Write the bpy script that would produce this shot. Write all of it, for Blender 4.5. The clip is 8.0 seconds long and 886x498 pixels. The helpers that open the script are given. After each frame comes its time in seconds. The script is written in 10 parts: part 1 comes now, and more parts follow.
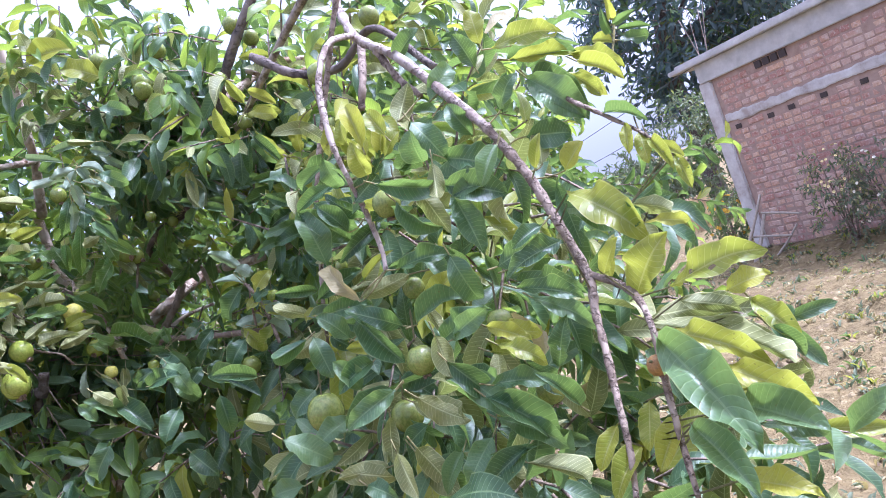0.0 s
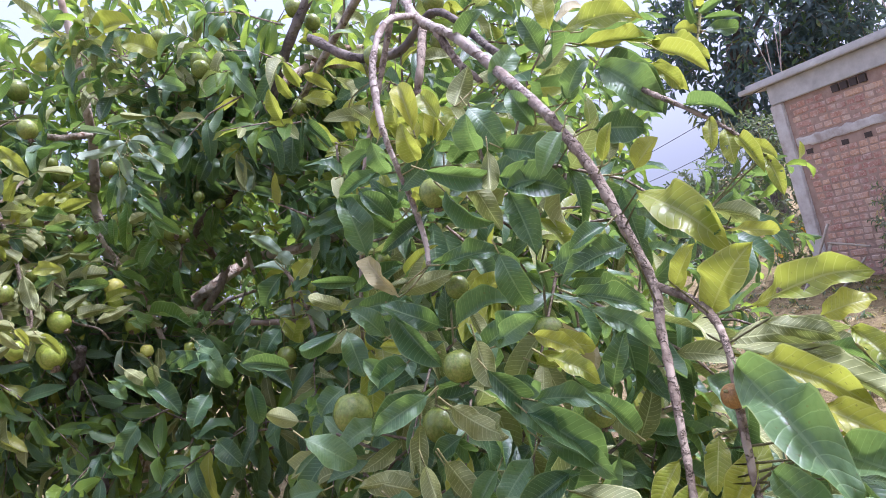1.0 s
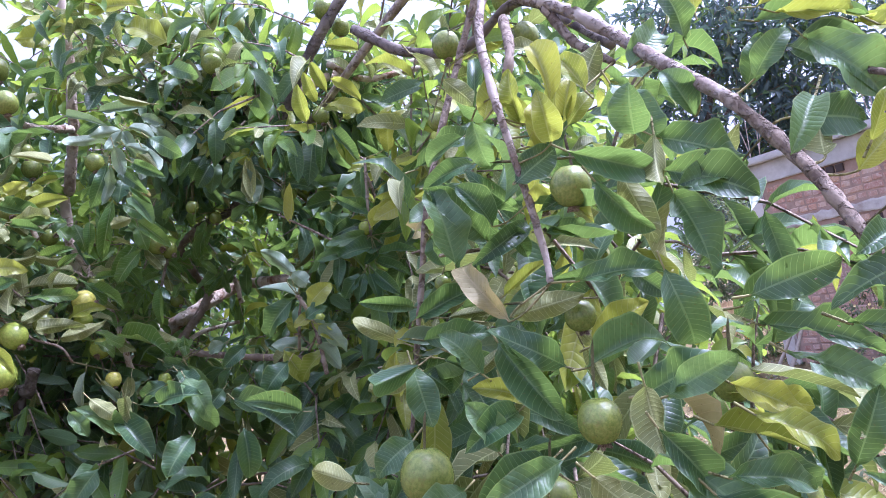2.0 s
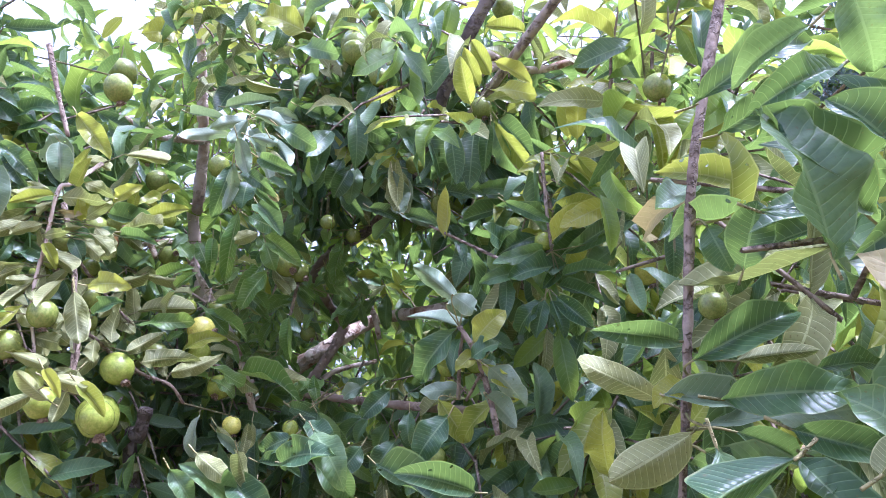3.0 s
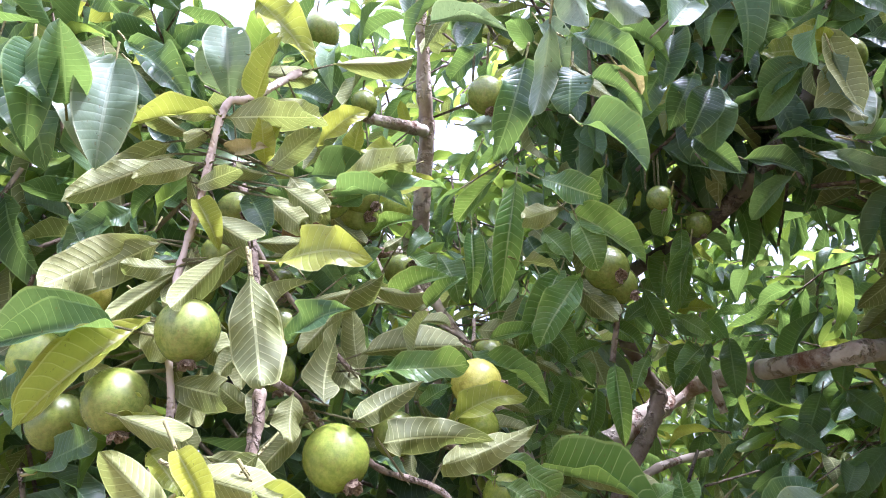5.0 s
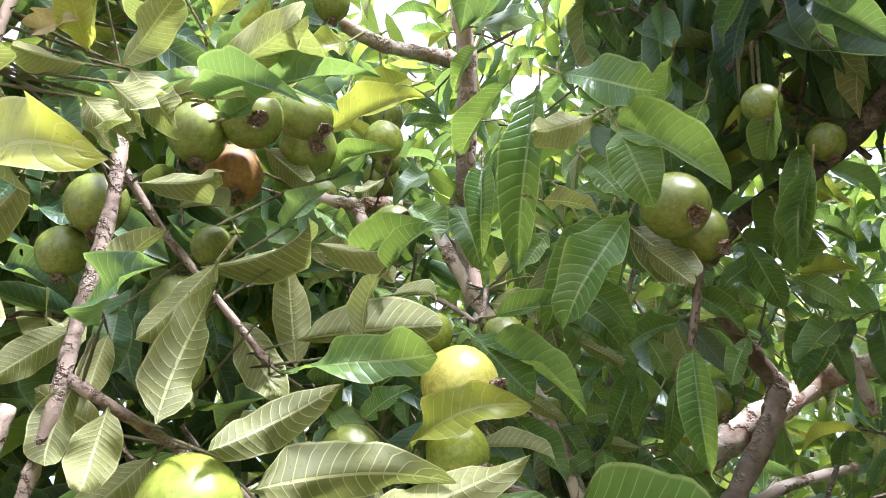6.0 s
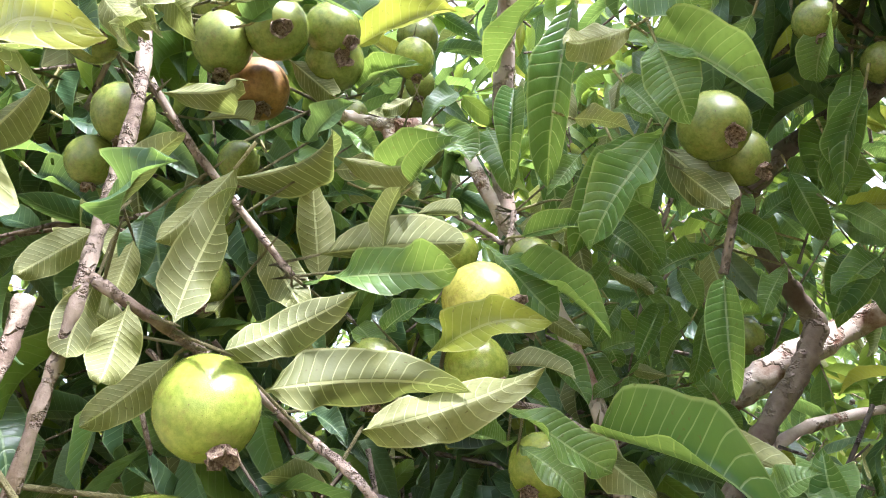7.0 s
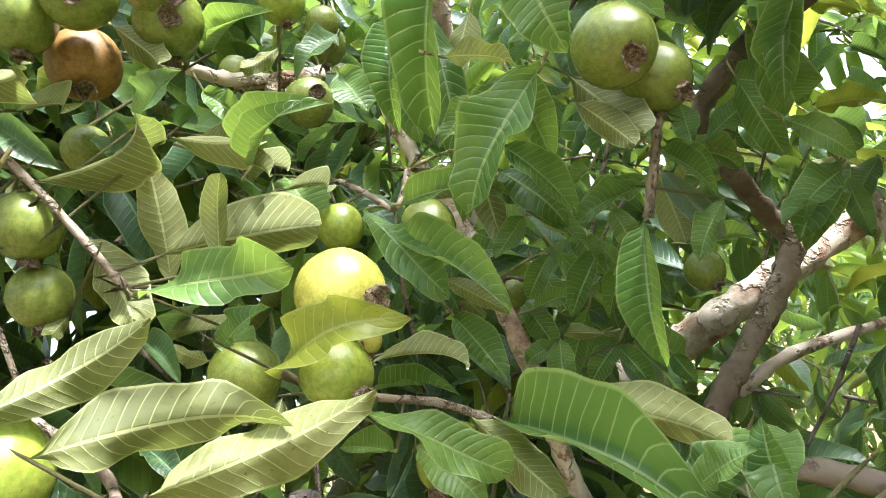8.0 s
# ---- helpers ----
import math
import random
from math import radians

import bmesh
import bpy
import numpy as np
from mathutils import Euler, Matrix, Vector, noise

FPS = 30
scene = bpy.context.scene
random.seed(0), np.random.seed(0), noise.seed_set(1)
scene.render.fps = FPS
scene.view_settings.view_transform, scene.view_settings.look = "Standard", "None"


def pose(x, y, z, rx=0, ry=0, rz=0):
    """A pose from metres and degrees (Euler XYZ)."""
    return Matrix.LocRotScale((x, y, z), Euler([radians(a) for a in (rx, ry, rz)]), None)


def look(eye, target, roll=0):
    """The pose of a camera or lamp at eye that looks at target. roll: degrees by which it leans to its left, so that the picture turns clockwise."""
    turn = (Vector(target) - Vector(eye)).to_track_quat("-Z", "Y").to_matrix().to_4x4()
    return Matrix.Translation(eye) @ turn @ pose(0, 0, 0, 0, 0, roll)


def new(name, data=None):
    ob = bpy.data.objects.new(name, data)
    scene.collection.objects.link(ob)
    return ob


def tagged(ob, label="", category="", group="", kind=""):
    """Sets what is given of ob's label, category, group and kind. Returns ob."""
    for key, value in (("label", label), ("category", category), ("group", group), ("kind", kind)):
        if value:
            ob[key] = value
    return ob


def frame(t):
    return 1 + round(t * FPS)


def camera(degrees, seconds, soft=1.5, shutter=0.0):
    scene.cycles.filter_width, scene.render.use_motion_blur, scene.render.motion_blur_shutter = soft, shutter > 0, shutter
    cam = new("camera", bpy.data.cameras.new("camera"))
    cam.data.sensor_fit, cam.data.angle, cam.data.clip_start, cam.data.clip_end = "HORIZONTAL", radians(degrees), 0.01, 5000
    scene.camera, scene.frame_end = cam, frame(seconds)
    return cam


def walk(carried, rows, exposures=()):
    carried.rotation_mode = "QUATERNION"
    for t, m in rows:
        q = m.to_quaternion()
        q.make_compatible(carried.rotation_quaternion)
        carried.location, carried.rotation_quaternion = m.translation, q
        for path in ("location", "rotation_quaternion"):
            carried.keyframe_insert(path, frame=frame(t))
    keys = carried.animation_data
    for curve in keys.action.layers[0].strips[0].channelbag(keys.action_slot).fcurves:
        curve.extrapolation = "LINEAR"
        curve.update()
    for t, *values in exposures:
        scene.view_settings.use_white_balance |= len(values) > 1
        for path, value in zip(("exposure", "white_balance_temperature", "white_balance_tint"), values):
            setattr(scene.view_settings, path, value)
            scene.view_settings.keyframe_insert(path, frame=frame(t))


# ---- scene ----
cam = camera(63.6, 8.0, soft=0.55)
PATH = [
    (0.0, 0.000, 0.000, 1.600, 88.93, 20.18, -0.37),
    (0.5, 0.034, 0.042, 1.597, 90.12, 18.57, 2.96),
    (1.0, -0.003, 0.080, 1.587, 90.68, 15.87, 3.83),
    (1.2, -0.034, 0.106, 1.580, 91.94, 13.01, 2.73),
    (2.3, -0.227, 0.413, 1.583, 96.26, 11.35, 0.28),
    (2.5, -0.244, 0.494, 1.586, 98.36, 11.84, 3.58),
    (3.0, -0.310, 0.648, 1.592, 99.92, 9.50, 10.29),
    (3.5, -0.457, 0.797, 1.581, 101.93, 7.75, 13.34),
    (4.0, -0.605, 0.972, 1.611, 102.39, 6.54, 12.76),
    (4.5, -0.677, 1.048, 1.629, 104.73, 7.57, 16.34),
    (5.0, -0.725, 1.212, 1.633, 110.33, 9.54, 24.13),
    (5.2, -0.736, 1.289, 1.644, 110.66, 9.59, 26.01),
    (6.3, -0.724, 1.502, 1.668, 110.15, 7.20, 35.70),
    (6.5, -0.729, 1.506, 1.664, 109.44, 6.46, 35.73),
    (7.0, -0.725, 1.494, 1.653, 106.15, 5.89, 36.80),
    (7.4, -0.705, 1.539, 1.672, 101.86, 8.51, 40.67),
    (7.5, -0.696, 1.559, 1.681, 101.40, 8.17, 39.45),
    (8.0, -0.683, 1.605, 1.688, 100.42, 11.72, 40.25),
]
walk(cam, [(t, pose(x, y, z, rx, ry, rz)) for t, x, y, z, rx, ry, rz in PATH],
     [(0, 1.52, 4850, 31), (0.5, 1.33, 5000, 30), (1, 1.2, 5100, 29), (2.5, 1.65, 4700, 37), (3.5, 2.05, 4850, 36), (4.5, 2.2, 4850, 35), (5.2, 2.08, 5150, 28), (6.5, 2.5, 5350, 24), (7, 2.55, 5350, 23), (8, 2.65, 5600, 11)])

# ---- world, sun ----
SUN_ELEV, SUN_AZ = 58.0, 84.0     # degrees; azimuth clockwise from +y
world = bpy.data.worlds.new("sky")
scene.world = world
world.use_nodes = True
wn, wl = world.node_tree.nodes, world.node_tree.links
sky = wn.new("ShaderNodeTexSky")
sky.sky_type, sky.sun_disc = "NISHITA", False
sky.sun_elevation, sky.sun_rotation = radians(SUN_ELEV), radians(SUN_AZ)
sky.air_density, sky.dust_density, sky.ozone_density = 0.4, 10.0, 0.6
haze = wn.new("ShaderNodeMix")          # bright, even haze over the clear sky
haze.data_type = "RGBA"
haze.inputs[0].default_value = 0.55
wl.new(sky.outputs[0], haze.inputs[6])
veil = wn.new("ShaderNodeMix")          # an overcast veil is brighter overhead than at the horizon
veil.data_type = "RGBA"
veil.inputs[6].default_value, veil.inputs[7].default_value = (3.1, 3.13, 3.16, 1.0), (6.1, 6.2, 6.3, 1.0)
aim, up_axis = wn.new("ShaderNodeTexCoord"), wn.new("ShaderNodeSeparateXYZ")
wl.new(aim.outputs["Generated"], up_axis.inputs[0])
wl.new(up_axis.outputs[2], veil.inputs[0])
wl.new(veil.outputs[2], haze.inputs[7])
wl.new(haze.outputs[2], wn["Background"].inputs[0])
wn["Background"].inputs[1].default_value = 0.15
sun = new("sun", bpy.data.lights.new("sun", "SUN"))
sun.data.energy, sun.data.angle, sun.data.color = 3.0, radians(8), (1.0, 0.95, 0.86)
e_, a_ = radians(SUN_ELEV), radians(SUN_AZ)
sun.matrix_world = look((math.sin(a_) * math.cos(e_) * 50, math.cos(a_) * math.cos(e_) * 50, math.sin(e_) * 50), (0, 0, 0))

# ---- materials ----


def node_material(name, rough=0.6, spec=0.5):
    m = bpy.data.materials.new(name)
    m.use_nodes = True
    n, l = m.node_tree.nodes, m.node_tree.links
    b = n["Principled BSDF"]
    b.inputs["Roughness"].default_value = rough
    b.inputs["Specular IOR Level"].default_value = spec
    return m, n, l, b


def math_node(n, l, op, a, b=0.0, c=0.0):
    k = n.new("ShaderNodeMath")
    k.operation = op
    for i, v in enumerate((a, b, c)):
        if isinstance(v, (int, float)):
            k.inputs[i].default_value = v
        else:
            l.new(v, k.inputs[i])
    return k.outputs[0]


def ramp(n, l, fac, stops):
    r = n.new("ShaderNodeValToRGB")
    while len(r.color_ramp.elements) < len(stops):
        r.color_ramp.elements.new(0.5)
    for e, (p, c) in zip(r.color_ramp.elements, stops):
        e.position, e.color = p, (*c, 1)
    l.new(fac, r.inputs[0])
    return r.outputs[0]


def mix(n, l, fac, a, b, kind="MIX"):
    k = n.new("ShaderNodeMix")
    k.data_type, k.blend_type = "RGBA", kind
    for i, v in ((0, fac), (6, a), (7, b)):
        if isinstance(v, (int, float)):
            k.inputs[i].default_value = v
        elif isinstance(v, tuple):
            k.inputs[i].default_value = (*v, 1)
        else:
            l.new(v, k.inputs[i])
    return k.outputs[2]


def noise_tex(n, l, scale, detail=4.0, rough=0.6, space="Object"):
    co = n.new("ShaderNodeTexCoord")
    k = n.new("ShaderNodeTexNoise")
    k.inputs["Scale"].default_value, k.inputs["Detail"].default_value, k.inputs["Roughness"].default_value = scale, detail, rough
    l.new(co.outputs[space], k.inputs["Vector"])
    return k.outputs[0]


def bump(n, l, b, height, strength, dist):
    k = n.new("ShaderNodeBump")
    k.inputs["Strength"].default_value, k.inputs["Distance"].default_value = strength, dist
    l.new(height, k.inputs["Height"])
    l.new(k.outputs[0], b.inputs["Normal"])


def chance(n, l):
    """A number of its own for every object and for every loose piece of a mesh."""
    o, g = n.new("ShaderNodeObjectInfo"), n.new("ShaderNodeNewGeometry")
    return math_node(n, l, "FRACT", math_node(n, l, "ADD", o.outputs["Random"], g.outputs["Random Per Island"]))


def leaf_material(name, dark, mid, light, vein, glow, rough=0.4, through_amount=0.34, vein_amount=0.75, veins=13.0, blemish=0.75, relief=0.28, ridge=-1.0, holes=0.0):
    """A leaf: blade colours by chance, pale midrib and side veins along the blade's own coordinates, light shining through."""
    m, n, l, b = node_material(name, rough, 0.5)
    uv = n.new("ShaderNodeUVMap")
    s = n.new("ShaderNodeSeparateXYZ")
    l.new(uv.outputs[0], s.inputs[0])
    r = chance(n, l)

    def spread(value, lo, hi, a, c):
        k = n.new("ShaderNodeMapRange")
        k.interpolation_type = "SMOOTHSTEP"
        for i, v in ((1, lo), (2, hi), (3, a), (4, c)):
            k.inputs[i].default_value = v
        l.new(value, k.inputs[0])
        return k.outputs[0]

    def grain(scale, detail, shift):
        c = n.new("ShaderNodeCombineXYZ")
        l.new(math_node(n, l, "MULTIPLY", s.outputs[0], 0.42), c.inputs[0])
        l.new(s.outputs[1], c.inputs[1])
        l.new(math_node(n, l, "MULTIPLY_ADD", r, 40.0, shift), c.inputs[2])
        k = n.new("ShaderNodeTexNoise")
        k.inputs["Scale"].default_value, k.inputs["Detail"].default_value = scale, detail
        l.new(c.outputs[0], k.inputs["Vector"])
        return k.outputs[0]

    side = math_node(n, l, "ABSOLUTE", math_node(n, l, "MULTIPLY_ADD", s.outputs[0], 2.0, -1.0))
    midrib = spread(side, 0.035, 0.075, 1.0, 0.0)
    wobble = math_node(n, l, "MULTIPLY", grain(5.0, 1.0, 3.0), 0.5)
    along = math_node(n, l, "ADD", wobble, math_node(n, l, "SUBTRACT", math_node(n, l, "MULTIPLY", s.outputs[1], veins), math_node(n, l, "MULTIPLY", math_node(n, l, "POWER", side, 1.25), 1.7)))
    saw = math_node(n, l, "ABSOLUTE", math_node(n, l, "MULTIPLY_ADD", math_node(n, l, "FRACT", along), 2.0, -1.0))
    rib = math_node(n, l, "MULTIPLY", spread(saw, 0.86, 0.95, 0.0, 1.0), spread(side, 0.7, 1.0, 0.85, 0.3))
    mask = math_node(n, l, "MAXIMUM", midrib, rib)
    base = ramp(n, l, r, [(0.0, dark), (0.55, mid), (1.0, light)])
    base = mix(n, l, spread(grain(3.5, 3.0, 0.0), 0.42, 0.8, 0.0, 0.6), base, light)
    base = mix(n, l, spread(grain(26.0, 4.0, 9.0), 0.35, 0.55, 0.3, 0.0), base, dark)
    base = mix(n, l, math_node(n, l, "MULTIPLY", mask, vein_amount), base, vein)
    # Pale margin, widened so its colour also holds the glint of curled edges.
    base = mix(n, l, spread(side, 0.915, 0.965, 0.0, 0.7), base, vein)
    base = mix(n, l, spread(grain(30.0, 2.0, 5.0), 0.66, 0.73, 0.0, blemish), base, (0.10, 0.075, 0.03))
    base = mix(n, l, math_node(n, l, "MULTIPLY", spread(side, 0.93, 1.0, 0.0, 0.5), spread(grain(6.0, 2.0, 7.0), 0.5, 0.6, 0.0, 1.0)), base, (0.22, 0.17, 0.05))
    l.new(base, b.inputs["Base Color"])
    height = math_node(n, l, "ADD", math_node(n, l, "MULTIPLY", math_node(n, l, "POWER", saw, 3.0), -0.5), math_node(n, l, "MULTIPLY", mask, ridge * 0.6))
    bump(n, l, b, math_node(n, l, "ADD", height, math_node(n, l, "MULTIPLY", grain(22.0, 3.0, 1.0), 0.5)), relief, 0.0024)
    tr = n.new("ShaderNodeBsdfTranslucent")
    l.new(mix(n, l, 0.35, glow, base, "MIX"), tr.inputs[0])
    mx = n.new("ShaderNodeMixShader")
    mx.inputs[0].default_value = through_amount
    l.new(b.outputs[0], mx.inputs[1])
    l.new(tr.outputs[0], mx.inputs[2])
    out = mx.outputs[0]
    if holes:
        gone = n.new("ShaderNodeMixShader")
        l.new(math_node(n, l, "MULTIPLY", math_node(n, l, "GREATER_THAN", grain(9.0, 1.5, 13.0), 0.72), math_node(n, l, "LESS_THAN", r, holes)), gone.inputs[0])
        l.new(out, gone.inputs[1])
        l.new(n.new("ShaderNodeBsdfTransparent").outputs[0], gone.inputs[2])
        out = gone.outputs[0]
    l.new(out, n["Material Output"].inputs[0])
    return m


LEAF_TOP = leaf_material("leaf_upper_side", (0.016, 0.047, 0.025), (0.042, 0.096, 0.041), (0.12, 0.195, 0.078), (0.22, 0.31, 0.13), (0.32, 0.48, 0.07), rough=0.42, through_amount=0.36, vein_amount=0.7, veins=15.0, relief=0.26, holes=0.35)
LEAF_PALE = leaf_material("leaf_under_side", (0.145, 0.16, 0.056), (0.215, 0.23, 0.078), (0.30, 0.305, 0.105), (0.49, 0.51, 0.22), (0.36, 0.44, 0.07), rough=0.62, through_amount=0.28, vein_amount=0.9, veins=15.0, relief=0.34, ridge=1.0)
# Yellow leaves, and backlit green ones with the glow put into their colour.
LEAF_YELLOW = leaf_material("leaf_yellow_backlit", (0.17, 0.22, 0.024), (0.25, 0.28, 0.03), (0.37, 0.36, 0.04), (0.42, 0.42, 0.14), (0.50, 0.54, 0.06), through_amount=0.45, holes=0.3)
# Brighter copy of the leaf: sunlight is put into its colour.
LEAF_SUNNY = leaf_material("leaf_sunlit_copy", (0.07, 0.15, 0.03), (0.12, 0.22, 0.035), (0.20, 0.28, 0.04), (0.25, 0.33, 0.10), (0.45, 0.58, 0.06), through_amount=0.5)
LEAF_BROWN = leaf_material("leaf_dry", (0.27, 0.235, 0.10), (0.35, 0.31, 0.14), (0.44, 0.39, 0.19), (0.45, 0.36, 0.18), (0.45, 0.36, 0.10), rough=0.6, blemish=0.9)
# Distance haze put into the colour: bluer and paler than plain foliage.
LEAF_FAR = leaf_material("leaf_far_tree_hazed", (0.055, 0.088, 0.092), (0.08, 0.12, 0.125), (0.115, 0.16, 0.155), (0.11, 0.15, 0.15), (0.17, 0.26, 0.15), rough=0.5, through_amount=0.34, vein_amount=0.2, blemish=0.0)

# Pale grey-green base colour stands in for sky sheen on the blades.
LEAF_SILVER = leaf_material("leaf_painted_sheen", (0.12, 0.175, 0.10), (0.19, 0.25, 0.155), (0.29, 0.345, 0.23), (0.42, 0.47, 0.30), (0.30, 0.42, 0.10), rough=0.55, through_amount=0.24, vein_amount=0.3, veins=15.0, relief=0.16, holes=0.6)
# Lit copy of the upper-side leaf, for blades the crown leaves too dark.
LEAF_TOP_LIT = leaf_material("leaf_upper_side_lit", (0.05, 0.125, 0.028), (0.10, 0.195, 0.042), (0.165, 0.265, 0.062), (0.34, 0.42, 0.16), (0.38, 0.52, 0.06), rough=0.36, through_amount=0.38, vein_amount=0.9, veins=15.0, relief=0.42)
LEAF_DUSTY = leaf_material("leaf_dusty", (0.11, 0.14, 0.075), (0.17, 0.20, 0.115), (0.25, 0.275, 0.165), (0.18, 0.20, 0.13), (0.16, 0.22, 0.08), rough=0.7, through_amount=0.3, vein_amount=0.3, blemish=0.0)


def bark_material(name, a, b_, c, scale=26.0):
    m, n, l, b = node_material(name, 0.75, 0.25)
    f = noise_tex(n, l, scale, 6.0, 0.65)
    g = noise_tex(n, l, scale * 0.8, 5.0, 0.65)
    col = ramp(n, l, f, [(0.36, a), (0.5, b_), (0.62, c)])
    flake = ramp(n, l, g, [(0.46, (0.0, 0.0, 0.0)), (0.52, (1.0, 1.0, 1.0))])
    col = mix(n, l, math_node(n, l, "MULTIPLY", flake, 0.55), col, c)
    scar = ramp(n, l, noise_tex(n, l, scale * 0.55, 5.0, 0.7), [(0.60, (0.0, 0.0, 0.0)), (0.64, (1.0, 1.0, 1.0))])
    col = mix(n, l, math_node(n, l, "MULTIPLY", scar, 0.85), col, a)
    l.new(col, b.inputs["Base Color"])
    bump(n, l, b, mix(n, l, 0.6, f, flake), 0.9, 0.008)
    return m


BARK = bark_material("guava_bark", (0.17, 0.078, 0.042), (0.38, 0.285, 0.20), (0.60, 0.52, 0.41))
BARK_TAN = bark_material("tan_bark", (0.25, 0.18, 0.13), (0.42, 0.32, 0.24), (0.56, 0.46, 0.37), 14.0)
BARK_SMOOTH = bark_material("smooth_grey_bark", (0.13, 0.088, 0.06), (0.20, 0.15, 0.105), (0.29, 0.23, 0.17), 18.0)
BARK_DARK = bark_material("dark_bark", (0.05, 0.04, 0.035), (0.11, 0.085, 0.07), (0.18, 0.15, 0.12))
TWIG = bark_material("twig_bark", (0.105, 0.073, 0.05), (0.20, 0.15, 0.105), (0.31, 0.245, 0.18), 60.0)
BARK_PALE = bark_material("pale_bark", (0.15, 0.108, 0.08), (0.26, 0.20, 0.155), (0.43, 0.365, 0.30), 42.0)

TWIG_GREEN = bark_material("green_twig", (0.16, 0.16, 0.055), (0.25, 0.23, 0.09), (0.33, 0.29, 0.13), 40.0)


def fruit_material(name, a, b_, c, rough=0.25):
    m, n, l, b = node_material(name, rough, 0.5)
    f = noise_tex(n, l, 5.5, 5.0, 0.65)
    g = noise_tex(n, l, 1.6, 3.0, 0.6)
    col = ramp(n, l, f, [(0.36, a), (0.5, b_), (0.68, c)])
    col = mix(n, l, math_node(n, l, "MULTIPLY", g, 0.6), col, c)
    specks = noise_tex(n, l, 17.0, 3.0, 0.6)
    sp = n.new("ShaderNodeMapRange")
    for i, v in ((1, 0.66), (2, 0.72), (3, 0.0), (4, 0.7)):
        sp.inputs[i].default_value = v
    l.new(specks, sp.inputs[0])
    col = mix(n, l, sp.outputs[0], col, (0.12, 0.08, 0.025))
    blotch = n.new("ShaderNodeMapRange")
    for i, v in ((1, 0.52), (2, 0.68), (3, 0.0), (4, 0.42)):
        blotch.inputs[i].default_value = v
    l.new(noise_tex(n, l, 3.1, 6.0, 0.72), blotch.inputs[0])
    col = mix(n, l, blotch.outputs[0], col, (0.17, 0.115, 0.03))
    l.new(col, b.inputs["Base Color"])
    bump(n, l, b, mix(n, l, 0.35, noise_tex(n, l, 34.0, 4.0, 0.7), f), 0.26, 0.0014)
    return m


FRUIT = {"green": fruit_material("guava_green", (0.098, 0.142, 0.022), (0.16, 0.203, 0.032), (0.24, 0.268, 0.052)),
         "ripe": fruit_material("guava_ripe", (0.36, 0.38, 0.05), (0.52, 0.49, 0.07), (0.64, 0.58, 0.13), 0.2),
         "lime": fruit_material("guava_turning", (0.15, 0.21, 0.022), (0.23, 0.29, 0.034), (0.33, 0.375, 0.058), 0.22),
         "orange": fruit_material("guava_overripe", (0.13, 0.06, 0.014), (0.25, 0.12, 0.026), (0.36, 0.20, 0.05), 0.5)}
CALYX = bark_material("calyx_dry", (0.11, 0.066, 0.042), (0.24, 0.155, 0.10), (0.42, 0.32, 0.21), 9.0)


def simple(name, stops, scale, rough=0.85, strength=0.5, dist=0.01, spec=0.25, vary=0.0):
    m, n, l, b = node_material(name, rough, spec)
    f = noise_tex(n, l, scale, 6.0, 0.65)
    col = ramp(n, l, f, stops)
    big = noise_tex(n, l, scale * 0.11, 3.0)
    col = mix(n, l, math_node(n, l, "MULTIPLY", big, 0.5), col, stops[-1][1])
    if vary:
        r = chance(n, l)
        v = n.new("ShaderNodeHueSaturation")
        l.new(math_node(n, l, "MULTIPLY_ADD", r, vary * 2, 1 - vary), v.inputs["Value"])
        l.new(math_node(n, l, "MULTIPLY_ADD", r, 0.03, 0.485), v.inputs["Hue"])
        l.new(col, v.inputs["Color"])
        col = v.outputs[0]
    l.new(col, b.inputs["Base Color"])
    bump(n, l, b, f, strength, dist)
    return m


SOIL = simple("dry_soil", [(0.3, (0.088, 0.062, 0.026)), (0.5, (0.165, 0.122, 0.052)), (0.7, (0.255, 0.195, 0.088))], 11.0, 0.95, 1.0, 0.07)
CLOD = simple("soil_clod", [(0.3, (0.12, 0.085, 0.042)), (0.7, (0.31, 0.24, 0.13))], 14.0, 0.95, 0.8, 0.02, vary=0.3)


def brick_material(name):
    """Worn fired brick, every piece of its own shade, smeared with mortar in patches that run over the joints."""
    m, n, l, b = node_material(name, 0.92, 0.2)
    f = noise_tex(n, l, 24.0, 6.0, 0.7)
    col = ramp(n, l, f, [(0.3, (0.35, 0.18, 0.12)), (0.55, (0.50, 0.29, 0.21)), (0.75, (0.60, 0.43, 0.34))])
    r = chance(n, l)
    v = n.new("ShaderNodeHueSaturation")
    l.new(math_node(n, l, "MULTIPLY_ADD", r, 0.36, 0.80), v.inputs["Value"])
    l.new(math_node(n, l, "MULTIPLY_ADD", r, 0.03, 0.487), v.inputs["Hue"])
    l.new(col, v.inputs["Color"])
    g = n.new("ShaderNodeNewGeometry")
    for scale, lo, hi, most, tone in ((7.0, 0.50, 0.66, 0.6, (0.56, 0.45, 0.37)), (38.0, 0.55, 0.66, 0.6, (0.60, 0.50, 0.42)), (1.3, 0.50, 0.66, 0.55, (0.54, 0.42, 0.33))):
        k = n.new("ShaderNodeTexNoise")
        k.inputs["Scale"].default_value, k.inputs["Detail"].default_value = scale, 5.0
        l.new(g.outputs["Position"], k.inputs["Vector"])
        q = n.new("ShaderNodeMapRange")
        for i, value in ((1, lo), (2, hi), (3, 0.0), (4, most)):
            q.inputs[i].default_value = value
        l.new(k.outputs[0], q.inputs[0])
        v_out = mix(n, l, q.outputs[0], v.outputs[0] if scale == 7.0 else v_out, tone)
    l.new(v_out, b.inputs["Base Color"])
    bump(n, l, b, f, 0.8, 0.01)
    return m


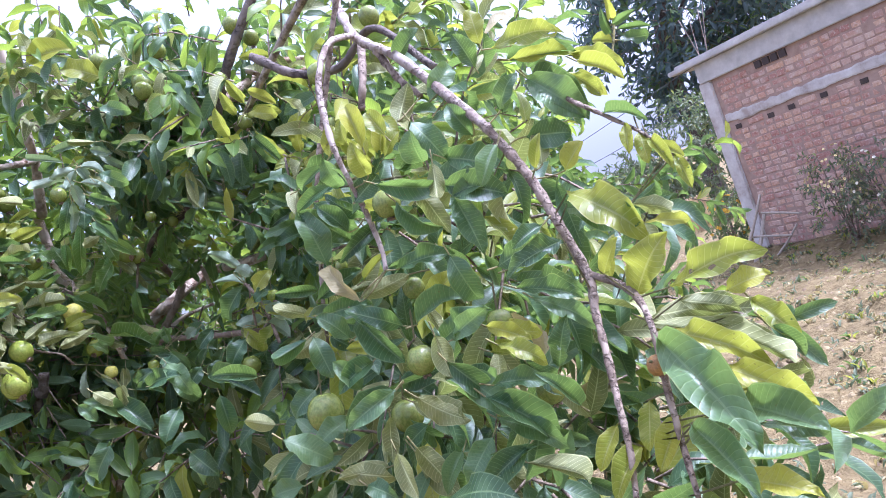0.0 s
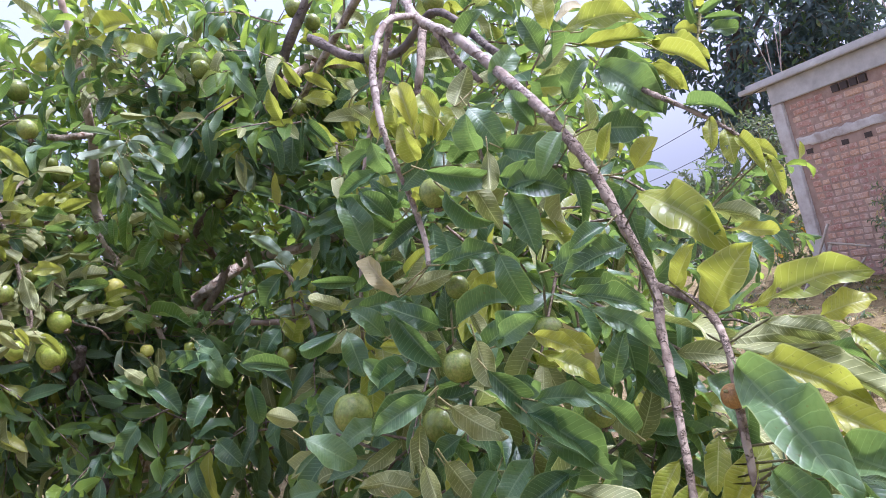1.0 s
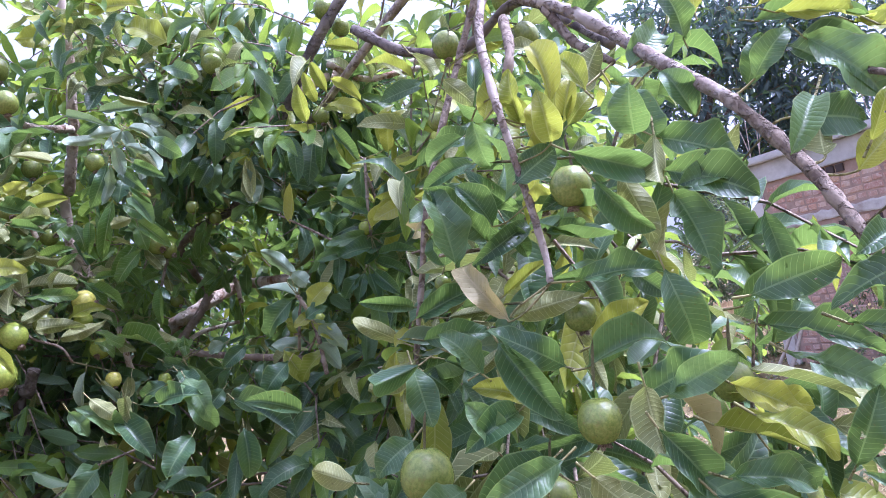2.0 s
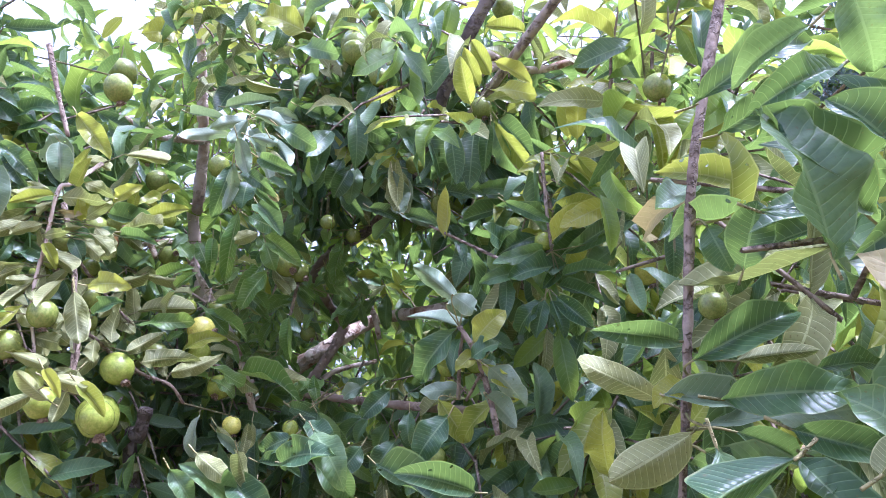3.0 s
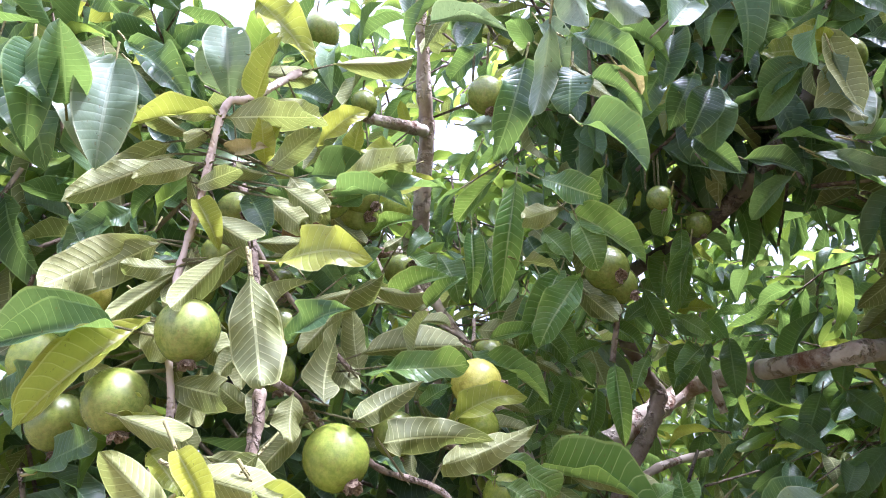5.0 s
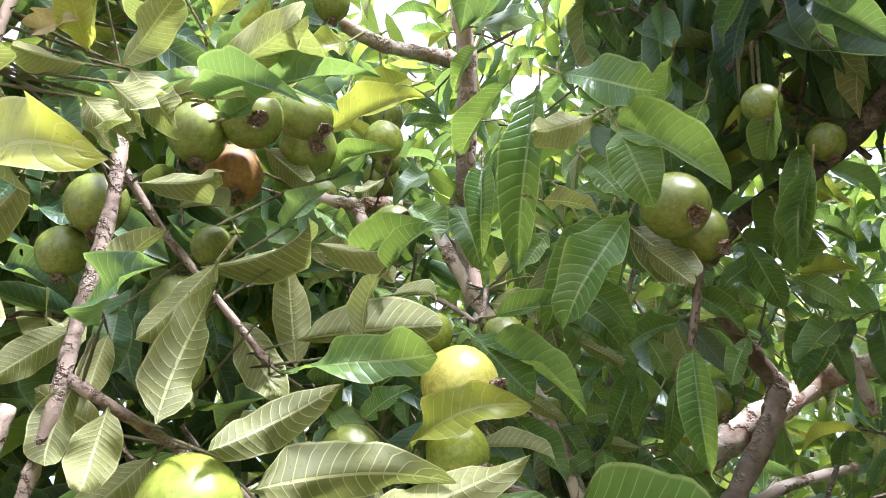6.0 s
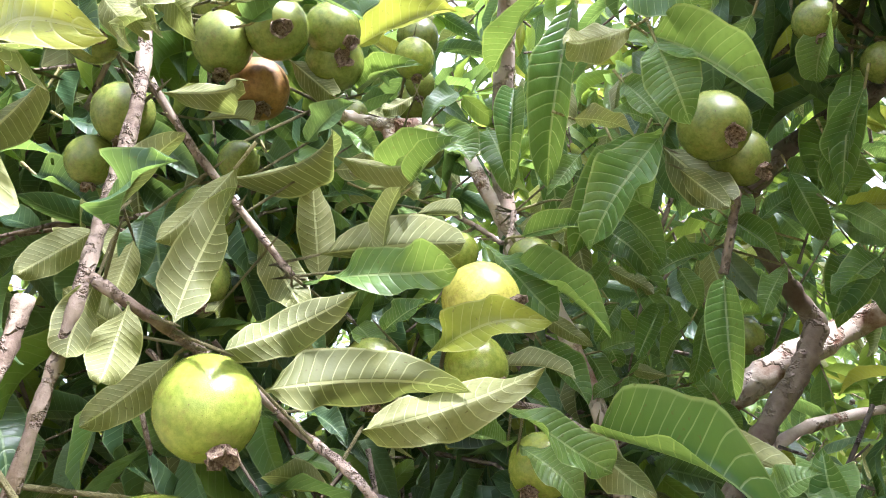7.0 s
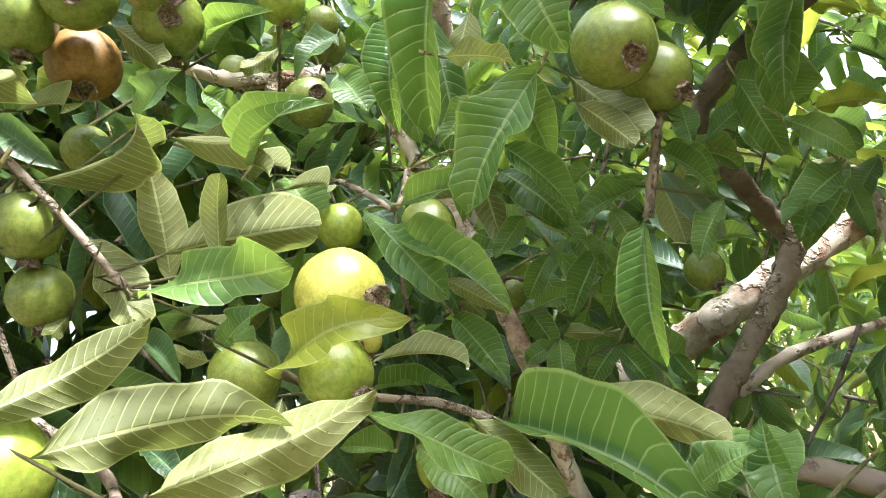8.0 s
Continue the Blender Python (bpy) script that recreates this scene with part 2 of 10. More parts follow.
BRICK = brick_material("fired_brick")
MORTAR = simple("cement_mortar", [(0.3, (0.24, 0.155, 0.115)), (0.7, (0.43, 0.31, 0.24))], 9.0, 0.95, 0.6, 0.006)
CONCRETE = simple("raw_concrete", [(0.3, (0.34, 0.32, 0.285)), (0.6, (0.50, 0.48, 0.44)), (0.75, (0.60, 0.58, 0.54))], 6.0, 0.9, 0.5, 0.006)
STAINED = simple("stained_concrete", [(0.34, (0.28, 0.21, 0.165)), (0.48, (0.45, 0.40, 0.35)), (0.66, (0.60, 0.57, 0.52))], 4.5, 0.92, 0.8, 0.01)
# Near-black colour painted in for the shade inside holes and gaps.
HOLE_SHADE = simple("hole_shade", [(0.3, (0.05, 0.04, 0.035)), (0.7, (0.08, 0.06, 0.05))], 20.0)
WOOD = simple("weathered_wood", [(0.3, (0.27, 0.225, 0.17)), (0.7, (0.44, 0.38, 0.30))], 30.0, 0.8, 0.5, 0.004)
BAMBOO = simple("split_bamboo", [(0.3, (0.48, 0.36, 0.20)), (0.7, (0.66, 0.53, 0.33))], 18.0, 0.7, 0.4, 0.003, vary=0.15)
RUST = simple("rusty_iron", [(0.3, (0.20, 0.15, 0.12)), (0.7, (0.36, 0.29, 0.24))], 60.0, 0.8)
WIRE = simple("wire_cover", [(0.3, (0.06, 0.06, 0.06)), (0.7, (0.12, 0.12, 0.12))], 40.0, 0.6)
PETAL = simple("marigold_petals", [(0.3, (0.75, 0.42, 0.03)), (0.7, (0.85, 0.58, 0.06))], 60.0, 0.7)
PETAL_PALE = simple("pale_petals", [(0.3, (0.75, 0.68, 0.50)), (0.7, (0.85, 0.80, 0.66))], 60.0, 0.7)
PETAL_YELLOW = simple("yellow_petals", [(0.3, (0.78, 0.62, 0.22)), (0.7, (0.85, 0.75, 0.40))], 60.0, 0.7)

# ---- mesh tools ----


def part(name, data, material=None, parent=None, label=""):
    """Links a bmesh or a mesh as one object under a thing or a part."""
    if isinstance(data, bmesh.types.BMesh):
        me = bpy.data.meshes.new(name)
        data.to_mesh(me)
        data.free()
    else:
        me = data
    if material and not me.materials:
        me.materials.append(material)
    ob = new(name, me)
    if parent:
        ob.parent = parent
        if parent.type == "EMPTY":
            ob.matrix_parent_inverse = Matrix.Translation(-parent.location)
    if label:
        ob["label"] = label
    return ob


def thing(name, at, label, category, group="", kind=""):
    ob = new(name)
    ob.location = at
    ob.empty_display_size = 0.1
    return tagged(ob, label, category, group, kind)


def sheet(name, verts, quads, uvs=None, mats=(), slots=None, smooth=True):
    """A mesh from arrays of corners and quads, quickly."""
    me = bpy.data.meshes.new(name)
    verts, quads = np.asarray(verts, np.float32), np.asarray(quads, np.int32)
    me.vertices.add(len(verts))
    me.vertices.foreach_set("co", verts.ravel())
    k = quads.shape[1]
    me.loops.add(quads.size)
    me.loops.foreach_set("vertex_index", quads.ravel())
    me.polygons.add(len(quads))
    me.polygons.foreach_set("loop_start", np.arange(0, quads.size, k, dtype=np.int32))
    me.polygons.foreach_set("loop_total", np.full(len(quads), k, np.int32))
    me.polygons.foreach_set("use_smooth", np.full(len(quads), smooth))
    for m in mats:
        me.materials.append(m)
    if slots is not None:
        me.polygons.foreach_set("material_index", np.asarray(slots, np.int32))
    if uvs is not None:
        layer = me.uv_layers.new(name="blade")
        layer.data.foreach_set("uv", np.asarray(uvs, np.float32)[quads.ravel()].ravel())
    me.update(calc_edges=True)
    me.validate()
    return me


def blade(nu, nv, bend=0.5, fold=0.2, wave=0.02, phase=0.0, twist=0.0, notch=0.0, curl=0.0):
    """The corners, quads and coordinates of one leaf, one metre long from its stalk at the origin to its tip on y, one metre wide."""
    v = np.linspace(0, 1, nv + 1)
    ang = bend * (0.5 - v)
    cy, cz = np.cumsum(np.r_[0, np.cos(ang[:-1] - bend / nv / 2)]) / nv, np.cumsum(np.r_[0, np.sin(ang[:-1] - bend / nv / 2)]) / nv
    cz = cz - cy / cy[-1] * cz[-1]
    cy = cy / cy[-1]
    cz = cz - curl * np.clip((v - 0.6) / 0.4, 0, 1) ** 2
    half = 0.5 * np.clip(np.sin(np.pi * np.clip((v - 0.05) / 0.95, 0, 1) ** 0.95), 0, 1) ** 0.55
    half = np.maximum(half, 0.012)
    half[-1] = 0.004
    pts, uv = [], []
    for j in range(nv + 1):
        for i in range(nu + 1):
            s = 2 * i / nu - 1
            a = twist * (v[j] - 0.5) + 2.2 * curl * math.sin(phase * 3.0) * max(0.0, v[j] - 0.55)
            x, z = s * half[j] * math.cos(fold), abs(s) * half[j] * math.sin(fold) + wave * (math.sin(v[j] * 14 + phase + (1.3 if s > 0 else 0)) + 0.3 * math.sin(v[j] * 27 + 2 * phase + (2.1 if s > 0 else 0))) * s * s
            x += notch * math.sin(v[j] * 23 + phase) * s * half[j]
            pts.append((x * math.cos(a) - z * math.sin(a), cy[j], cz[j] + x * math.sin(a) + z * math.cos(a)))
            uv.append((i / nu, v[j]))
    q = [(j * (nu + 1) + i, j * (nu + 1) + i + 1, (j + 1) * (nu + 1) + i + 1, (j + 1) * (nu + 1) + i) for j in range(nv) for i in range(nu)]
    return np.array(pts), np.array(q), np.array(uv)


def tube(points, r0, r1, sides=9, knots=5, rough=0.06, seed=0):
    """A tapering, slightly knobbly stem along a smooth curve through the points."""
    p = [np.array(q, float) for q in points]
    p = [2 * p[0] - p[1]] + p + [2 * p[-1] - p[-2]]
    line = []
    for i in range(1, len(p) - 2):
        for k in range(knots):
            t = k / knots
            line.append(0.5 * (2 * p[i] + (p[i + 1] - p[i - 1]) * t + (2 * p[i - 1] - 5 * p[i] + 4 * p[i + 1] - p[i + 2]) * t * t + (3 * p[i] - p[i - 1] - 3 * p[i + 1] + p[i + 2]) * t ** 3))
    line.append(p[-2])
    rng = np.random.RandomState(seed + 7)
    line = [line[0] - (line[1] - line[0]) * 1e-3] + line + [line[-1] + (line[-1] - line[-2]) * 1e-3]
    n = len(line)
    verts, side = [], np.array((0.3, 0.2, 0.9))
    for j, c in enumerate(line):
        d = line[min(j + 1, n - 1)] - line[max(j - 1, 0)]
        d = d / (np.linalg.norm(d) + 1e-9)
        side = side - d * (side @ d)
        if np.linalg.norm(side) < 1e-3:
            side = np.cross(d, (1, 0, 0.1))
        side = side / np.linalg.norm(side)
        other = np.cross(d, side)
        r = (r0 + (r1 - r0) * j / (n - 1)) * (1 + rough * rng.uniform(-1, 1.4)) if 0 < j < n - 1 else 0.1 * (r1 if j else r0)
        for k in range(sides):
            a = 2 * math.pi * k / sides
            rr = r * (1 + rough * rng.uniform(-1, 1))
            verts.append(c + rr * (math.cos(a) * side + math.sin(a) * other))
    quads = [(j * sides + k, j * sides + (k + 1) % sides, (j + 1) * sides + (k + 1) % sides, (j + 1) * sides + k) for j in range(n - 1) for k in range(sides)]
    return verts, quads


def turn_to(y, z):
    """A turn whose y axis lies along y and whose z axis leans towards z."""
    y = Vector(y).normalized()
    z = Vector(z)
    z = z - y * z.dot(y)
    if z.length < 1e-4:
        z = y.orthogonal()
    z.normalize()
    x = y.cross(z)
    return Matrix((x, y, z)).transposed()


def box(bm, size, m):
    r = bmesh.ops.create_cube(bm, size=1.0, matrix=m @ Matrix.Diagonal((*size, 1)))
    return r["verts"]


BLADES = {}


def leaf_mesh(kind, bend, seed):
    mats = {"top": LEAF_TOP, "pale": LEAF_PALE, "yellow": LEAF_YELLOW, "dry": LEAF_BROWN, "silver": LEAF_SILVER, "lit_top": LEAF_TOP_LIT}
    key = (kind, round(bend * 2), seed % 7)
    if key not in BLADES:
        k = seed % 7
        p, q, uv = blade(6, 18, key[1] / 2, (0.4, 0.22, 0.55, 0.32, 0.15, 0.65, 0.3)[k], (0.04, 0.065, 0.035, 0.07, 0.055, 0.03, 0.08)[k], k * 2.1, (0.3, -0.6, 0.7, -0.2, -0.9, 0.15, 0.5)[k], (0.012, 0.02, 0.008, 0.016, 0.02, 0.01, 0.018)[k], (0.08, 0.2, 0.02, 0.14, -0.09, 0.25, 0.12)[k])
        BLADES[key] = (sheet("leaf", p, q, uv, (mats[kind],)), p, q, uv)
    return BLADES[key]


COUNT = {"leaf": 0}


LOOSE = []
BASES, WOOD_LINE, HELD = [], [], []


def leaf(tree, base, tip, face, width, kind="top", bend=0.5, loose=False):
    """One leaf from its stalk to its tip, its upper side towards face; a loose one is kept for the joined foliage."""
    COUNT["leaf"] += 1
    shape = leaf_mesh(kind, bend, COUNT["leaf"] * 5 + COUNT["leaf"] // 6)
    base, tip = Vector(base), Vector(tip)
    long = (tip - base).length
    BASES.append((base, tip))
    m = Matrix.Translation(base) @ turn_to(tip - base, face).to_4x4() @ Matrix.Diagonal((width, long, long, 1))
    if loose:
        LOOSE.append((shape, np.array(m), ("top", "pale", "yellow", "dry", "silver", "lit_top").index(kind)))
    else:
        part("leaf", shape[0], None, tree).matrix_basis = m


def join_loose(tree):
    """The leaves deeper in the crown, as one mesh."""
    V, Q, U, S, o = [], [], [], [], 0
    for (mesh, p, q, uv), m, slot in LOOSE:
        V.append(p @ m[:3, :3].T + m[:3, 3])
        Q.append(q + o)
        U.append(uv)
        S.append(np.full(len(q), slot))
        o += len(p)
    ob = part("foliage", sheet("foliage", np.concatenate(V), np.concatenate(Q), np.concatenate(U), (LEAF_TOP, LEAF_PALE, LEAF_YELLOW, LEAF_BROWN, LEAF_SILVER, LEAF_TOP_LIT), np.concatenate(S)), None, tree)
    ob["kind"] = "stuff"


def fruit_body(seed):
    bm = bmesh.new()
    bmesh.ops.create_uvsphere(bm, u_segments=28, v_segments=18, radius=1.0)
    for v in bm.verts:
        c = v.co
        f = 1 + 0.03 * noise.noise(c * 1.3 + Vector((seed * 3.1, 0, 0))) + 0.012 * noise.noise(c * 5 + Vector((0, seed * 2.0, 0)))
        c *= f
        c.z *= 1.04
        if c.z < -0.86:
            c.z += 0.35 * (-0.86 - c.z)
        if c.z > 0.9:
            c.z -= 0.5 * (c.z - 0.9)
    for f in bm.faces:
        f.smooth = True
    return bm


def fruit_calyx(seed):
    """The dry crown at the lower end: a short cup with five ragged lobes."""
    bm = bmesh.new()
    rng = random.Random(seed)
    cup = bmesh.ops.create_cone(bm, cap_ends=True, segments=14, radius1=0.24, radius2=0.30, depth=0.14, matrix=pose(0, 0, -0.98))
    for k in range(5):
        a = k * 2 * math.pi / 5 + rng.uniform(-0.2, 0.2)
        w, h, out = rng.uniform(0.19, 0.28), rng.uniform(0.16, 0.3), rng.uniform(0.0, 0.22)
        d, s = Vector((math.cos(a), math.sin(a), 0)), Vector((-math.sin(a), math.cos(a), 0))
        z0, z1 = Vector((0, 0, -1.0)), Vector((0, 0, -1.0 - h))
        p = [d * 0.27 - s * w + z0, d * 0.27 + s * w + z0, d * (0.27 + out) + s * w * 0.5 + z1, d * (0.27 + out) - s * w * 0.5 + z1]
        q = [v - d * 0.05 for v in p]
        vs = [bm.verts.new(v) for v in p + q]
        for f in ((0, 1, 2, 3), (7, 6, 5, 4), (0, 4, 5, 1), (1, 5, 6, 2), (2, 6, 7, 3), (3, 7, 4, 0)):
            bm.faces.new([vs[i] for i in f])
    return bm


FRUITS = {}


def fruit(tree, at, radius, lower=(0, 0, -1), kind="green", rotten=False):
    """A guava with its dry calyx towards lower."""
    if kind not in FRUITS:
        FRUITS[kind] = []
        for s in range(2):
            me, cx = bpy.data.meshes.new("guava_fruit"), bpy.data.meshes.new("calyx")
            for bm, mesh, mat in ((fruit_body(s + 3 * len(FRUITS)), me, FRUIT[kind]), (fruit_calyx(s), cx, CALYX)):
                bm.to_mesh(mesh)
                bm.free()
                mesh.materials.append(mat)
            FRUITS[kind].append((me, cx))
    COUNT[kind] = COUNT.get(kind, 0) + 1
    me, cx = FRUITS[kind][COUNT[kind] % 2]
    ob = part("guava_fruit", me, None, tree, {"green": "unripe green guava fruit", "ripe": "ripe yellow guava fruit", "lime": "ripening yellow-green guava fruit", "orange": "overripe orange-brown guava fruit"}[kind])
    z = -Vector(lower).normalized()
    m = Matrix.Translation(at) @ z.to_track_quat("Z", "Y").to_matrix().to_4x4() @ pose(0, 0, 0, 0, 0, 67 * COUNT[kind])
    ob.matrix_basis = m @ Matrix.Diagonal((radius, radius, radius * 1.02, 1))
    c = part("calyx", cx, None, ob)
    c.matrix_basis = pose(0, 0, -0.18) @ Matrix.Diagonal((0.82, 0.82, 0.82, 1))
    return ob


def limb(tree, points, r0, r1, material=None, name="limb", sides=11):
    COUNT["limb"] = COUNT.get("limb", 0) + 1
    for a, b in zip(points, points[1:]):
        WOOD_LINE.extend(Vector(a).lerp(Vector(b), k / 6) for k in range(7))
    v, q = tube(points, r0, r1, sides, 8, 0.12 if r0 < 0.015 else 0.08, COUNT["limb"])
    return part(name, sheet(name, v, q, None, (material or BARK,)), None, tree)


STALK = []


def stalk(owner, a, b, thick=0.0011, name="petiole"):
    """A thin leaf or fruit stalk from the twig at a to b."""
    a, b = Vector(a), Vector(b)
    if not STALK:
        v, q = tube([(0, 0, 0), (0.12, 0, 0.5), (0, 0, 1)], 1.0, 0.8, 5, 3, 0.03, 5)
        STALK.append(sheet("petiole", v, q, None, (TWIG_GREEN,)))
    HELD.append(b)
    ob = part(name, STALK[0], None, owner)
    d = b - a
    ob.matrix_basis = Matrix.Translation(a) @ d.to_track_quat("Z", "Y").to_matrix().to_4x4() @ Matrix.Diagonal((thick, thick, d.length, 1))
    return ob


def leaf_stalks(tree):
    """Short stalks for the leaves that have none yet: to the nearest wood, or back along the leaf's own line."""
    wood, held = np.array(WOOD_LINE), np.array(HELD)
    V, Q = [], []
    for k, (base, tip) in enumerate(BASES):
        b = np.array(base)
        if np.linalg.norm(held - b, axis=1).min() < 0.008:
            continue
        gap = np.linalg.norm(wood - b, axis=1)
        back = b - np.array((tip - base).normalized()) * 0.014 + np.array((0, 0, 0.003))
        end = wood[gap.argmin()] if gap.min() < 0.06 else back
        v, q = tube([end, (end + back + b) / 3, b, b + (np.array(tip) - b) * 0.05], 0.0013, 0.0009, 4, 3, 0.04, k)
        Q += [tuple(i + len(V) for i in f) for f in q]
        V += list(v)
    ob = part("leaf_stalk", sheet("leaf_stalk", V, Q, None, (TWIG_GREEN,)), None, tree)
    ob["kind"] = "stuff"


def near_segment(p, a, b):
    a, b = np.array(a, float), np.array(b, float)
    t = np.clip(((p - a) @ (b - a)) / max(1e-9, (b - a) @ (b - a)), 0, 1)
    return np.linalg.norm(p - (a + t[:, None] * (b - a)), axis=1)


def foliage(tree, clumps, seed, size=0.1, clear=(), shares=(0.66, 0.2, 0.13, 0.01), mats=None, nv=7, name="foliage", droop=0.95, heart=None):
    """Leafy twigs in egg-shaped clumps (centre, radii, twigs): two meshes, the twigs and their leaves, with openings left clear.
    The blades turn their upper sides to the light: up, and away from the heart of the crown."""
    rng = np.random.RandomState(seed)
    mats = mats or (LEAF_TOP, LEAF_PALE, LEAF_YELLOW, LEAF_BROWN)
    shapes = [blade(2, nv, b, f, w, k, t, 0.0, (0.0, 0.12, 0.05, 0.18, -0.08, 0.1)[k]) for k, (b, f, w, t) in enumerate(((0.3, 0.2, 0.02, 0.3), (0.7, 0.15, 0.03, -0.4), (1.1, 0.25, 0.02, 0.5), (1.6, 0.2, 0.04, -0.2), (-0.4, 0.3, 0.02, 0.2), (0.9, 0.4, 0.03, 0.0)))]
    starts, ways, longs = [], [], []
    for c, r, n in clumps:
        d = rng.normal(size=(n, 3))
        d /= np.linalg.norm(d, axis=1)[:, None]
        k = rng.uniform(0.35, 1.0, n) ** 0.55
        starts.append(np.array(c) + d * k[:, None] * np.array(r))
        w = d * 0.8 + rng.normal(size=(n, 3)) * 0.55 + np.array((0, 0, -0.15))
        ways.append(w / np.linalg.norm(w, axis=1)[:, None])
        longs.append(rng.uniform(1.4, 3.2, n) * size)
    starts, ways, longs = np.concatenate(starts), np.concatenate(ways), np.concatenate(longs)
    base, dirs, ups, sizes, tv, tq = [], [], [], [], [], []
    for s, w, g in zip(starts, ways, longs):
        mid = s + w * g * 0.5 + np.array((0, 0, 0.03 * g))
        end = s + w * g + np.array((0, 0, -0.12 * g))
        o = len(tv)
        side = np.cross(w, (0.2, 0.1, 1.0))
        side /= np.linalg.norm(side)
        up = np.cross(side, w)
        for c, r in ((s, 0.0032), (mid, 0.0024), (end, 0.0013)):
            for a in (0, 2.09, 4.19):
                tv.append(c + (r * size / 0.1) * (math.cos(a) * side + math.sin(a) * up))
        for j in (0, 3):
            for k in range(3):
                tq.append((o + j + k, o + j + (k + 1) % 3, o + j + 3 + (k + 1) % 3, o + j + 3 + k))
        m = max(3, int(g / (size * 0.42)))
        for j in range(m):
            f = 0.12 + 0.88 * j / (m - 1)
            at = s * (1 - f) ** 2 + 2 * f * (1 - f) * mid + f * f * end
            sd, u2 = (side, up) if j % 2 else (up, side)
            for sgn in (1, -1):
                d = w * (0.35 + 0.5 * f) + sgn * sd * rng.uniform(0.6, 1.1) + rng.normal(size=3) * 0.18
                d[2] -= droop * rng.uniform(0.1, 1.0)
                base.append(at)
                dirs.append(d / np.linalg.norm(d))
                away = (at - np.array(heart)) * np.array((1.0, 1.0, 0.3)) if heart else w
                away = away / (np.linalg.norm(away) + 1e-6)
                ups.append(np.array((0, 0, 0.55)) + 0.8 * away + rng.normal(size=3) * 0.38)
                sizes.append(size * rng.uniform(0.8, 1.2) * (0.85 + 0.25 * (1 - f)))
    base, y, up, sizes = np.array(base), np.array(dirs), np.array(ups), np.array(sizes)
    keep = np.ones(len(base), bool)
    tips = base + y * sizes[:, None]
    for a, b, r in clear:
        keep &= (near_segment(base, a, b) > r) & (near_segment(tips, a, b) > r)
    base, y, up, sizes = base[keep], y[keep], up[keep], sizes[keep]
    x = np.cross(y, up)
    x /= np.linalg.norm(x, axis=1)[:, None]
    z = np.cross(x, y)
    which = rng.randint(0, len(shapes), len(base))
    kind = rng.choice(4, len(base), p=shares)
    wide = rng.uniform(0.25, 0.38, len(base)) * sizes
    V, Q, U, S, o = [], [], [], [], 0
    for k, (p, q, uv) in enumerate(shapes):
        i = np.where(which == k)[0]
        if not len(i):
            continue
        P = base[i][:, None] + p[None, :, 0:1] * (x[i] * wide[i][:, None])[:, None] + p[None, :, 1:2] * (y[i] * sizes[i][:, None])[:, None] + p[None, :, 2:3] * (z[i] * sizes[i][:, None])[:, None]
        V.append(P.reshape(-1, 3))
        Q.append((q[None] + (np.arange(len(i)) * len(p))[:, None, None] + o).reshape(-1, 4))
        U.append(np.tile(uv, (len(i), 1)))
        S.append(np.repeat(kind[i], len(q)))
        o += len(p) * len(i)
    ob = part(name, sheet(name, np.concatenate(V), np.concatenate(Q), np.concatenate(U), mats, np.concatenate(S)), None, tree)
    ob["kind"] = "stuff"
    tv, tq = np.array(tv), np.array(tq)
    if len(clear):
        ok = np.ones(len(tv), bool)
        for a, b, r in clear:
            ok &= near_segment(tv, a, b) > r
        tq = tq[ok[tq].all(axis=1)]
    tw = part("twig_work", sheet("twig_work", tv, tq, None, (TWIG,)), None, tree)
    tw["kind"] = "stuff"
    return len(base)

# ---- ground ----


def height(x, y):
    near = 1.0 / (1.0 + (x * x + y * y) / 900.0)
    p = Vector((x, y, 0))
    furrow = 0.022 * math.sin((x * 0.89 + y * 0.45) * 2 * math.pi / 0.55 + 1.5 * noise.noise(p * 0.6))
    return near * (furrow + 0.05 * noise.noise(p * 0.9) + 0.03 * noise.noise(p * 3.1) + 0.014 * noise.noise(p * 9.0))


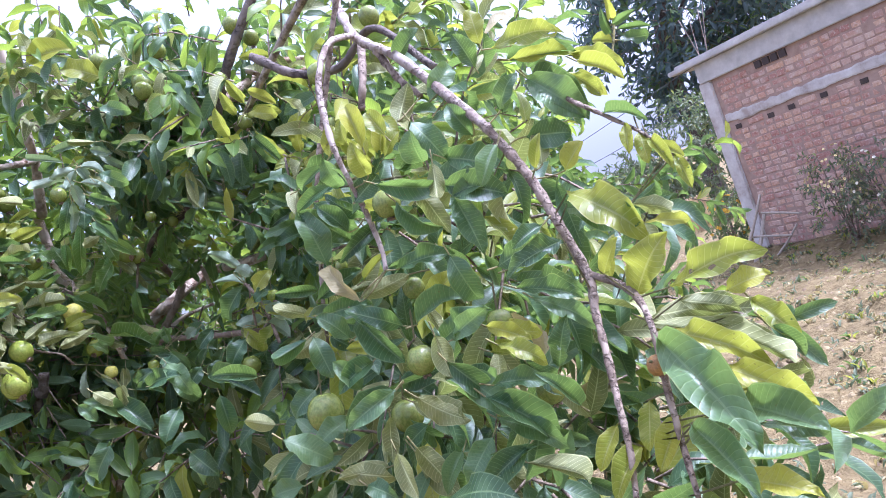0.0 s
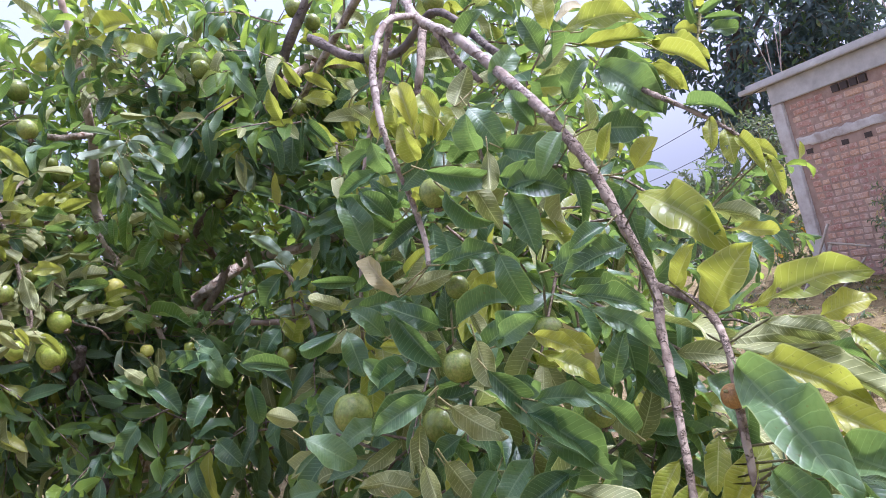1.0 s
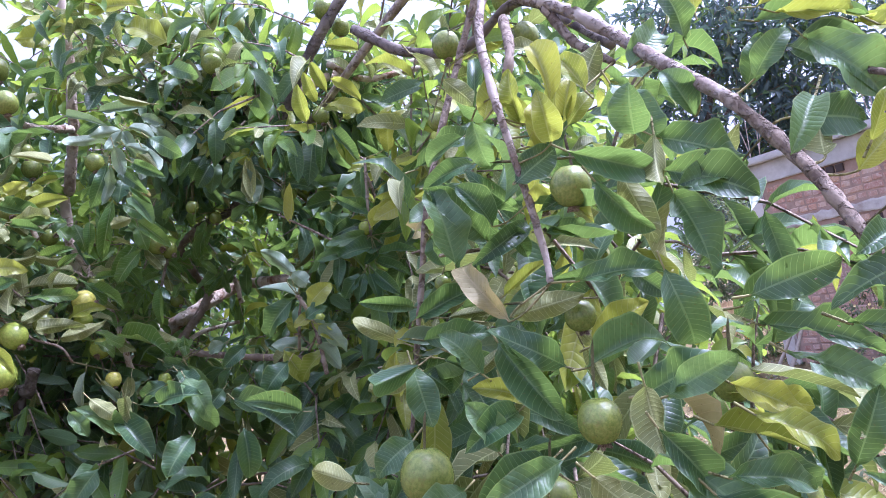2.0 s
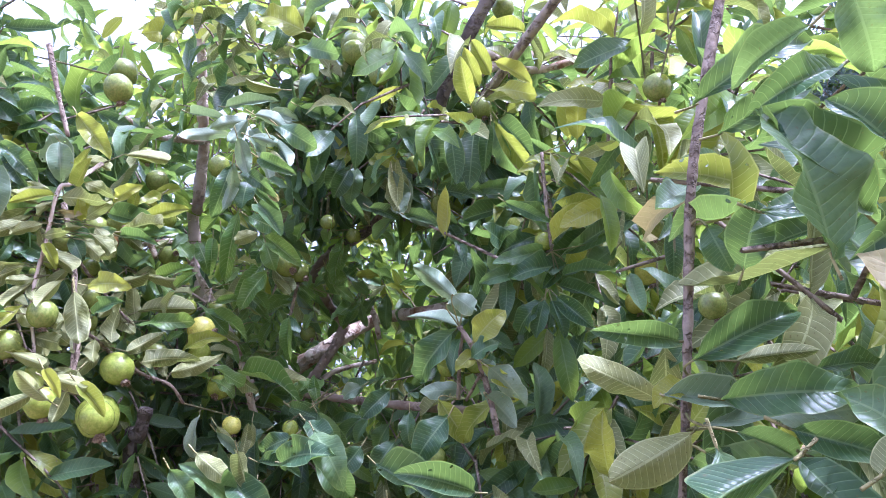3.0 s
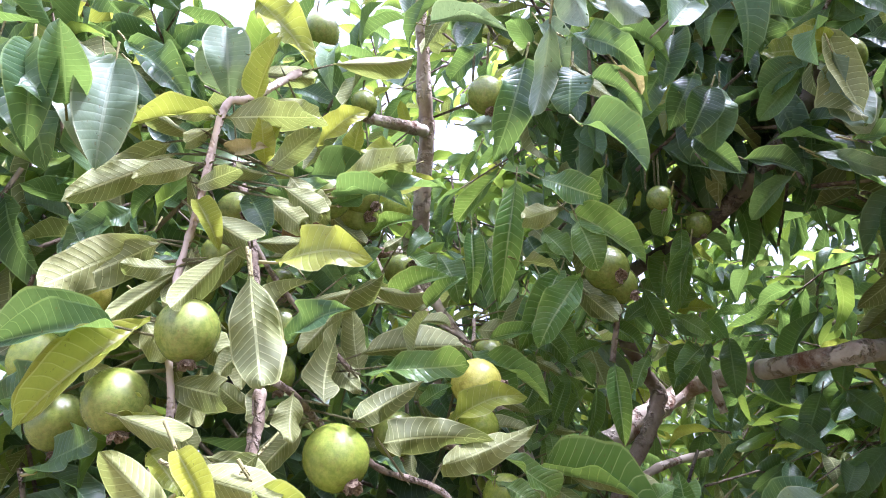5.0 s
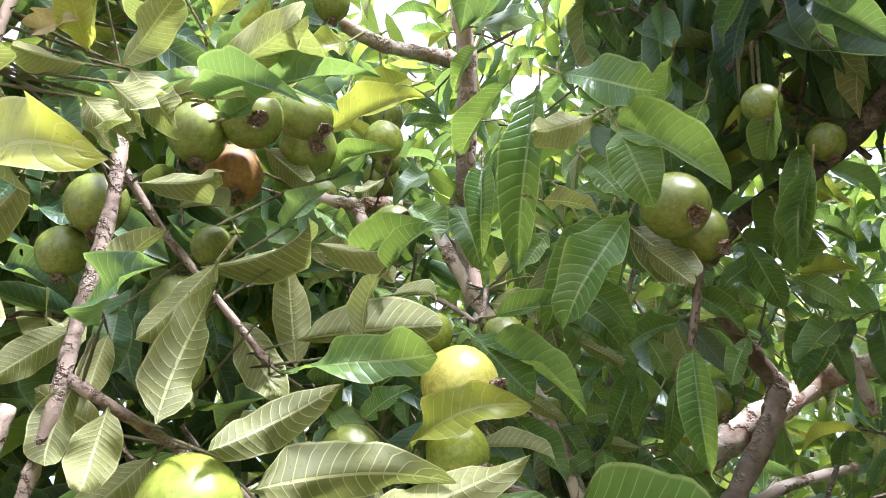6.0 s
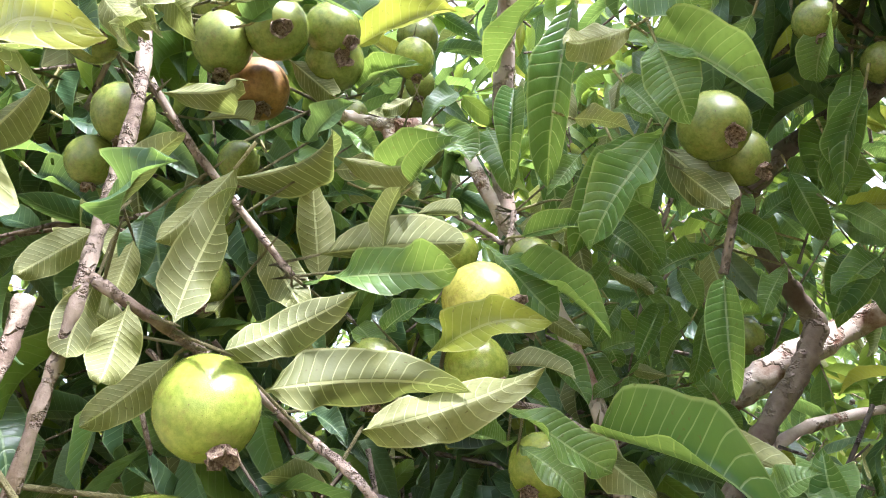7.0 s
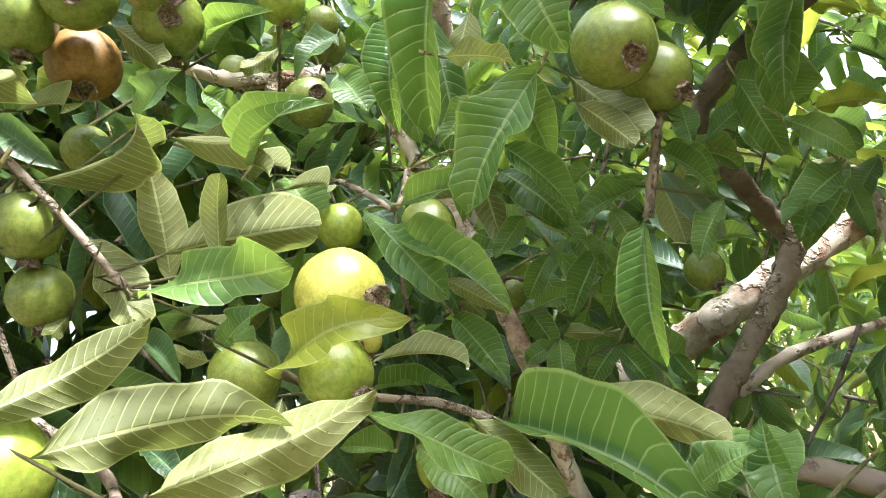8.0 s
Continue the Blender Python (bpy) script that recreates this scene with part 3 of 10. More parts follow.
def build_ground():
    radii = [0.0] + [0.25 * 1.034 ** k for k in range(270)]
    radii = [r for r in radii if r < 1500] + [1600.0]
    turns = 200
    verts = []
    for r in radii:
        for k in range(turns):
            a = 2 * math.pi * k / turns
            x, y = 2.0 + r * math.cos(a), 5.0 + r * math.sin(a)
            verts.append((x, y, height(x, y)))
    quads = [(j * turns + k, (j + 1) * turns + k, (j + 1) * turns + (k + 1) % turns, j * turns + (k + 1) % turns) for j in range(len(radii) - 1) for k in range(turns)]
    ob = part("ground", sheet("ground", verts, quads, None, (SOIL,)), None)
    tagged(ob, "dry brown tilled soil with shallow furrows", "ground", kind="structure")
    # clods and stones
    rng = random.Random(5)
    V, Q = [], []
    for k in range(9000):
        x, y = (rng.uniform(0.6, 7), rng.uniform(1.5, 11.5)) if k % 4 else (rng.uniform(-6, 1), rng.uniform(1.5, 9))
        s = rng.uniform(0.006, 0.024) * (1.7 if rng.random() < 0.08 else 1)
        o = len(V)
        z = height(x, y)
        turn = rng.uniform(0, 6.28)
        ca, sa = math.cos(turn), math.sin(turn)
        for dx, dy, dz in ((-1, -1, -0.4), (1, -1, -0.4), (1, 1, -0.4), (-1, 1, -0.4), (-0.5, -0.5, 0.5), (0.5, -0.5, 0.4), (0.5, 0.5, 0.5), (-0.5, 0.5, 0.35)):
            u, v = s * dx * rng.uniform(0.5, 1.35), s * dy * rng.uniform(0.5, 1.35)
            V.append((x + u * ca - v * sa, y + u * sa + v * ca, z + s * dz * rng.uniform(0.5, 1.3)))
        Q += [tuple(o + i for i in f) for f in ((4, 5, 6, 7), (0, 1, 5, 4), (1, 2, 6, 5), (2, 3, 7, 6), (3, 0, 4, 7))]
    tagged(part("soil_clods", sheet("soil_clods", V, Q, None, (CLOD,))), "loose clods of dry soil on the ground", "clods", kind="stuff")


def blades_of(spots, seed, name, label, category, mats, size, leaves, spread=0.8):
    """Small plants on the ground, each a tuft of leaves."""
    rng = np.random.RandomState(seed)
    p, q, uv = blade(2, 4, 0.9, 0.25, 0.02)
    V, Q, U, S, o = [], [], [], [], 0
    for x, y in spots:
        for k in range(leaves):
            a = rng.uniform(0, 6.28)
            d = Vector((math.cos(a) * spread, math.sin(a) * spread, rng.uniform(0.3, 1.2))).normalized()
            m = turn_to(d, (0, 0, 1)) @ Matrix.Diagonal((size * rng.uniform(0.15, 0.35), size * rng.uniform(0.5, 1.2), size))
            at = np.array((x + rng.normal() * size * 0.3, y + rng.normal() * size * 0.3, height(x, y) - 0.004))
            V.append(p @ np.array(m).T + at)
            Q.append(q + o)
            U.append(uv)
            S.append(np.full(len(q), rng.randint(0, len(mats))))
            o += len(p)
    tagged(part(name, sheet(name, np.concatenate(V), np.concatenate(Q), np.concatenate(U), mats, np.concatenate(S))), label, category, kind="stuff")


def build_weeds():
    rng = random.Random(11)
    spots = [(rng.uniform(0.9, 6.5), rng.uniform(2.2, 10)) for k in range(240)] + [(rng.uniform(-5, 0), rng.uniform(4, 9)) for k in range(60)]
    blades_of(spots, 3, "weeds", "low green weeds scattered over the soil", "weeds", (LEAF_TOP, LEAF_DUSTY, LEAF_YELLOW), 0.075, 7)
    spots = [(rng.uniform(0.9, 6.5), rng.uniform(2.0, 10)) for k in range(900)]
    blades_of(spots, 4, "dry_stubble", "dry straw-coloured stubble on the soil", "stubble", (LEAF_BROWN, LEAF_DUSTY), 0.07, 5)
    spots = [(rng.uniform(0.6, 7), rng.uniform(1.8, 11)) for k in range(2400)]
    blades_of(spots, 6, "leaf_litter", "dry brown leaf litter lying on the soil", "leaf litter", (LEAF_BROWN, LEAF_DUSTY, LEAF_BROWN), 0.045, 3, 6.0)


# ---- brick shed ----
CORNER = Vector((3.93, 9.38, 0.0))
ALONG = Vector((0.46, -0.888, 0.0)).normalized()     # along the wall, towards the nearer end
OUT = Vector((-ALONG.y, ALONG.x, 0.0)) * -1.0          # out of the wall, towards the field
WALL_LONG, WALL_HIGH = 6.4, 2.29


def on_wall(s, z, out=0.0):
    return CORNER + ALONG * s + OUT * out + Vector((0, 0, z))


def wall_frame(s, z, out=0.0):
    m = Matrix((-ALONG, OUT, Vector((0, 0, 1)))).transposed().to_4x4()
    m.translation = on_wall(s, z, out)
    return m


def build_shed():
    shed = thing("brick_shed", CORNER, "small unplastered red brick shed with concrete columns and slab roof", "shed")
    holes = [(0.31, 1.61), (0.79, 1.6), (1.08, 1.61), (1.5, 1.61), (1.97, 1.6)]
    bm = bmesh.new()
    depth = 0.22
    box(bm, (WALL_LONG, depth, WALL_HIGH), wall_frame(WALL_LONG / 2, WALL_HIGH / 2, -depth / 2 - 0.014))
    wall = part("wall", bm, MORTAR, shed, "grey mortar bed of the brick wall")
    bm = bmesh.new()
    box(bm, (WALL_LONG, depth, WALL_HIGH), wall_frame(WALL_LONG / 2, WALL_HIGH / 2, -3.4))
    part("back_wall", bm, MORTAR, shed)
    for s in (0.11, WALL_LONG - 0.11):
        bm = bmesh.new()
        box(bm, (0.2, 3.0, WALL_HIGH - 0.004), wall_frame(s, WALL_HIGH / 2, -1.75))
        part("side_wall", bm, MORTAR, shed)
    for s in (0.05, 3.6, WALL_LONG - 0.13):
        bm = bmesh.new()
        box(bm, (0.19, 0.26, WALL_HIGH), wall_frame(s, WALL_HIGH / 2, -0.105))
        bmesh.ops.bevel(bm, geom=bm.edges[:], offset=0.012, segments=2, affect="EDGES")
        part("column", bm, STAINED, shed, "rough grey concrete column")
    bm = bmesh.new()
    box(bm, (WALL_LONG + 0.02, 0.28, 0.25), wall_frame(WALL_LONG / 2, WALL_HIGH + 0.125, -0.10))
    bmesh.ops.bevel(bm, geom=bm.edges[:], offset=0.01, segments=2, affect="EDGES")
    part("ring_beam", bm, CONCRETE, shed, "grey concrete ring beam")
    bm = bmesh.new()
    rows = []
    for k in range(150):
        u = 0.18 + (WALL_LONG - 0.4) * k / 149
        lo = 1.69 + 0.03 * noise.noise(Vector((u * 3.0, 0, 0))) + 0.022 * noise.noise(Vector((u * 14.0, 3, 0)))
        hi = 1.80 + 0.02 * noise.noise(Vector((u * 3.0, 7, 0))) + 0.022 * noise.noise(Vector((u * 12.0, 9, 0)))
        thick = 0.012 + 0.006 * noise.noise(Vector((u * 9.0, 5, 0)))
        rows.append([bm.verts.new(on_wall(u, z, o)) for z, o in ((lo, -0.03), (lo, thick - 0.006), (lo + 0.02, thick), (hi - 0.02, thick), (hi, thick - 0.006), (hi, -0.03))])
    for a, b in zip(rows, rows[1:]):
        for i in range(5):
            bm.faces.new((a[i], a[i + 1], b[i + 1], b[i]))
    part("lintel_band", bm, STAINED, shed, "grey concrete lintel band with ragged edges")
    bm = bmesh.new()
    box(bm, (WALL_LONG + 0.62, 4.05, 0.06), wall_frame(WALL_LONG / 2 - 0.05, WALL_HIGH + 0.282, -1.88))
    bmesh.ops.bevel(bm, geom=bm.edges[:], offset=0.012, segments=2, affect="EDGES")
    roof = part("roof", bm, CONCRETE, shed, "thin concrete roof slab with a stained edge")
    bm = bmesh.new()
    box(bm, (WALL_LONG + 0.45, 0.12, 0.035), wall_frame(WALL_LONG / 2 - 0.02, WALL_HIGH + 0.329, 0.05))
    part("roof_lip", bm, CONCRETE, roof)
    for s, lean in ((-0.05, 0.02), (0.02, -0.05), (0.09, 0.03), (0.15, 0.07), (1.55, -0.04), (1.62, 0.02), (1.68, 0.05), (1.75, 0.0), (3.5, 0.03), (3.6, -0.02)):
        a = on_wall(s, WALL_HIGH + 0.34, -0.1 - (s * 7 % 1) * 0.15)
        v, q = tube([a, a + Vector((lean, 0, 0.3)), a + Vector((lean * 2.2, 0, 0.55 + (s * 3.7 % 1) * 0.15))], 0.005, 0.005, 6, 2, 0.0)
        part("reinforcing_bar", sheet("reinforcing_bar", v, q, None, (RUST,)), None, shed)
    # Solid boxes, not cavities: their dark colour is the holes' shade.
    for s, z in holes:
        bm = bmesh.new()
        box(bm, (0.085, 0.05, 0.06), wall_frame(s, z, -0.03))
        part("putlog_hole", bm, HOLE_SHADE, shed, "scaffold hole in the brickwork, filled in shade colour")
    for k in range(4):
        bm = bmesh.new()
        box(bm, (0.085, 0.05, 0.085), wall_frame(0.86 + 0.115 * k, WALL_HIGH - 0.06, -0.012))
        part("vent_gap", bm, HOLE_SHADE, shed, "gap between bricks under the beam, filled in shade colour")
    # bricks, course by course
    rng = random.Random(3)
    shapes = []
    for size in (0.229, 0.112):
        bm = bmesh.new()
        box(bm, (size, 0.05, 0.072), Matrix())
        bmesh.ops.bevel(bm, geom=bm.edges[:], offset=0.009, segments=1, affect="EDGES")
        shapes.append(bpy.data.meshes.new("brick"))
        bm.to_mesh(shapes[-1])
        bm.free()
        shapes[-1].materials.append(BRICK)
    spots = []
    for row in range(27):
        z = 0.04 + row * 0.083
        if 1.66 < z < 1.81:
            continue
        short = (row % 2 == 0) or (z < 1.6 and row % 4 == 1)
        step = 0.121 if short else 0.238
        s = 0.18 + rng.uniform(0.0, 0.05) + step / 2
        while s < WALL_LONG - 0.3:
            blocked = any(abs(s - hs) < 0.04 + step / 2 and abs(z - hz) < 0.06 for hs, hz in holes) or abs(s - 3.6) < 0.13 + step / 2 or (z > WALL_HIGH - 0.11 and 0.7 < s < 1.35)
            if z < WALL_HIGH - 0.03 and not blocked:
                spots.append((s, z, int(short)))
            s += step + rng.uniform(-0.006, 0.006)
    spots.sort(key=lambda p: abs(p[0] - 1.8) + 0.6 * abs(p[1] - 1.2))
    rest = bmesh.new()
    for k, (s, z, short) in enumerate(spots):
        m = wall_frame(s, z + rng.uniform(-0.006, 0.006), rng.uniform(-0.039, -0.029)) @ pose(0, 0, 0, rng.uniform(-3, 3), rng.uniform(-2.2, 2.2), rng.uniform(-2.5, 2.5)) @ Matrix.Diagonal((rng.uniform(0.9, 1.03), 1, rng.uniform(0.84, 1.08), 1))
        if k < 300:
            ob = part("brick", shapes[short], None, wall)
            ob.matrix_basis = m
        else:
            o = [rest.verts.new(m @ v.co) for v in shapes[short].vertices]
            for f in shapes[short].polygons:
                rest.faces.new([o[i] for i in f.vertices])
    ob = part("bricks", rest, BRICK, wall)
    ob["kind"] = "stuff"
    return shed


# ---- things by the shed ----


def pole(thing_, a, b, r0, r1, name="pole", material=None, seed=1):
    mid = (Vector(a) + Vector(b)) / 2 + Vector((0.012, -0.008, 0.0))
    v, q = tube([a, mid, b], r0, r1, 7, 5, 0.05, seed)
    return part(name, sheet(name, v, q, None, (material or WOOD,)), None, thing_)


def build_rack():
    """Lean poles tied into a rough drying frame before the wall."""
    at = on_wall(0.45, 0, 0.45)
    rack = thing("pole_frame", at, "rough frame of weathered grey wooden poles leaning by the shed", "pole frame")
    pole(rack, on_wall(0.32, -0.03, 0.8), on_wall(0.59, 0.74, 0.4), 0.021, 0.016, seed=2)
    pole(rack, on_wall(0.48, -0.03, 0.75), on_wall(0.57, 0.5, 0.42), 0.027, 0.021, seed=3)
    pole(rack, on_wall(0.54, 0.52, 0.43), on_wall(1.03, 0.41, 0.40), 0.016, 0.013, "rail", seed=4)
    pole(rack, on_wall(0.46, 0.28, 0.6), on_wall(0.9, 0.19, 0.5), 0.015, 0.012, "rail", seed=5)
    pole(rack, on_wall(0.62, -0.03, 0.52), on_wall(0.95, 0.3, 0.42), 0.017, 0.013, seed=6)


def build_mat(at, turn, wide, high, label):
    mat = thing("bamboo_mat", at, label, "bamboo mat")
    n = 22
    for k in range(n):
        bm = bmesh.new()
        box(bm, (wide / n * 0.93, 0.012, high * (1 - 0.03 * (k * 7 % 5))), Matrix.Translation(at) @ pose(0, 0, 0, 12, 3, turn) @ pose((k + 0.5) * wide / n - wide / 2, 0, high / 2))
        bmesh.ops.bevel(bm, geom=bm.edges[:], offset=0.003, segments=1, affect="EDGES")
        part("slat", bm, BAMBOO, mat)
    for z in (0.2, 0.8):
        bm = bmesh.new()
        box(bm, (wide * 1.02, 0.02, 0.03), Matrix.Translation(at) @ pose(0, 0, 0, 12, 3, turn) @ pose(0, -0.017, high * z))
        part("batten", bm, BAMBOO, mat)


def flower_head(r, petals, material):
    bm = bmesh.new()
    for ring in range(2):
        for k in range(petals):
            a = 2 * math.pi * (k + 0.5 * ring) / petals
            d, s = Vector((math.cos(a), math.sin(a), 0)), Vector((-math.sin(a), math.cos(a), 0))
            w = r * 0.42
            q = [d * r * 0.1, d * r * 0.75 + s * w + Vector((0, 0, r * 0.25 + ring * r * 0.25)), d * r * (1.0 - 0.25 * ring) + Vector((0, 0, r * 0.1 + ring * r * 0.4)), d * r * 0.75 - s * w + Vector((0, 0, r * 0.25 + ring * r * 0.25))]
            bm.faces.new([bm.verts.new(v) for v in q])
    return bm


def build_flower_bush(at, wide, high, twigs, heads, material, label, seed, size=0.07, head=0.017, shares=(0.74, 0.2, 0.03, 0.03)):
    bush = thing("flowering_bush", at, label, "flowering bush", "flowering bushes by the shed")
    at = Vector(at)
    rng = random.Random(seed)
    for k in range(9):
        a = rng.uniform(0, 6.28)
        tip = at + Vector((math.cos(a) * wide * 0.7, math.sin(a) * wide * 0.7, high * rng.uniform(0.5, 0.95)))
        limb(bush, [at + Vector((rng.uniform(-0.05, 0.05), rng.uniform(-0.05, 0.05), -0.03)), at.lerp(tip, 0.5) + Vector((0, 0, 0.1 * high)), tip], 0.008, 0.004, TWIG, "stem", 5)
    foliage(bush, [((at.x, at.y, at.z + high * 0.5), (wide, wide, high * 0.5), twigs)], seed, size, (), shares, (LEAF_DUSTY, LEAF_PALE, LEAF_TOP, LEAF_BROWN), 3)
    data = bpy.data.meshes.new("flower")
    bm = flower_head(head, 8, material)
    bm.to_mesh(data)
    bm.free()
    data.materials.append(material)
    for k in range(heads):
        d = Vector((rng.gauss(0, 1), rng.gauss(0, 1), rng.gauss(0.3, 0.8))).normalized()
        ob = part("flower", data, None, bush)
        ob.matrix_basis = Matrix.Translation(at + Vector((d.x * wide * 1.05, d.y * wide * 1.05, high * (0.52 + 0.5 * d.z)))) @ d.to_track_quat("Z", "Y").to_matrix().to_4x4()


def build_far_tree(at, trunk_high, crown, seed, label, size=0.34, name="broadleaf_tree", droop=0.6, shares=(0.8, 0.02, 0.18, 0.0), mats=None):
    tree = thing(name, at, label, "tree")
    at = Vector(at)
    rng = random.Random(seed)
    top = at + Vector((rng.uniform(-0.3, 0.3), rng.uniform(-0.3, 0.3), trunk_high))
    v, q = tube([at + Vector((0, 0, -0.1)), at.lerp(top, 0.5) + Vector((0.1, 0.05, 0)), top], 0.045 * trunk_high + 0.05, 0.03 * trunk_high + 0.03, 12, 8, 0.08, seed)
    part("trunk", sheet("trunk", v, q, None, (BARK_DARK,)), None, tree)
    for c, r, n in crown:
        tip = Vector(c)
        limb(tree, [top - Vector((0, 0, 0.12 * trunk_high)), top.lerp(tip, 0.55) + Vector((0, 0, 0.1)), tip], 0.018 * trunk_high + 0.02, 0.02, BARK_DARK)
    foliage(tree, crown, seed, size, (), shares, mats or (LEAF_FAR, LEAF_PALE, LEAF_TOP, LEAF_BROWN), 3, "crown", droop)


build_ground()
build_weeds()
build_shed()
build_rack()
build_mat((4.66, 13.3, 0.0), 20, 0.55, 0.7, "upright mat of split bamboo slats standing on the soil")
build_flower_bush((4.1, 10.5, 0.0), 0.3, 0.72, 130, 40, PETAL, "marigold bush with orange and yellow flowers beside the shed", 21, 0.06, 0.03, (0.3, 0.1, 0.6, 0.0))
for s, out, wide, high, heads, material, look_of, seed in ((1.62, 0.5, 0.3, 1.1, 46, PETAL_YELLOW, "pale yellow", 22), (2.15, 0.5, 0.42, 1.0, 40, PETAL_PALE, "whitish", 23), (2.8, 0.5, 0.45, 1.05, 40, PETAL_PALE, "whitish", 24)):
    build_flower_bush(on_wall(s, 0, out), wide, high, 75, heads, material, "tall loose bush with " + look_of + " flowers before the brick wall", seed, 0.065)
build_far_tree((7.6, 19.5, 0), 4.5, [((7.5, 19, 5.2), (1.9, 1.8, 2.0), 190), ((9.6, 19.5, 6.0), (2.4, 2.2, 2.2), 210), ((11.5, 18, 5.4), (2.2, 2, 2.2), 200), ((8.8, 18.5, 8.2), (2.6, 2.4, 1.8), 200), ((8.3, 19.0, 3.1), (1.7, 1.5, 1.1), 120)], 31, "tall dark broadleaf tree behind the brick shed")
build_far_tree((4.5, 15.0, 0), 0.9, [((3.8, 14.9, 0.7), (0.8, 0.7, 0.6), 120), ((4.7, 14.9, 1.05), (0.9, 0.8, 0.9), 190), ((5.6, 14.4, 1.35), (0.9, 0.8, 1.15), 220)], 32, "dense dusty green shrub behind the shed", 0.14, "shrub", 0.6, (0.75, 0.1, 0.15, 0.0), (LEAF_DUSTY, LEAF_PALE, LEAF_TOP, LEAF_BROWN))
build_far_tree((1.9, 22, 0), 0.8, [((1.0, 22, 0.75), (2.2, 0.9, 0.7), 160), ((4.4, 22.5, 0.7), (1.8, 0.9, 0.7), 150), ((6.4, 22.5, 0.8), (1.6, 0.9, 0.8), 150)], 33, "distant pale hedge at the edge of the field", 0.22, "hedge", 0.6, (0.9, 0.05, 0.05, 0.0), (LEAF_DUSTY, LEAF_PALE, LEAF_TOP, LEAF_BROWN))
for a, b in (((2.6, 19, 1.9), (4.05, 9.3, 2.15)), ((1.8, 19, 2.3), (3.9, 9.25, 2.55))):
    mid = (Vector(a) + Vector(b)) / 2 - Vector((0, 0, 0.12))
    v, q = tube([a, mid, b], 0.006, 0.006, 5, 8, 0.0)
    tagged(part("overhead_wire", sheet("overhead_wire", v, q, None, (WIRE,))), "thin dark cable strung to the shed roof", "wire", kind="structure")

# ---- the guava trees ----
guava = thing("guava_tree", (-1.4, 2.44, 0.0), "low spreading guava tree with many green and yellow fruits", "guava tree", "guava trees")
HEART = (-0.8, 2.75, 1.55)
# openings in the crown along the way in and round the nearer sprays; the rising ones are added shafts that let sun and
# sky in on dark leaves
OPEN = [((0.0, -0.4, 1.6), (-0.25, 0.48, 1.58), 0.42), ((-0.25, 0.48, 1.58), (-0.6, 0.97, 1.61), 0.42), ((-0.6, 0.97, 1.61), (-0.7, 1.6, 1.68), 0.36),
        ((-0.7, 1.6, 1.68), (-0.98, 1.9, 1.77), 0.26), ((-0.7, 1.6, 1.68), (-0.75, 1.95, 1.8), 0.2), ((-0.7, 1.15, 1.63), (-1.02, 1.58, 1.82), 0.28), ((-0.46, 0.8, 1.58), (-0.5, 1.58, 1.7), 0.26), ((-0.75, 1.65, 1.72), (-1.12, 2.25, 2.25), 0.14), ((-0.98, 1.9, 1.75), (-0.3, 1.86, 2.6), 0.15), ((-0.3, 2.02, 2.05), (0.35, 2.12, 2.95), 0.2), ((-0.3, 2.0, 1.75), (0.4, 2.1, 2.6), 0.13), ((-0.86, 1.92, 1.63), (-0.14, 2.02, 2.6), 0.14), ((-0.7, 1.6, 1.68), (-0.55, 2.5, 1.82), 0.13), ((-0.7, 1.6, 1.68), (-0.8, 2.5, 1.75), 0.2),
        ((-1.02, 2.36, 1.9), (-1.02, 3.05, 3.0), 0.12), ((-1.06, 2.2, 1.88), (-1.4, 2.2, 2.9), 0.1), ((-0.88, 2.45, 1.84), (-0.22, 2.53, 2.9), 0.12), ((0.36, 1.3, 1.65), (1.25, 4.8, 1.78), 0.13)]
FRONT = [((0.02, 1.3, 1.42), (0.2, 0.16, 0.36), 55), ((0.0, 1.15, 1.12), (0.3, 0.22, 0.2), 55)]
SUNNY_SIDE = [((-0.08, 1.88, 1.75), (0.34, 0.24, 0.42), 62)]
BACK = [((-0.9, 2.5, 1.84), (0.6, 0.5, 0.55), 85), ((-0.05, 2.45, 1.75), (0.6, 0.5, 0.5), 55), ((-0.4, 2.42, 2.34), (0.85, 0.4, 0.2), 28), ((-1.45, 2.1, 1.86), (0.4, 0.4, 0.5), 125), ((-1.42, 1.8, 1.95), (0.22, 0.25, 0.4), 80),
        ((-0.5, 2.05, 1.36), (0.9, 0.26, 0.2), 170)]
HANGING = [((-0.82, 2.18, 2.08), (0.22, 0.13, 0.28), 62), ((-0.60, 2.24, 2.1), (0.26, 0.13, 0.22), 78), ((-0.36, 2.3, 2.05), (0.22, 0.14, 0.22), 30), ((-0.52, 2.3, 2.02), (0.2, 0.1, 0.18), 22), ((-0.45, 2.42, 1.93), (0.16, 0.1, 0.12), 10)]
RIM = [((-0.3, 2.05, 2.08), (0.34, 0.18, 0.26), 40)]
INNER = [((-1.5, 2.25, 1.72), (0.3, 0.2, 0.34), 80), ((-1.2, 2.6, 1.6), (0.35, 0.2, 0.3), 55), ((-1.48, 1.78, 2.22), (0.16, 0.14, 0.24), 42)]
BEHIND = [((-1.7, 3.6, 2.2), (0.9, 0.5, 0.8), 75), ((-2.3, 2.9, 2.2), (0.6, 0.6, 0.8), 100), ((-1.15, 2.95, 2.75), (0.75, 0.3, 0.32), 40)]
BEYOND = [((0.0, 3.6, 2.2), (0.8, 0.5, 0.8), 110), ((0.1, 3.5, 1.4), (1.2, 0.4, 0.6), 100), ((0.05, 3.2, 1.85), (0.6, 0.3, 0.55), 130), ((-0.35, 3.0, 1.6), (0.35, 0.2, 0.4), 60)]
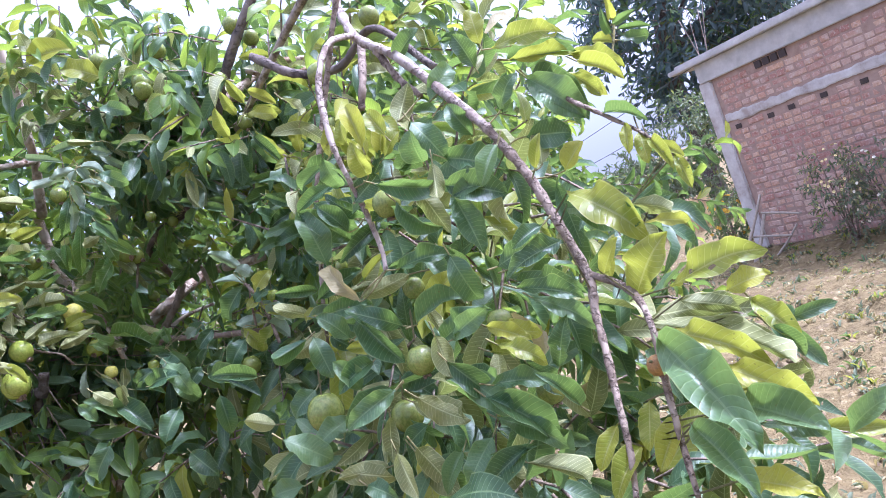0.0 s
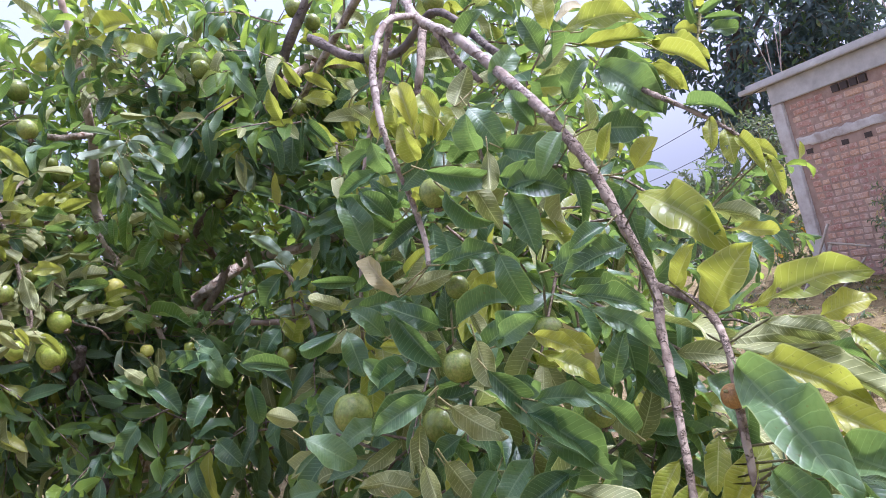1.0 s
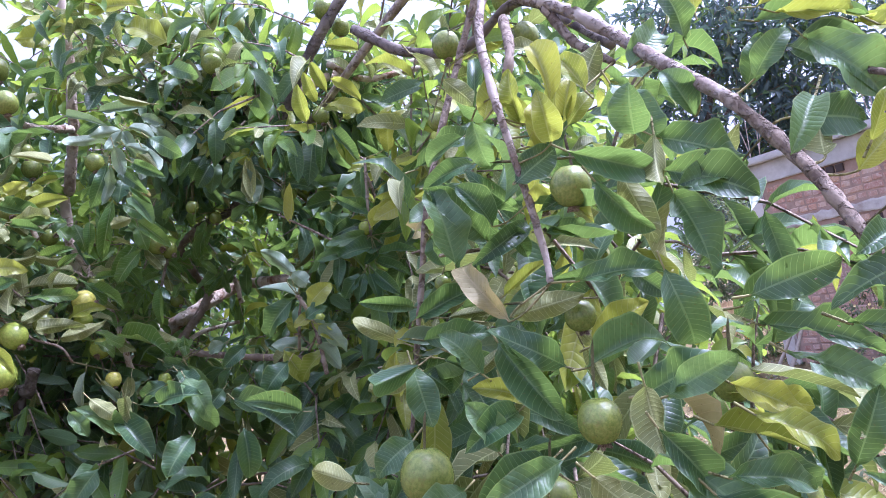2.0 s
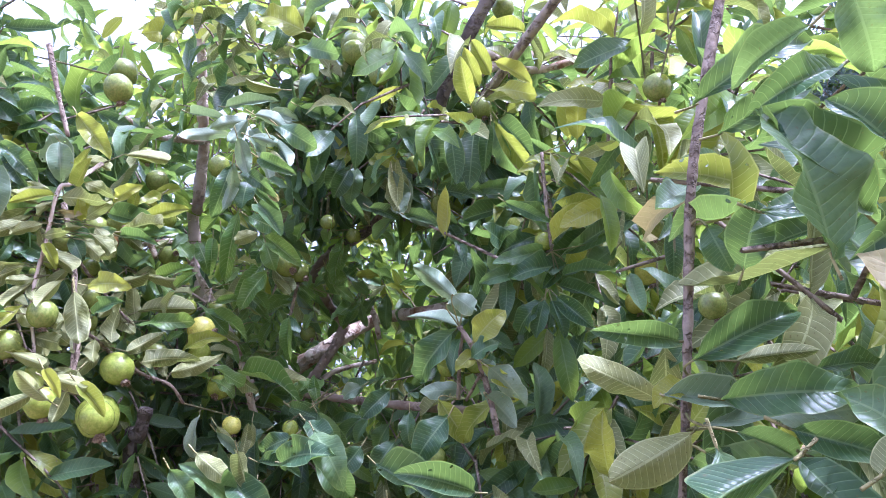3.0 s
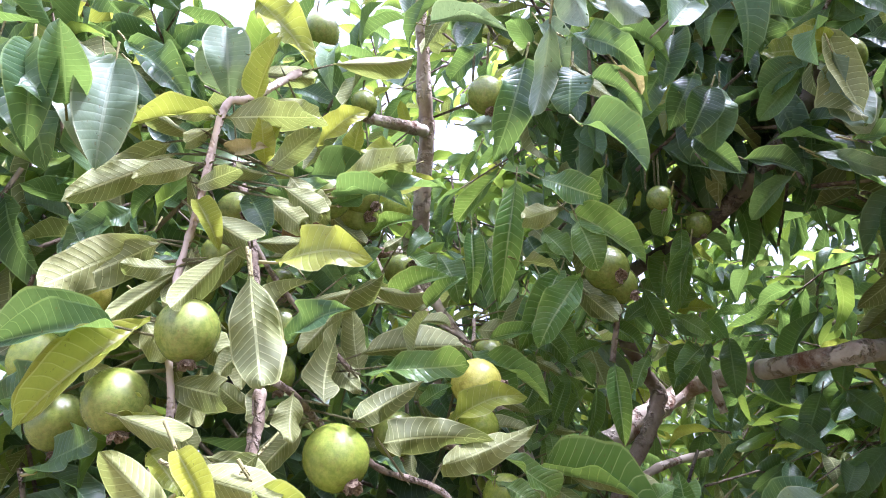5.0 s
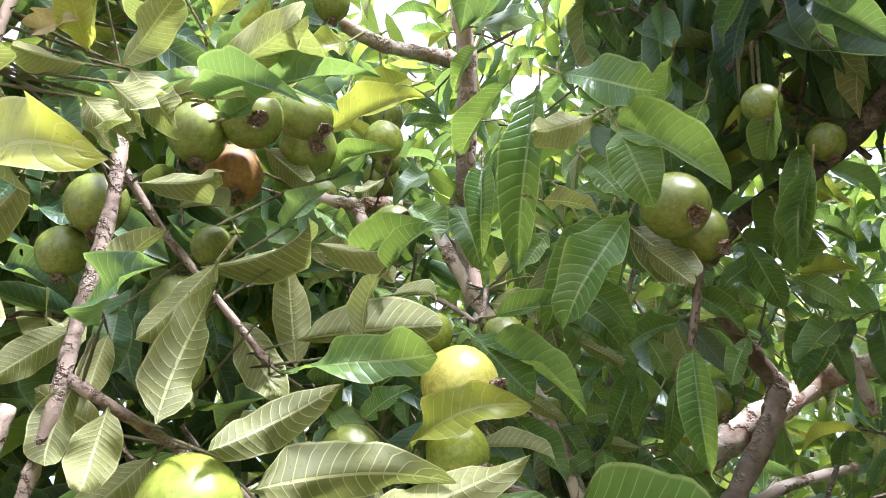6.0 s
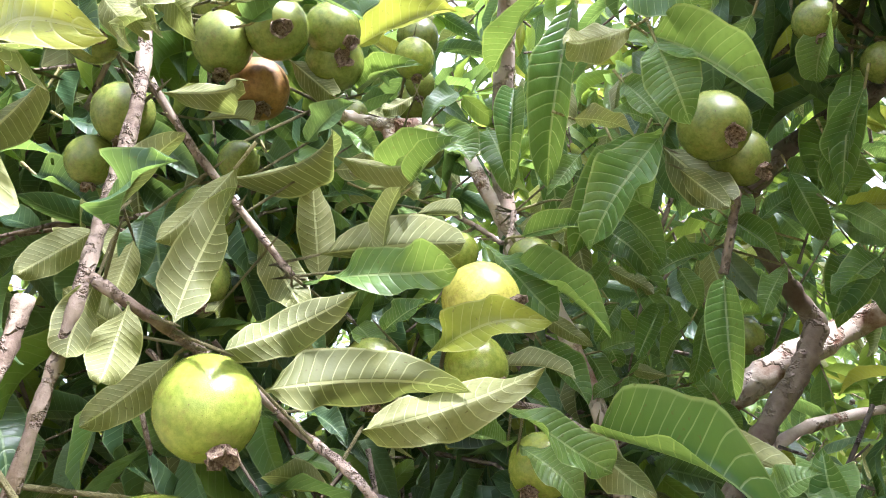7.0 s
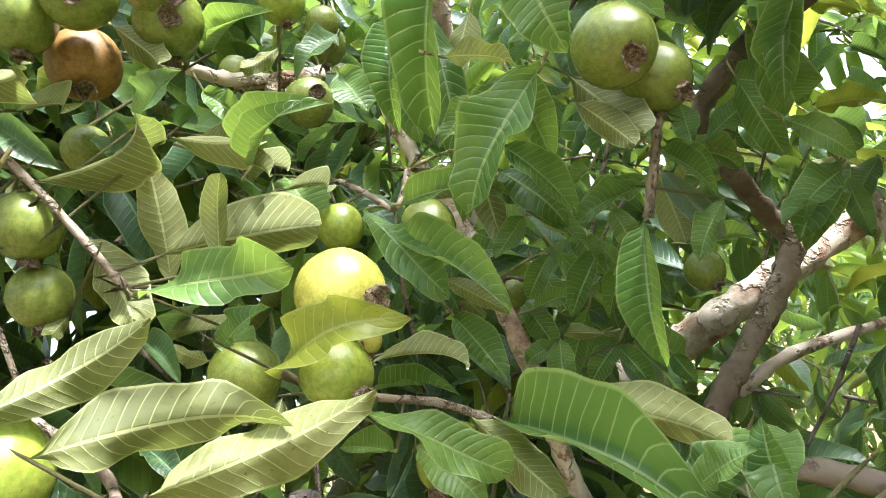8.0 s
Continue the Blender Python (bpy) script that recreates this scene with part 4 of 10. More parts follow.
LOW = [((-1.6, 3.6, 1.5), (1.2, 0.4, 0.55), 90), ((-0.2, 3.6, 1.5), (0.7, 0.4, 0.55), 70), ((-0.2, 4.4, 1.7), (1.3, 0.4, 0.7), 150)]
# Shares of sunlit and pale leaves stand in for light reaching each clump.
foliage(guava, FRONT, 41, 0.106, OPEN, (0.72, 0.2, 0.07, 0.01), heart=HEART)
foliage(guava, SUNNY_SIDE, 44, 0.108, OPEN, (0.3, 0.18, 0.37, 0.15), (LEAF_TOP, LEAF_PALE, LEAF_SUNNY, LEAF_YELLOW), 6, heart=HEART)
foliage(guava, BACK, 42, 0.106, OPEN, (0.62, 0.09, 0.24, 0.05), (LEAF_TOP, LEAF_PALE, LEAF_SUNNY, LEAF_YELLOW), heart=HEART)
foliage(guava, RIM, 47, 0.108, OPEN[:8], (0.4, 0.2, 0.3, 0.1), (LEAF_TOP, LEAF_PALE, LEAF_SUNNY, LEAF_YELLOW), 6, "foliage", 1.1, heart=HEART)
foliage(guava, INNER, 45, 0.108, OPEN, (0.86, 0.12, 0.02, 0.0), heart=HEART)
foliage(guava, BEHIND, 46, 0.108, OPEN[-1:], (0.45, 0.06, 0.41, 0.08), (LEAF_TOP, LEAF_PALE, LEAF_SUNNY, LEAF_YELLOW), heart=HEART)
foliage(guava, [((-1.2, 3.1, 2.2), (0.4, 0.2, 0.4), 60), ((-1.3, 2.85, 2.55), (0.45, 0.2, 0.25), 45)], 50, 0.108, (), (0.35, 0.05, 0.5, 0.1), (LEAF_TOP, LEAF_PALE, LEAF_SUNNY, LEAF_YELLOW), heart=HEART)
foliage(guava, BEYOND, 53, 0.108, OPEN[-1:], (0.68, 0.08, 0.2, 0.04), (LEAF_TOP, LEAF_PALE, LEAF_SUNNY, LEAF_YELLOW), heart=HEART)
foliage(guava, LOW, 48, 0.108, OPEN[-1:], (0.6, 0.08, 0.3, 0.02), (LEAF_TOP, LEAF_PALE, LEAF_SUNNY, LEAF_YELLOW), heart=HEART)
# Under-side colour here stands in for sky sheen on the upper faces.
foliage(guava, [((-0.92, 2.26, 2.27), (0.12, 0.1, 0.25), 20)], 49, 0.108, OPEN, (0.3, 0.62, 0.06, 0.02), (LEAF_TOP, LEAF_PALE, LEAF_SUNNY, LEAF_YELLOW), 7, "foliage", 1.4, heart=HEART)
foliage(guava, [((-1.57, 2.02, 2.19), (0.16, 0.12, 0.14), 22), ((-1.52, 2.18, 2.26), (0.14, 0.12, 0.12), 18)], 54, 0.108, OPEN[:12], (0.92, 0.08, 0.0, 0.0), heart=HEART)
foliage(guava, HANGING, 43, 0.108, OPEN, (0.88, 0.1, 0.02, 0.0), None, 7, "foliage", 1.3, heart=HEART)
build_far_tree((-3.6, 6.2, 0), 1.2, [((-3.6, 6.0, 2.0), (1.3, 1.0, 1.0), 260), ((-2.4, 6.4, 2.0), (1.2, 1.0, 1.0), 240), ((-4.8, 5.2, 2.2), (1.2, 1.0, 1.0), 220)], 51, "guava tree with bright leaves standing behind", 0.11, "guava_tree", 0.6, (0.45, 0.1, 0.45, 0.0), (LEAF_TOP, LEAF_PALE, LEAF_SUNNY, LEAF_BROWN))
build_far_tree((-0.8, 6.6, 0), 1.1, [((-0.9, 6.4, 1.7), (1.1, 0.8, 0.85), 220), ((-1.6, 6.4, 1.8), (1.0, 0.8, 0.9), 180)], 52, "guava tree with bright leaves standing behind", 0.11, "guava_tree", 0.6, (0.45, 0.1, 0.45, 0.0), (LEAF_TOP, LEAF_PALE, LEAF_SUNNY, LEAF_BROWN))

# ---- the near guava tree: limbs, fruit and the nearest leaves ----
limb(guava, [(-1.400, 2.440, -0.050), (-1.360, 2.400, 0.700), (-1.248, 2.384, 1.350), (-1.100, 2.414, 1.634), (-1.017, 2.432, 1.671)], 0.0700, 0.0240, BARK, "trunk")
limb(guava, [(-1.069, 2.421, 1.649), (-1.017, 2.432, 1.671), (-0.948, 2.428, 1.698), (-0.880, 2.461, 1.732), (-0.798, 2.518, 1.765), (-0.608, 2.275, 1.738), (-0.477, 2.411, 1.751), (-0.249, 2.451, 1.817)], 0.0240, 0.0110, BARK)
limb(guava, [(-0.886, 2.111, 1.602), (-0.833, 2.104, 1.589), (-0.783, 2.108, 1.573), (-0.604, 1.987, 1.539), (-0.455, 1.989, 1.506)], 0.0082, 0.0075, BARK_SMOOTH)
limb(guava, [(-1.200, 2.360, 0.600), (-1.243, 2.409, 1.984), (-1.180, 2.330, 2.125), (-1.116, 2.272, 2.263), (-1.093, 2.236, 2.329), (-1.063, 2.203, 2.441), (-1.040, 2.160, 2.664)], 0.0180, 0.0100, BARK_TAN)
limb(guava, [(-1.113, 2.254, 2.263), (-1.132, 2.176, 2.248), (-1.159, 2.110, 2.245), (-1.189, 2.031, 2.272)], 0.0120, 0.0070, BARK)
limb(guava, [(-1.083, 2.004, 1.957), (-1.102, 1.965, 1.950), (-1.114, 1.930, 1.950), (-1.119, 1.900, 1.955)], 0.0070, 0.0050, BARK)
limb(guava, [(-1.104, 1.964, 1.950), (-1.091, 1.956, 1.916)], 0.0070, 0.0050, BARK)
limb(guava, [(-1.100, 2.095, 1.955), (-1.067, 2.088, 1.874), (-1.028, 2.084, 1.799), (-1.006, 2.077, 1.734), (-0.985, 2.071, 1.664), (-0.985, 2.083, 1.609), (-0.999, 2.132, 1.519), (-1.025, 2.202, 1.403)], 0.0070, 0.0080, BARK)
limb(guava, [(-0.852, 2.376, 1.748), (-0.872, 2.356, 1.708), (-0.906, 2.315, 1.657), (-0.935, 2.265, 1.607), (-0.967, 2.216, 1.539)], 0.0125, 0.0105, BARK_SMOOTH)
limb(guava, [(-0.923, 2.310, 1.620), (-0.880, 2.364, 1.644), (-0.810, 2.469, 1.653)], 0.0070, 0.0050, BARK)
limb(guava, [(-0.791, 2.397, 1.806), (-0.777, 2.390, 1.772), (-0.769, 2.386, 1.703)], 0.0080, 0.0060, BARK)
limb(guava, [(-0.858, 2.044, 1.762), (-0.845, 2.047, 1.798), (-0.834, 2.048, 1.827)], 0.0035, 0.0030, TWIG, "twig")
limb(guava, [(-0.210, 2.030, 2.472), (-0.356, 2.033, 2.310), (-0.461, 2.066, 2.179), (-0.555, 2.128, 2.036), (-0.700, 2.181, 1.937), (-0.834, 2.309, 1.932)], 0.0150, 0.0110, BARK_DARK)
limb(guava, [(-0.834, 2.309, 1.932), (-0.873, 2.276, 1.885), (-0.879, 2.289, 1.861), (-0.868, 2.338, 1.801), (-0.854, 2.387, 1.749)], 0.0095, 0.0110, BARK_SMOOTH)
limb(guava, [(-0.461, 2.066, 2.179), (-0.299, 2.269, 2.291), (-0.181, 2.316, 2.286), (-0.020, 2.359, 2.312)], 0.0140, 0.0080, BARK)
limb(guava, [(0.022, 1.309, 2.154), (-0.048, 1.300, 2.026), (-0.107, 1.299, 1.906), (-0.153, 1.270, 1.801), (-0.185, 1.255, 1.719), (-0.207, 1.250, 1.635), (-0.227, 1.235, 1.560), (-0.248, 1.237, 1.477), (-0.261, 1.236, 1.429)], 0.0055, 0.0030, TWIG, "twig")
limb(guava, [(-1.150, 1.967, 1.623), (-1.172, 1.973, 1.573), (-1.210, 1.986, 1.472), (-1.136, 1.880, 0.500), (-1.136, 1.880, -0.050)], 0.0130, 0.0160, BARK_DARK)
limb(guava, [(-0.440, 2.080, 2.094), (-0.057, 1.632, 2.249), (-0.031, 1.426, 2.089), (-0.015, 1.230, 1.969), (0.035, 1.138, 1.894), (0.077, 1.046, 1.800), (0.110, 0.953, 1.716)], 0.0102, 0.0066, BARK_PALE)
limb(guava, [(0.110, 0.953, 1.716), (0.130, 0.892, 1.639), (0.138, 0.845, 1.571), (0.144, 0.806, 1.503), (0.129, 0.753, 1.473), (0.119, 0.715, 1.442), (0.107, 0.676, 1.400), (0.096, 0.645, 1.357), (0.081, 0.614, 1.320)], 0.0066, 0.0026, TWIG)
limb(guava, [(0.144, 0.806, 1.503), (0.168, 0.753, 1.481), (0.161, 0.677, 1.455), (0.146, 0.646, 1.382), (0.130, 0.599, 1.313)], 0.0045, 0.0025, TWIG, "twig")
limb(guava, [(-0.018, 1.230, 1.976), (-0.060, 1.139, 1.947), (-0.090, 1.077, 1.877), (-0.096, 1.030, 1.800), (-0.094, 1.010, 1.746), (-0.084, 1.013, 1.665), (-0.081, 1.001, 1.611), (-0.084, 0.985, 1.582)], 0.0058, 0.0030, BARK_PALE, "twig")
limb(guava, [(-0.012, 1.384, 1.999), (-0.030, 1.274, 1.910), (-0.050, 1.258, 1.856)], 0.0080, 0.0060, TWIG, "twig")
limb(guava, [(0.009, 1.176, 1.922), (0.027, 1.137, 1.858), (0.048, 1.076, 1.808)], 0.0070, 0.0040, TWIG, "twig")
limb(guava, [(-0.257, 1.630, 2.131), (-0.171, 1.547, 2.039), (-0.071, 1.465, 1.995), (0.020, 1.385, 2.022), (0.093, 1.213, 1.871)], 0.0100, 0.0060, BARK_DARK)
limb(guava, [(-1.120, 1.733, 1.989), (-1.104, 1.722, 1.919), (-1.090, 1.706, 1.858), (-1.080, 1.686, 1.800), (-1.066, 1.669, 1.756), (-1.069, 1.662, 1.725), (-1.069, 1.651, 1.689), (-1.086, 1.646, 1.645)], 0.0050, 0.0030, TWIG, "twig")
limb(guava, [(-1.064, 1.671, 1.756), (-1.048, 1.681, 1.741), (-1.050, 1.704, 1.730), (-1.054, 1.732, 1.717), (-1.037, 1.752, 1.695), (-1.019, 1.760, 1.675), (-0.959, 1.738, 1.649), (-0.954, 1.766, 1.616)], 0.0032, 0.0022, TWIG, "twig")
limb(guava, [(-1.114, 1.732, 1.911), (-1.104, 1.757, 1.867), (-1.092, 1.778, 1.833), (-1.060, 1.800, 1.773)], 0.0030, 0.0022, TWIG, "twig")
limb(guava, [(-0.945, 1.962, 1.655), (-0.963, 1.931, 1.675), (-0.987, 1.909, 1.685), (-1.016, 1.884, 1.697)], 0.0028, 0.0020, TWIG, "twig")
limb(guava, [(-1.028, 1.946, 1.837), (-1.009, 1.952, 1.821), (-0.991, 1.957, 1.806), (-0.990, 1.976, 1.835)], 0.0022, 0.0020, TWIG, "twig")
limb(guava, [(-1.014, 1.694, 2.029), (-1.041, 1.651, 1.990), (-1.054, 1.633, 1.975), (-1.071, 1.615, 1.883), (-1.081, 1.603, 1.832), (-1.084, 1.593, 1.779), (-1.074, 1.581, 1.721), (-1.089, 1.567, 1.671)], 0.0036, 0.0022, BARK_TAN, "twig")
limb(guava, [(-1.036, 1.629, 1.735), (-1.035, 1.621, 1.707), (-1.037, 1.611, 1.682)], 0.0040, 0.0030, TWIG, "twig")
limb(guava, [(-0.296, 1.815, 1.923), (-0.306, 1.790, 1.825), (-0.311, 1.778, 1.752)], 0.0035, 0.0020, TWIG, "twig")
limb(guava, [(-0.976, 1.535, 2.163), (-0.968, 1.535, 2.088), (-0.957, 1.535, 2.015)], 0.0040, 0.0030, TWIG, "twig")
fruit(guava, (-0.961, 1.865, 1.744), 0.0240, (0.94, -0.00, -0.34), "ripe")
fruit(guava, (-0.963, 1.854, 1.703), 0.0191, (0.72, -0.01, -0.69), "lime")
fruit(guava, (-1.054, 1.863, 1.714), 0.0224, (-0.10, -0.04, -0.99), "green")
fruit(guava, (-0.987, 1.959, 1.639), 0.0235, (-0.04, -0.75, -0.65), "lime")
fruit(guava, (-0.978, 1.970, 1.789), 0.0190, (0.54, -0.26, -0.80), "green")
fruit(guava, (-0.831, 1.993, 1.857), 0.0252, (0.56, -0.57, -0.60), "green")
fruit(guava, (-0.830, 2.047, 1.848), 0.0226, (0.65, -0.25, -0.72), "green")
fruit(guava, (-1.103, 1.814, 1.931), 0.0233, (0.37, -0.24, -0.90), "orange")
fruit(guava, (-1.055, 1.848, 1.947), 0.0226, (0.77, -0.46, -0.44), "green")
fruit(guava, (-1.071, 1.971, 1.919), 0.0199, (0.93, -0.38, -0.05), "green")
fruit(guava, (-1.138, 1.958, 1.972), 0.0142, (0.03, -0.04, -1.00), "green")
fruit(guava, (-1.117, 1.776, 1.825), 0.0206, (-0.08, -0.05, -1.00), "green")
fruit(guava, (-1.133, 1.785, 1.786), 0.0190, (0.08, -0.09, -0.99), "green")
fruit(guava, (-0.895, 2.229, 1.734), 0.0177, (0.51, -0.32, -0.79), "green")
fruit(guava, (-1.137, 2.070, 2.049), 0.0166, (-0.10, -0.07, -0.99), "green")
fruit(guava, (-1.014, 2.107, 1.746), 0.0123, (0.02, 0.01, -1.00), "green")
fruit(guava, (-1.015, 1.926, 1.799), 0.0156, (-0.09, 0.10, -0.99), "lime")
fruit(guava, (-1.014, 1.931, 1.723), 0.0095, (0.03, -0.10, -0.99), "ripe")
fruit(guava, (-1.036, 1.718, 1.688), 0.0262, (0.50, -0.12, -0.86), "lime")
fruit(guava, (-1.089, 1.772, 1.945), 0.0213, (-0.10, -0.01, -1.00), "green")
fruit(guava, (-1.055, 1.792, 1.950), 0.0225, (0.67, -0.50, -0.55), "green")
fruit(guava, (-1.042, 1.834, 1.962), 0.0206, (0.68, 0.06, -0.73), "green")
fruit(guava, (-1.112, 1.786, 1.997), 0.0189, (-0.05, -0.06, -1.00), "green")
fruit(guava, (-1.077, 1.864, 1.954), 0.0186, (-0.10, 0.02, -0.99), "green")
fruit(guava, (-1.170, 1.724, 1.870), 0.0171, (-0.10, -0.04, -0.99), "green")
fruit(guava, (-1.143, 1.731, 1.897), 0.0208, (0.10, -0.10, -0.99), "green")
fruit(guava, (-1.083, 1.678, 1.906), 0.0171, (0.76, -0.38, -0.53), "green")
fruit(guava, (-1.048, 1.941, 1.986), 0.0177, (0.05, 0.01, -1.00), "lime")
fruit(guava, (-1.149, 1.831, 1.892), 0.0165, (0.01, -0.04, -1.00), "green")
fruit(guava, (-1.021, 1.636, 1.614), 0.0249, (0.10, -0.02, -1.00), "lime")
fruit(guava, (-1.038, 1.543, 1.645), 0.0219, (0.08, -0.04, -1.00), "lime")
fruit(guava, (-0.541, 1.985, 1.605), 0.0205, (-0.00, 0.04, -1.00), "lime")
fruit(guava, (-0.490, 1.999, 1.603), 0.0205, (-0.04, 0.08, -1.00), "lime")
fruit(guava, (-1.205, 1.586, 1.792), 0.0215, (-0.10, -0.10, -0.99), "lime")
fruit(guava, (-1.185, 1.587, 1.741), 0.0210, (-0.09, 0.06, -0.99), "green")
fruit(guava, (-1.051, 1.576, 1.774), 0.0211, (-0.04, -0.06, -1.00), "green")
fruit(guava, (-1.103, 1.564, 1.737), 0.0214, (0.10, -0.04, -0.99), "green")
fruit(guava, (-1.173, 1.599, 1.840), 0.0208, (-0.03, 0.08, -1.00), "ripe")
fruit(guava, (-0.524, 2.481, 1.778), 0.0202, (0.06, 0.07, -1.00), "green")
fruit(guava, (-0.525, 2.492, 1.736), 0.0177, (-0.01, -0.10, -1.00), "green")
fruit(guava, (-0.163, 1.704, 1.747), 0.0175, (0.08, -0.10, -0.99), "green")
fruit(guava, (-0.320, 1.798, 1.773), 0.0155, (0.09, 0.09, -0.99), "lime")
fruit(guava, (-0.937, 1.639, 2.124), 0.0228, (-0.00, 0.06, -1.00), "green")
fruit(guava, (-0.626, 1.983, 2.260), 0.0257, (0.09, 0.02, -1.00), "green")
fruit(guava, (-0.267, 2.021, 1.398), 0.0175, (0.04, 0.10, -0.99), "green")
fruit(guava, (-0.571, 1.858, 1.455), 0.0247, (0.07, -0.10, -0.99), "green")
fruit(guava, (-0.120, 1.939, 1.515), 0.0190, (-0.10, 0.04, -0.99), "lime")
fruit(guava, (-0.129, 2.039, 1.450), 0.0164, (-0.04, 0.00, -1.00), "green")
fruit(guava, (-0.580, 1.964, 2.188), 0.0190, (0.10, 0.09, -0.99), "green")
fruit(guava, (-1.046, 1.885, 2.104), 0.0166, (-0.07, 0.04, -1.00), "green")
fruit(guava, (-0.626, 2.004, 2.281), 0.0301, (-0.07, 0.03, -1.00), "green")
fruit(guava, (-0.108, 1.375, 1.973), 0.0217, (0.01, 0.01, -1.00), "green")
fruit(guava, (-0.050, 0.964, 1.667), 0.0195, (-0.09, 0.05, -0.99), "green")
fruit(guava, (-0.058, 1.011, 1.545), 0.0158, (0.04, 0.07, -1.00), "green")
fruit(guava, (-0.076, 0.925, 1.458), 0.0195, (-0.01, 0.04, -1.00), "green")
fruit(guava, (0.015, 1.379, 1.964), 0.0217, (0.10, -0.09, -0.99), "green")
fruit(guava, (-1.187, 2.060, 2.385), 0.0316, (0.08, 0.09, -0.99), "green")
fruit(guava, (-0.313, 2.091, 2.333), 0.0237, (-0.09, 0.09, -0.99), "green")
fruit(guava, (-0.743, 2.068, 2.409), 0.0253, (0.05, -0.10, -0.99), "green")
fruit(guava, (-1.154, 2.099, 2.127), 0.0253, (-0.00, -0.10, -1.00), "green")
fruit(guava, (-1.176, 2.109, 2.054), 0.0221, (-0.10, -0.09, -0.99), "green")
fruit(guava, (-0.237, 1.016, 1.421), 0.0267, (-0.09, 0.04, -1.00), "green")
fruit(guava, (0.145, 0.640, 1.424), 0.0095, (0.08, 0.10, -0.99), "orange")
fruit(guava, (0.023, 1.548, 2.098), 0.0225, (-0.04, 0.02, -1.00), "green")
fruit(guava, (-0.039, 1.210, 1.691), 0.0190, (0.10, 0.08, -0.99), "green")
fruit(guava, (-0.632, 2.038, 2.302), 0.0336, (-0.05, 0.09, -0.99), "green")
fruit(guava, (-0.772, 2.121, 2.417), 0.0288, (0.07, 0.08, -0.99), "green")
fruit(guava, (0.067, 0.902, 1.370), 0.0190, (0.09, 0.04, -1.00), "green")
fruit(guava, (0.036, 0.904, 1.472), 0.0171, (-0.08, -0.02, -1.00), "green")
fruit(guava, (-0.343, 2.039, 2.366), 0.0257, (0.10, 0.05, -0.99), "green")
fruit(guava, (-0.568, 2.039, 2.372), 0.0257, (0.05, -0.04, -1.00), "green")
fruit(guava, (-0.578, 2.036, 2.239), 0.0237, (-0.10, 0.09, -0.99), "green")
fruit(guava, (-0.124, 0.978, 1.385), 0.0226, (-0.05, 0.10, -0.99), "green")
fruit(guava, (-1.066, 1.702, 1.617), 0.0332, (0.03, -0.10, -1.00), "lime")
leaf(guava, (-1.082, 1.687, 1.794), (-1.042, 1.707, 1.840), (-0.78, 0.34, 0.52), 0.023, "pale", 1.2)
leaf(guava, (-1.076, 1.681, 1.787), (-1.090, 1.646, 1.759), (-0.96, 0.24, 0.15), 0.021, "pale", 0.5)
leaf(guava, (-1.061, 1.673, 1.755), (-1.063, 1.658, 1.713), (-0.98, 0.18, -0.03), 0.022, "pale", 0.4)
leaf(guava, (-1.043, 1.679, 1.739), (-1.041, 1.665, 1.699), (-0.87, 0.46, -0.19), 0.025, "pale", 0.5)
leaf(guava, (-1.024, 1.691, 1.726), (-1.009, 1.720, 1.800), (-0.97, 0.23, 0.10), 0.028, "pale", 0.8)
leaf(guava, (-1.007, 1.705, 1.711), (-0.978, 1.767, 1.738), (-0.88, 0.46, -0.11), 0.025, "pale", 0.9)
leaf(guava, (-0.995, 1.719, 1.691), (-0.949, 1.807, 1.690), (-0.83, 0.45, 0.34), 0.033, "pale", 1.0)
leaf(guava, (-0.959, 1.745, 1.668), (-0.902, 1.819, 1.688), (-0.75, 0.63, -0.19), 0.029, "pale", 0.8)
leaf(guava, (-1.048, 1.798, 1.765), (-0.954, 1.834, 1.753), (0.37, -0.85, 0.37), 0.030, "lit_top", 0.6)
leaf(guava, (-1.062, 1.828, 1.793), (-0.969, 1.868, 1.785), (-0.32, 0.85, 0.42), 0.043, "pale", 0.7)
leaf(guava, (-1.005, 1.825, 1.770), (-0.977, 1.813, 1.813), (-0.74, 0.34, 0.58), 0.016, "pale", 0.9)
leaf(guava, (-1.085, 1.792, 1.811), (-1.053, 1.802, 1.749), (-0.59, 0.79, -0.19), 0.030, "pale", 0.4)
leaf(guava, (-1.068, 1.832, 1.775), (-1.058, 1.821, 1.847), (-0.71, 0.68, 0.20), 0.027, "pale", 1.0)
leaf(guava, (-1.094, 1.773, 1.844), (-1.005, 1.790, 1.852), (-0.19, 0.98, -0.05), 0.027, "pale", 1.3)
leaf(guava, (-1.041, 1.827, 1.859), (-0.973, 1.842, 1.840), (-0.27, 0.92, -0.28), 0.021, "pale", 1.3)
leaf(guava, (-0.994, 1.847, 1.825), (-0.950, 1.842, 1.846), (-0.05, -0.99, -0.15), 0.020, "lit_top", 0.5)
leaf(guava, (-1.111, 1.737, 1.903), (-1.041, 1.753, 1.885), (-0.19, 0.98, 0.12), 0.022, "pale", 1.0)
leaf(guava, (-1.058, 1.759, 1.964), (-0.972, 1.786, 1.915), (0.39, -0.90, 0.21), 0.043, "top", 1.0)
leaf(guava, (-1.066, 1.886, 1.981), (-0.979, 1.904, 1.985), (0.20, -0.98, -0.02), 0.034, "yellow", 0.4, True)
leaf(guava, (-1.063, 1.882, 1.935), (-1.006, 1.879, 1.941), (-0.05, -1.00, -0.00), 0.024, "lit_top", 0.5)
leaf(guava, (-1.067, 1.827, 1.878), (-1.023, 1.825, 1.893), (0.00, -0.99, -0.16), 0.023, "top", 0.5)
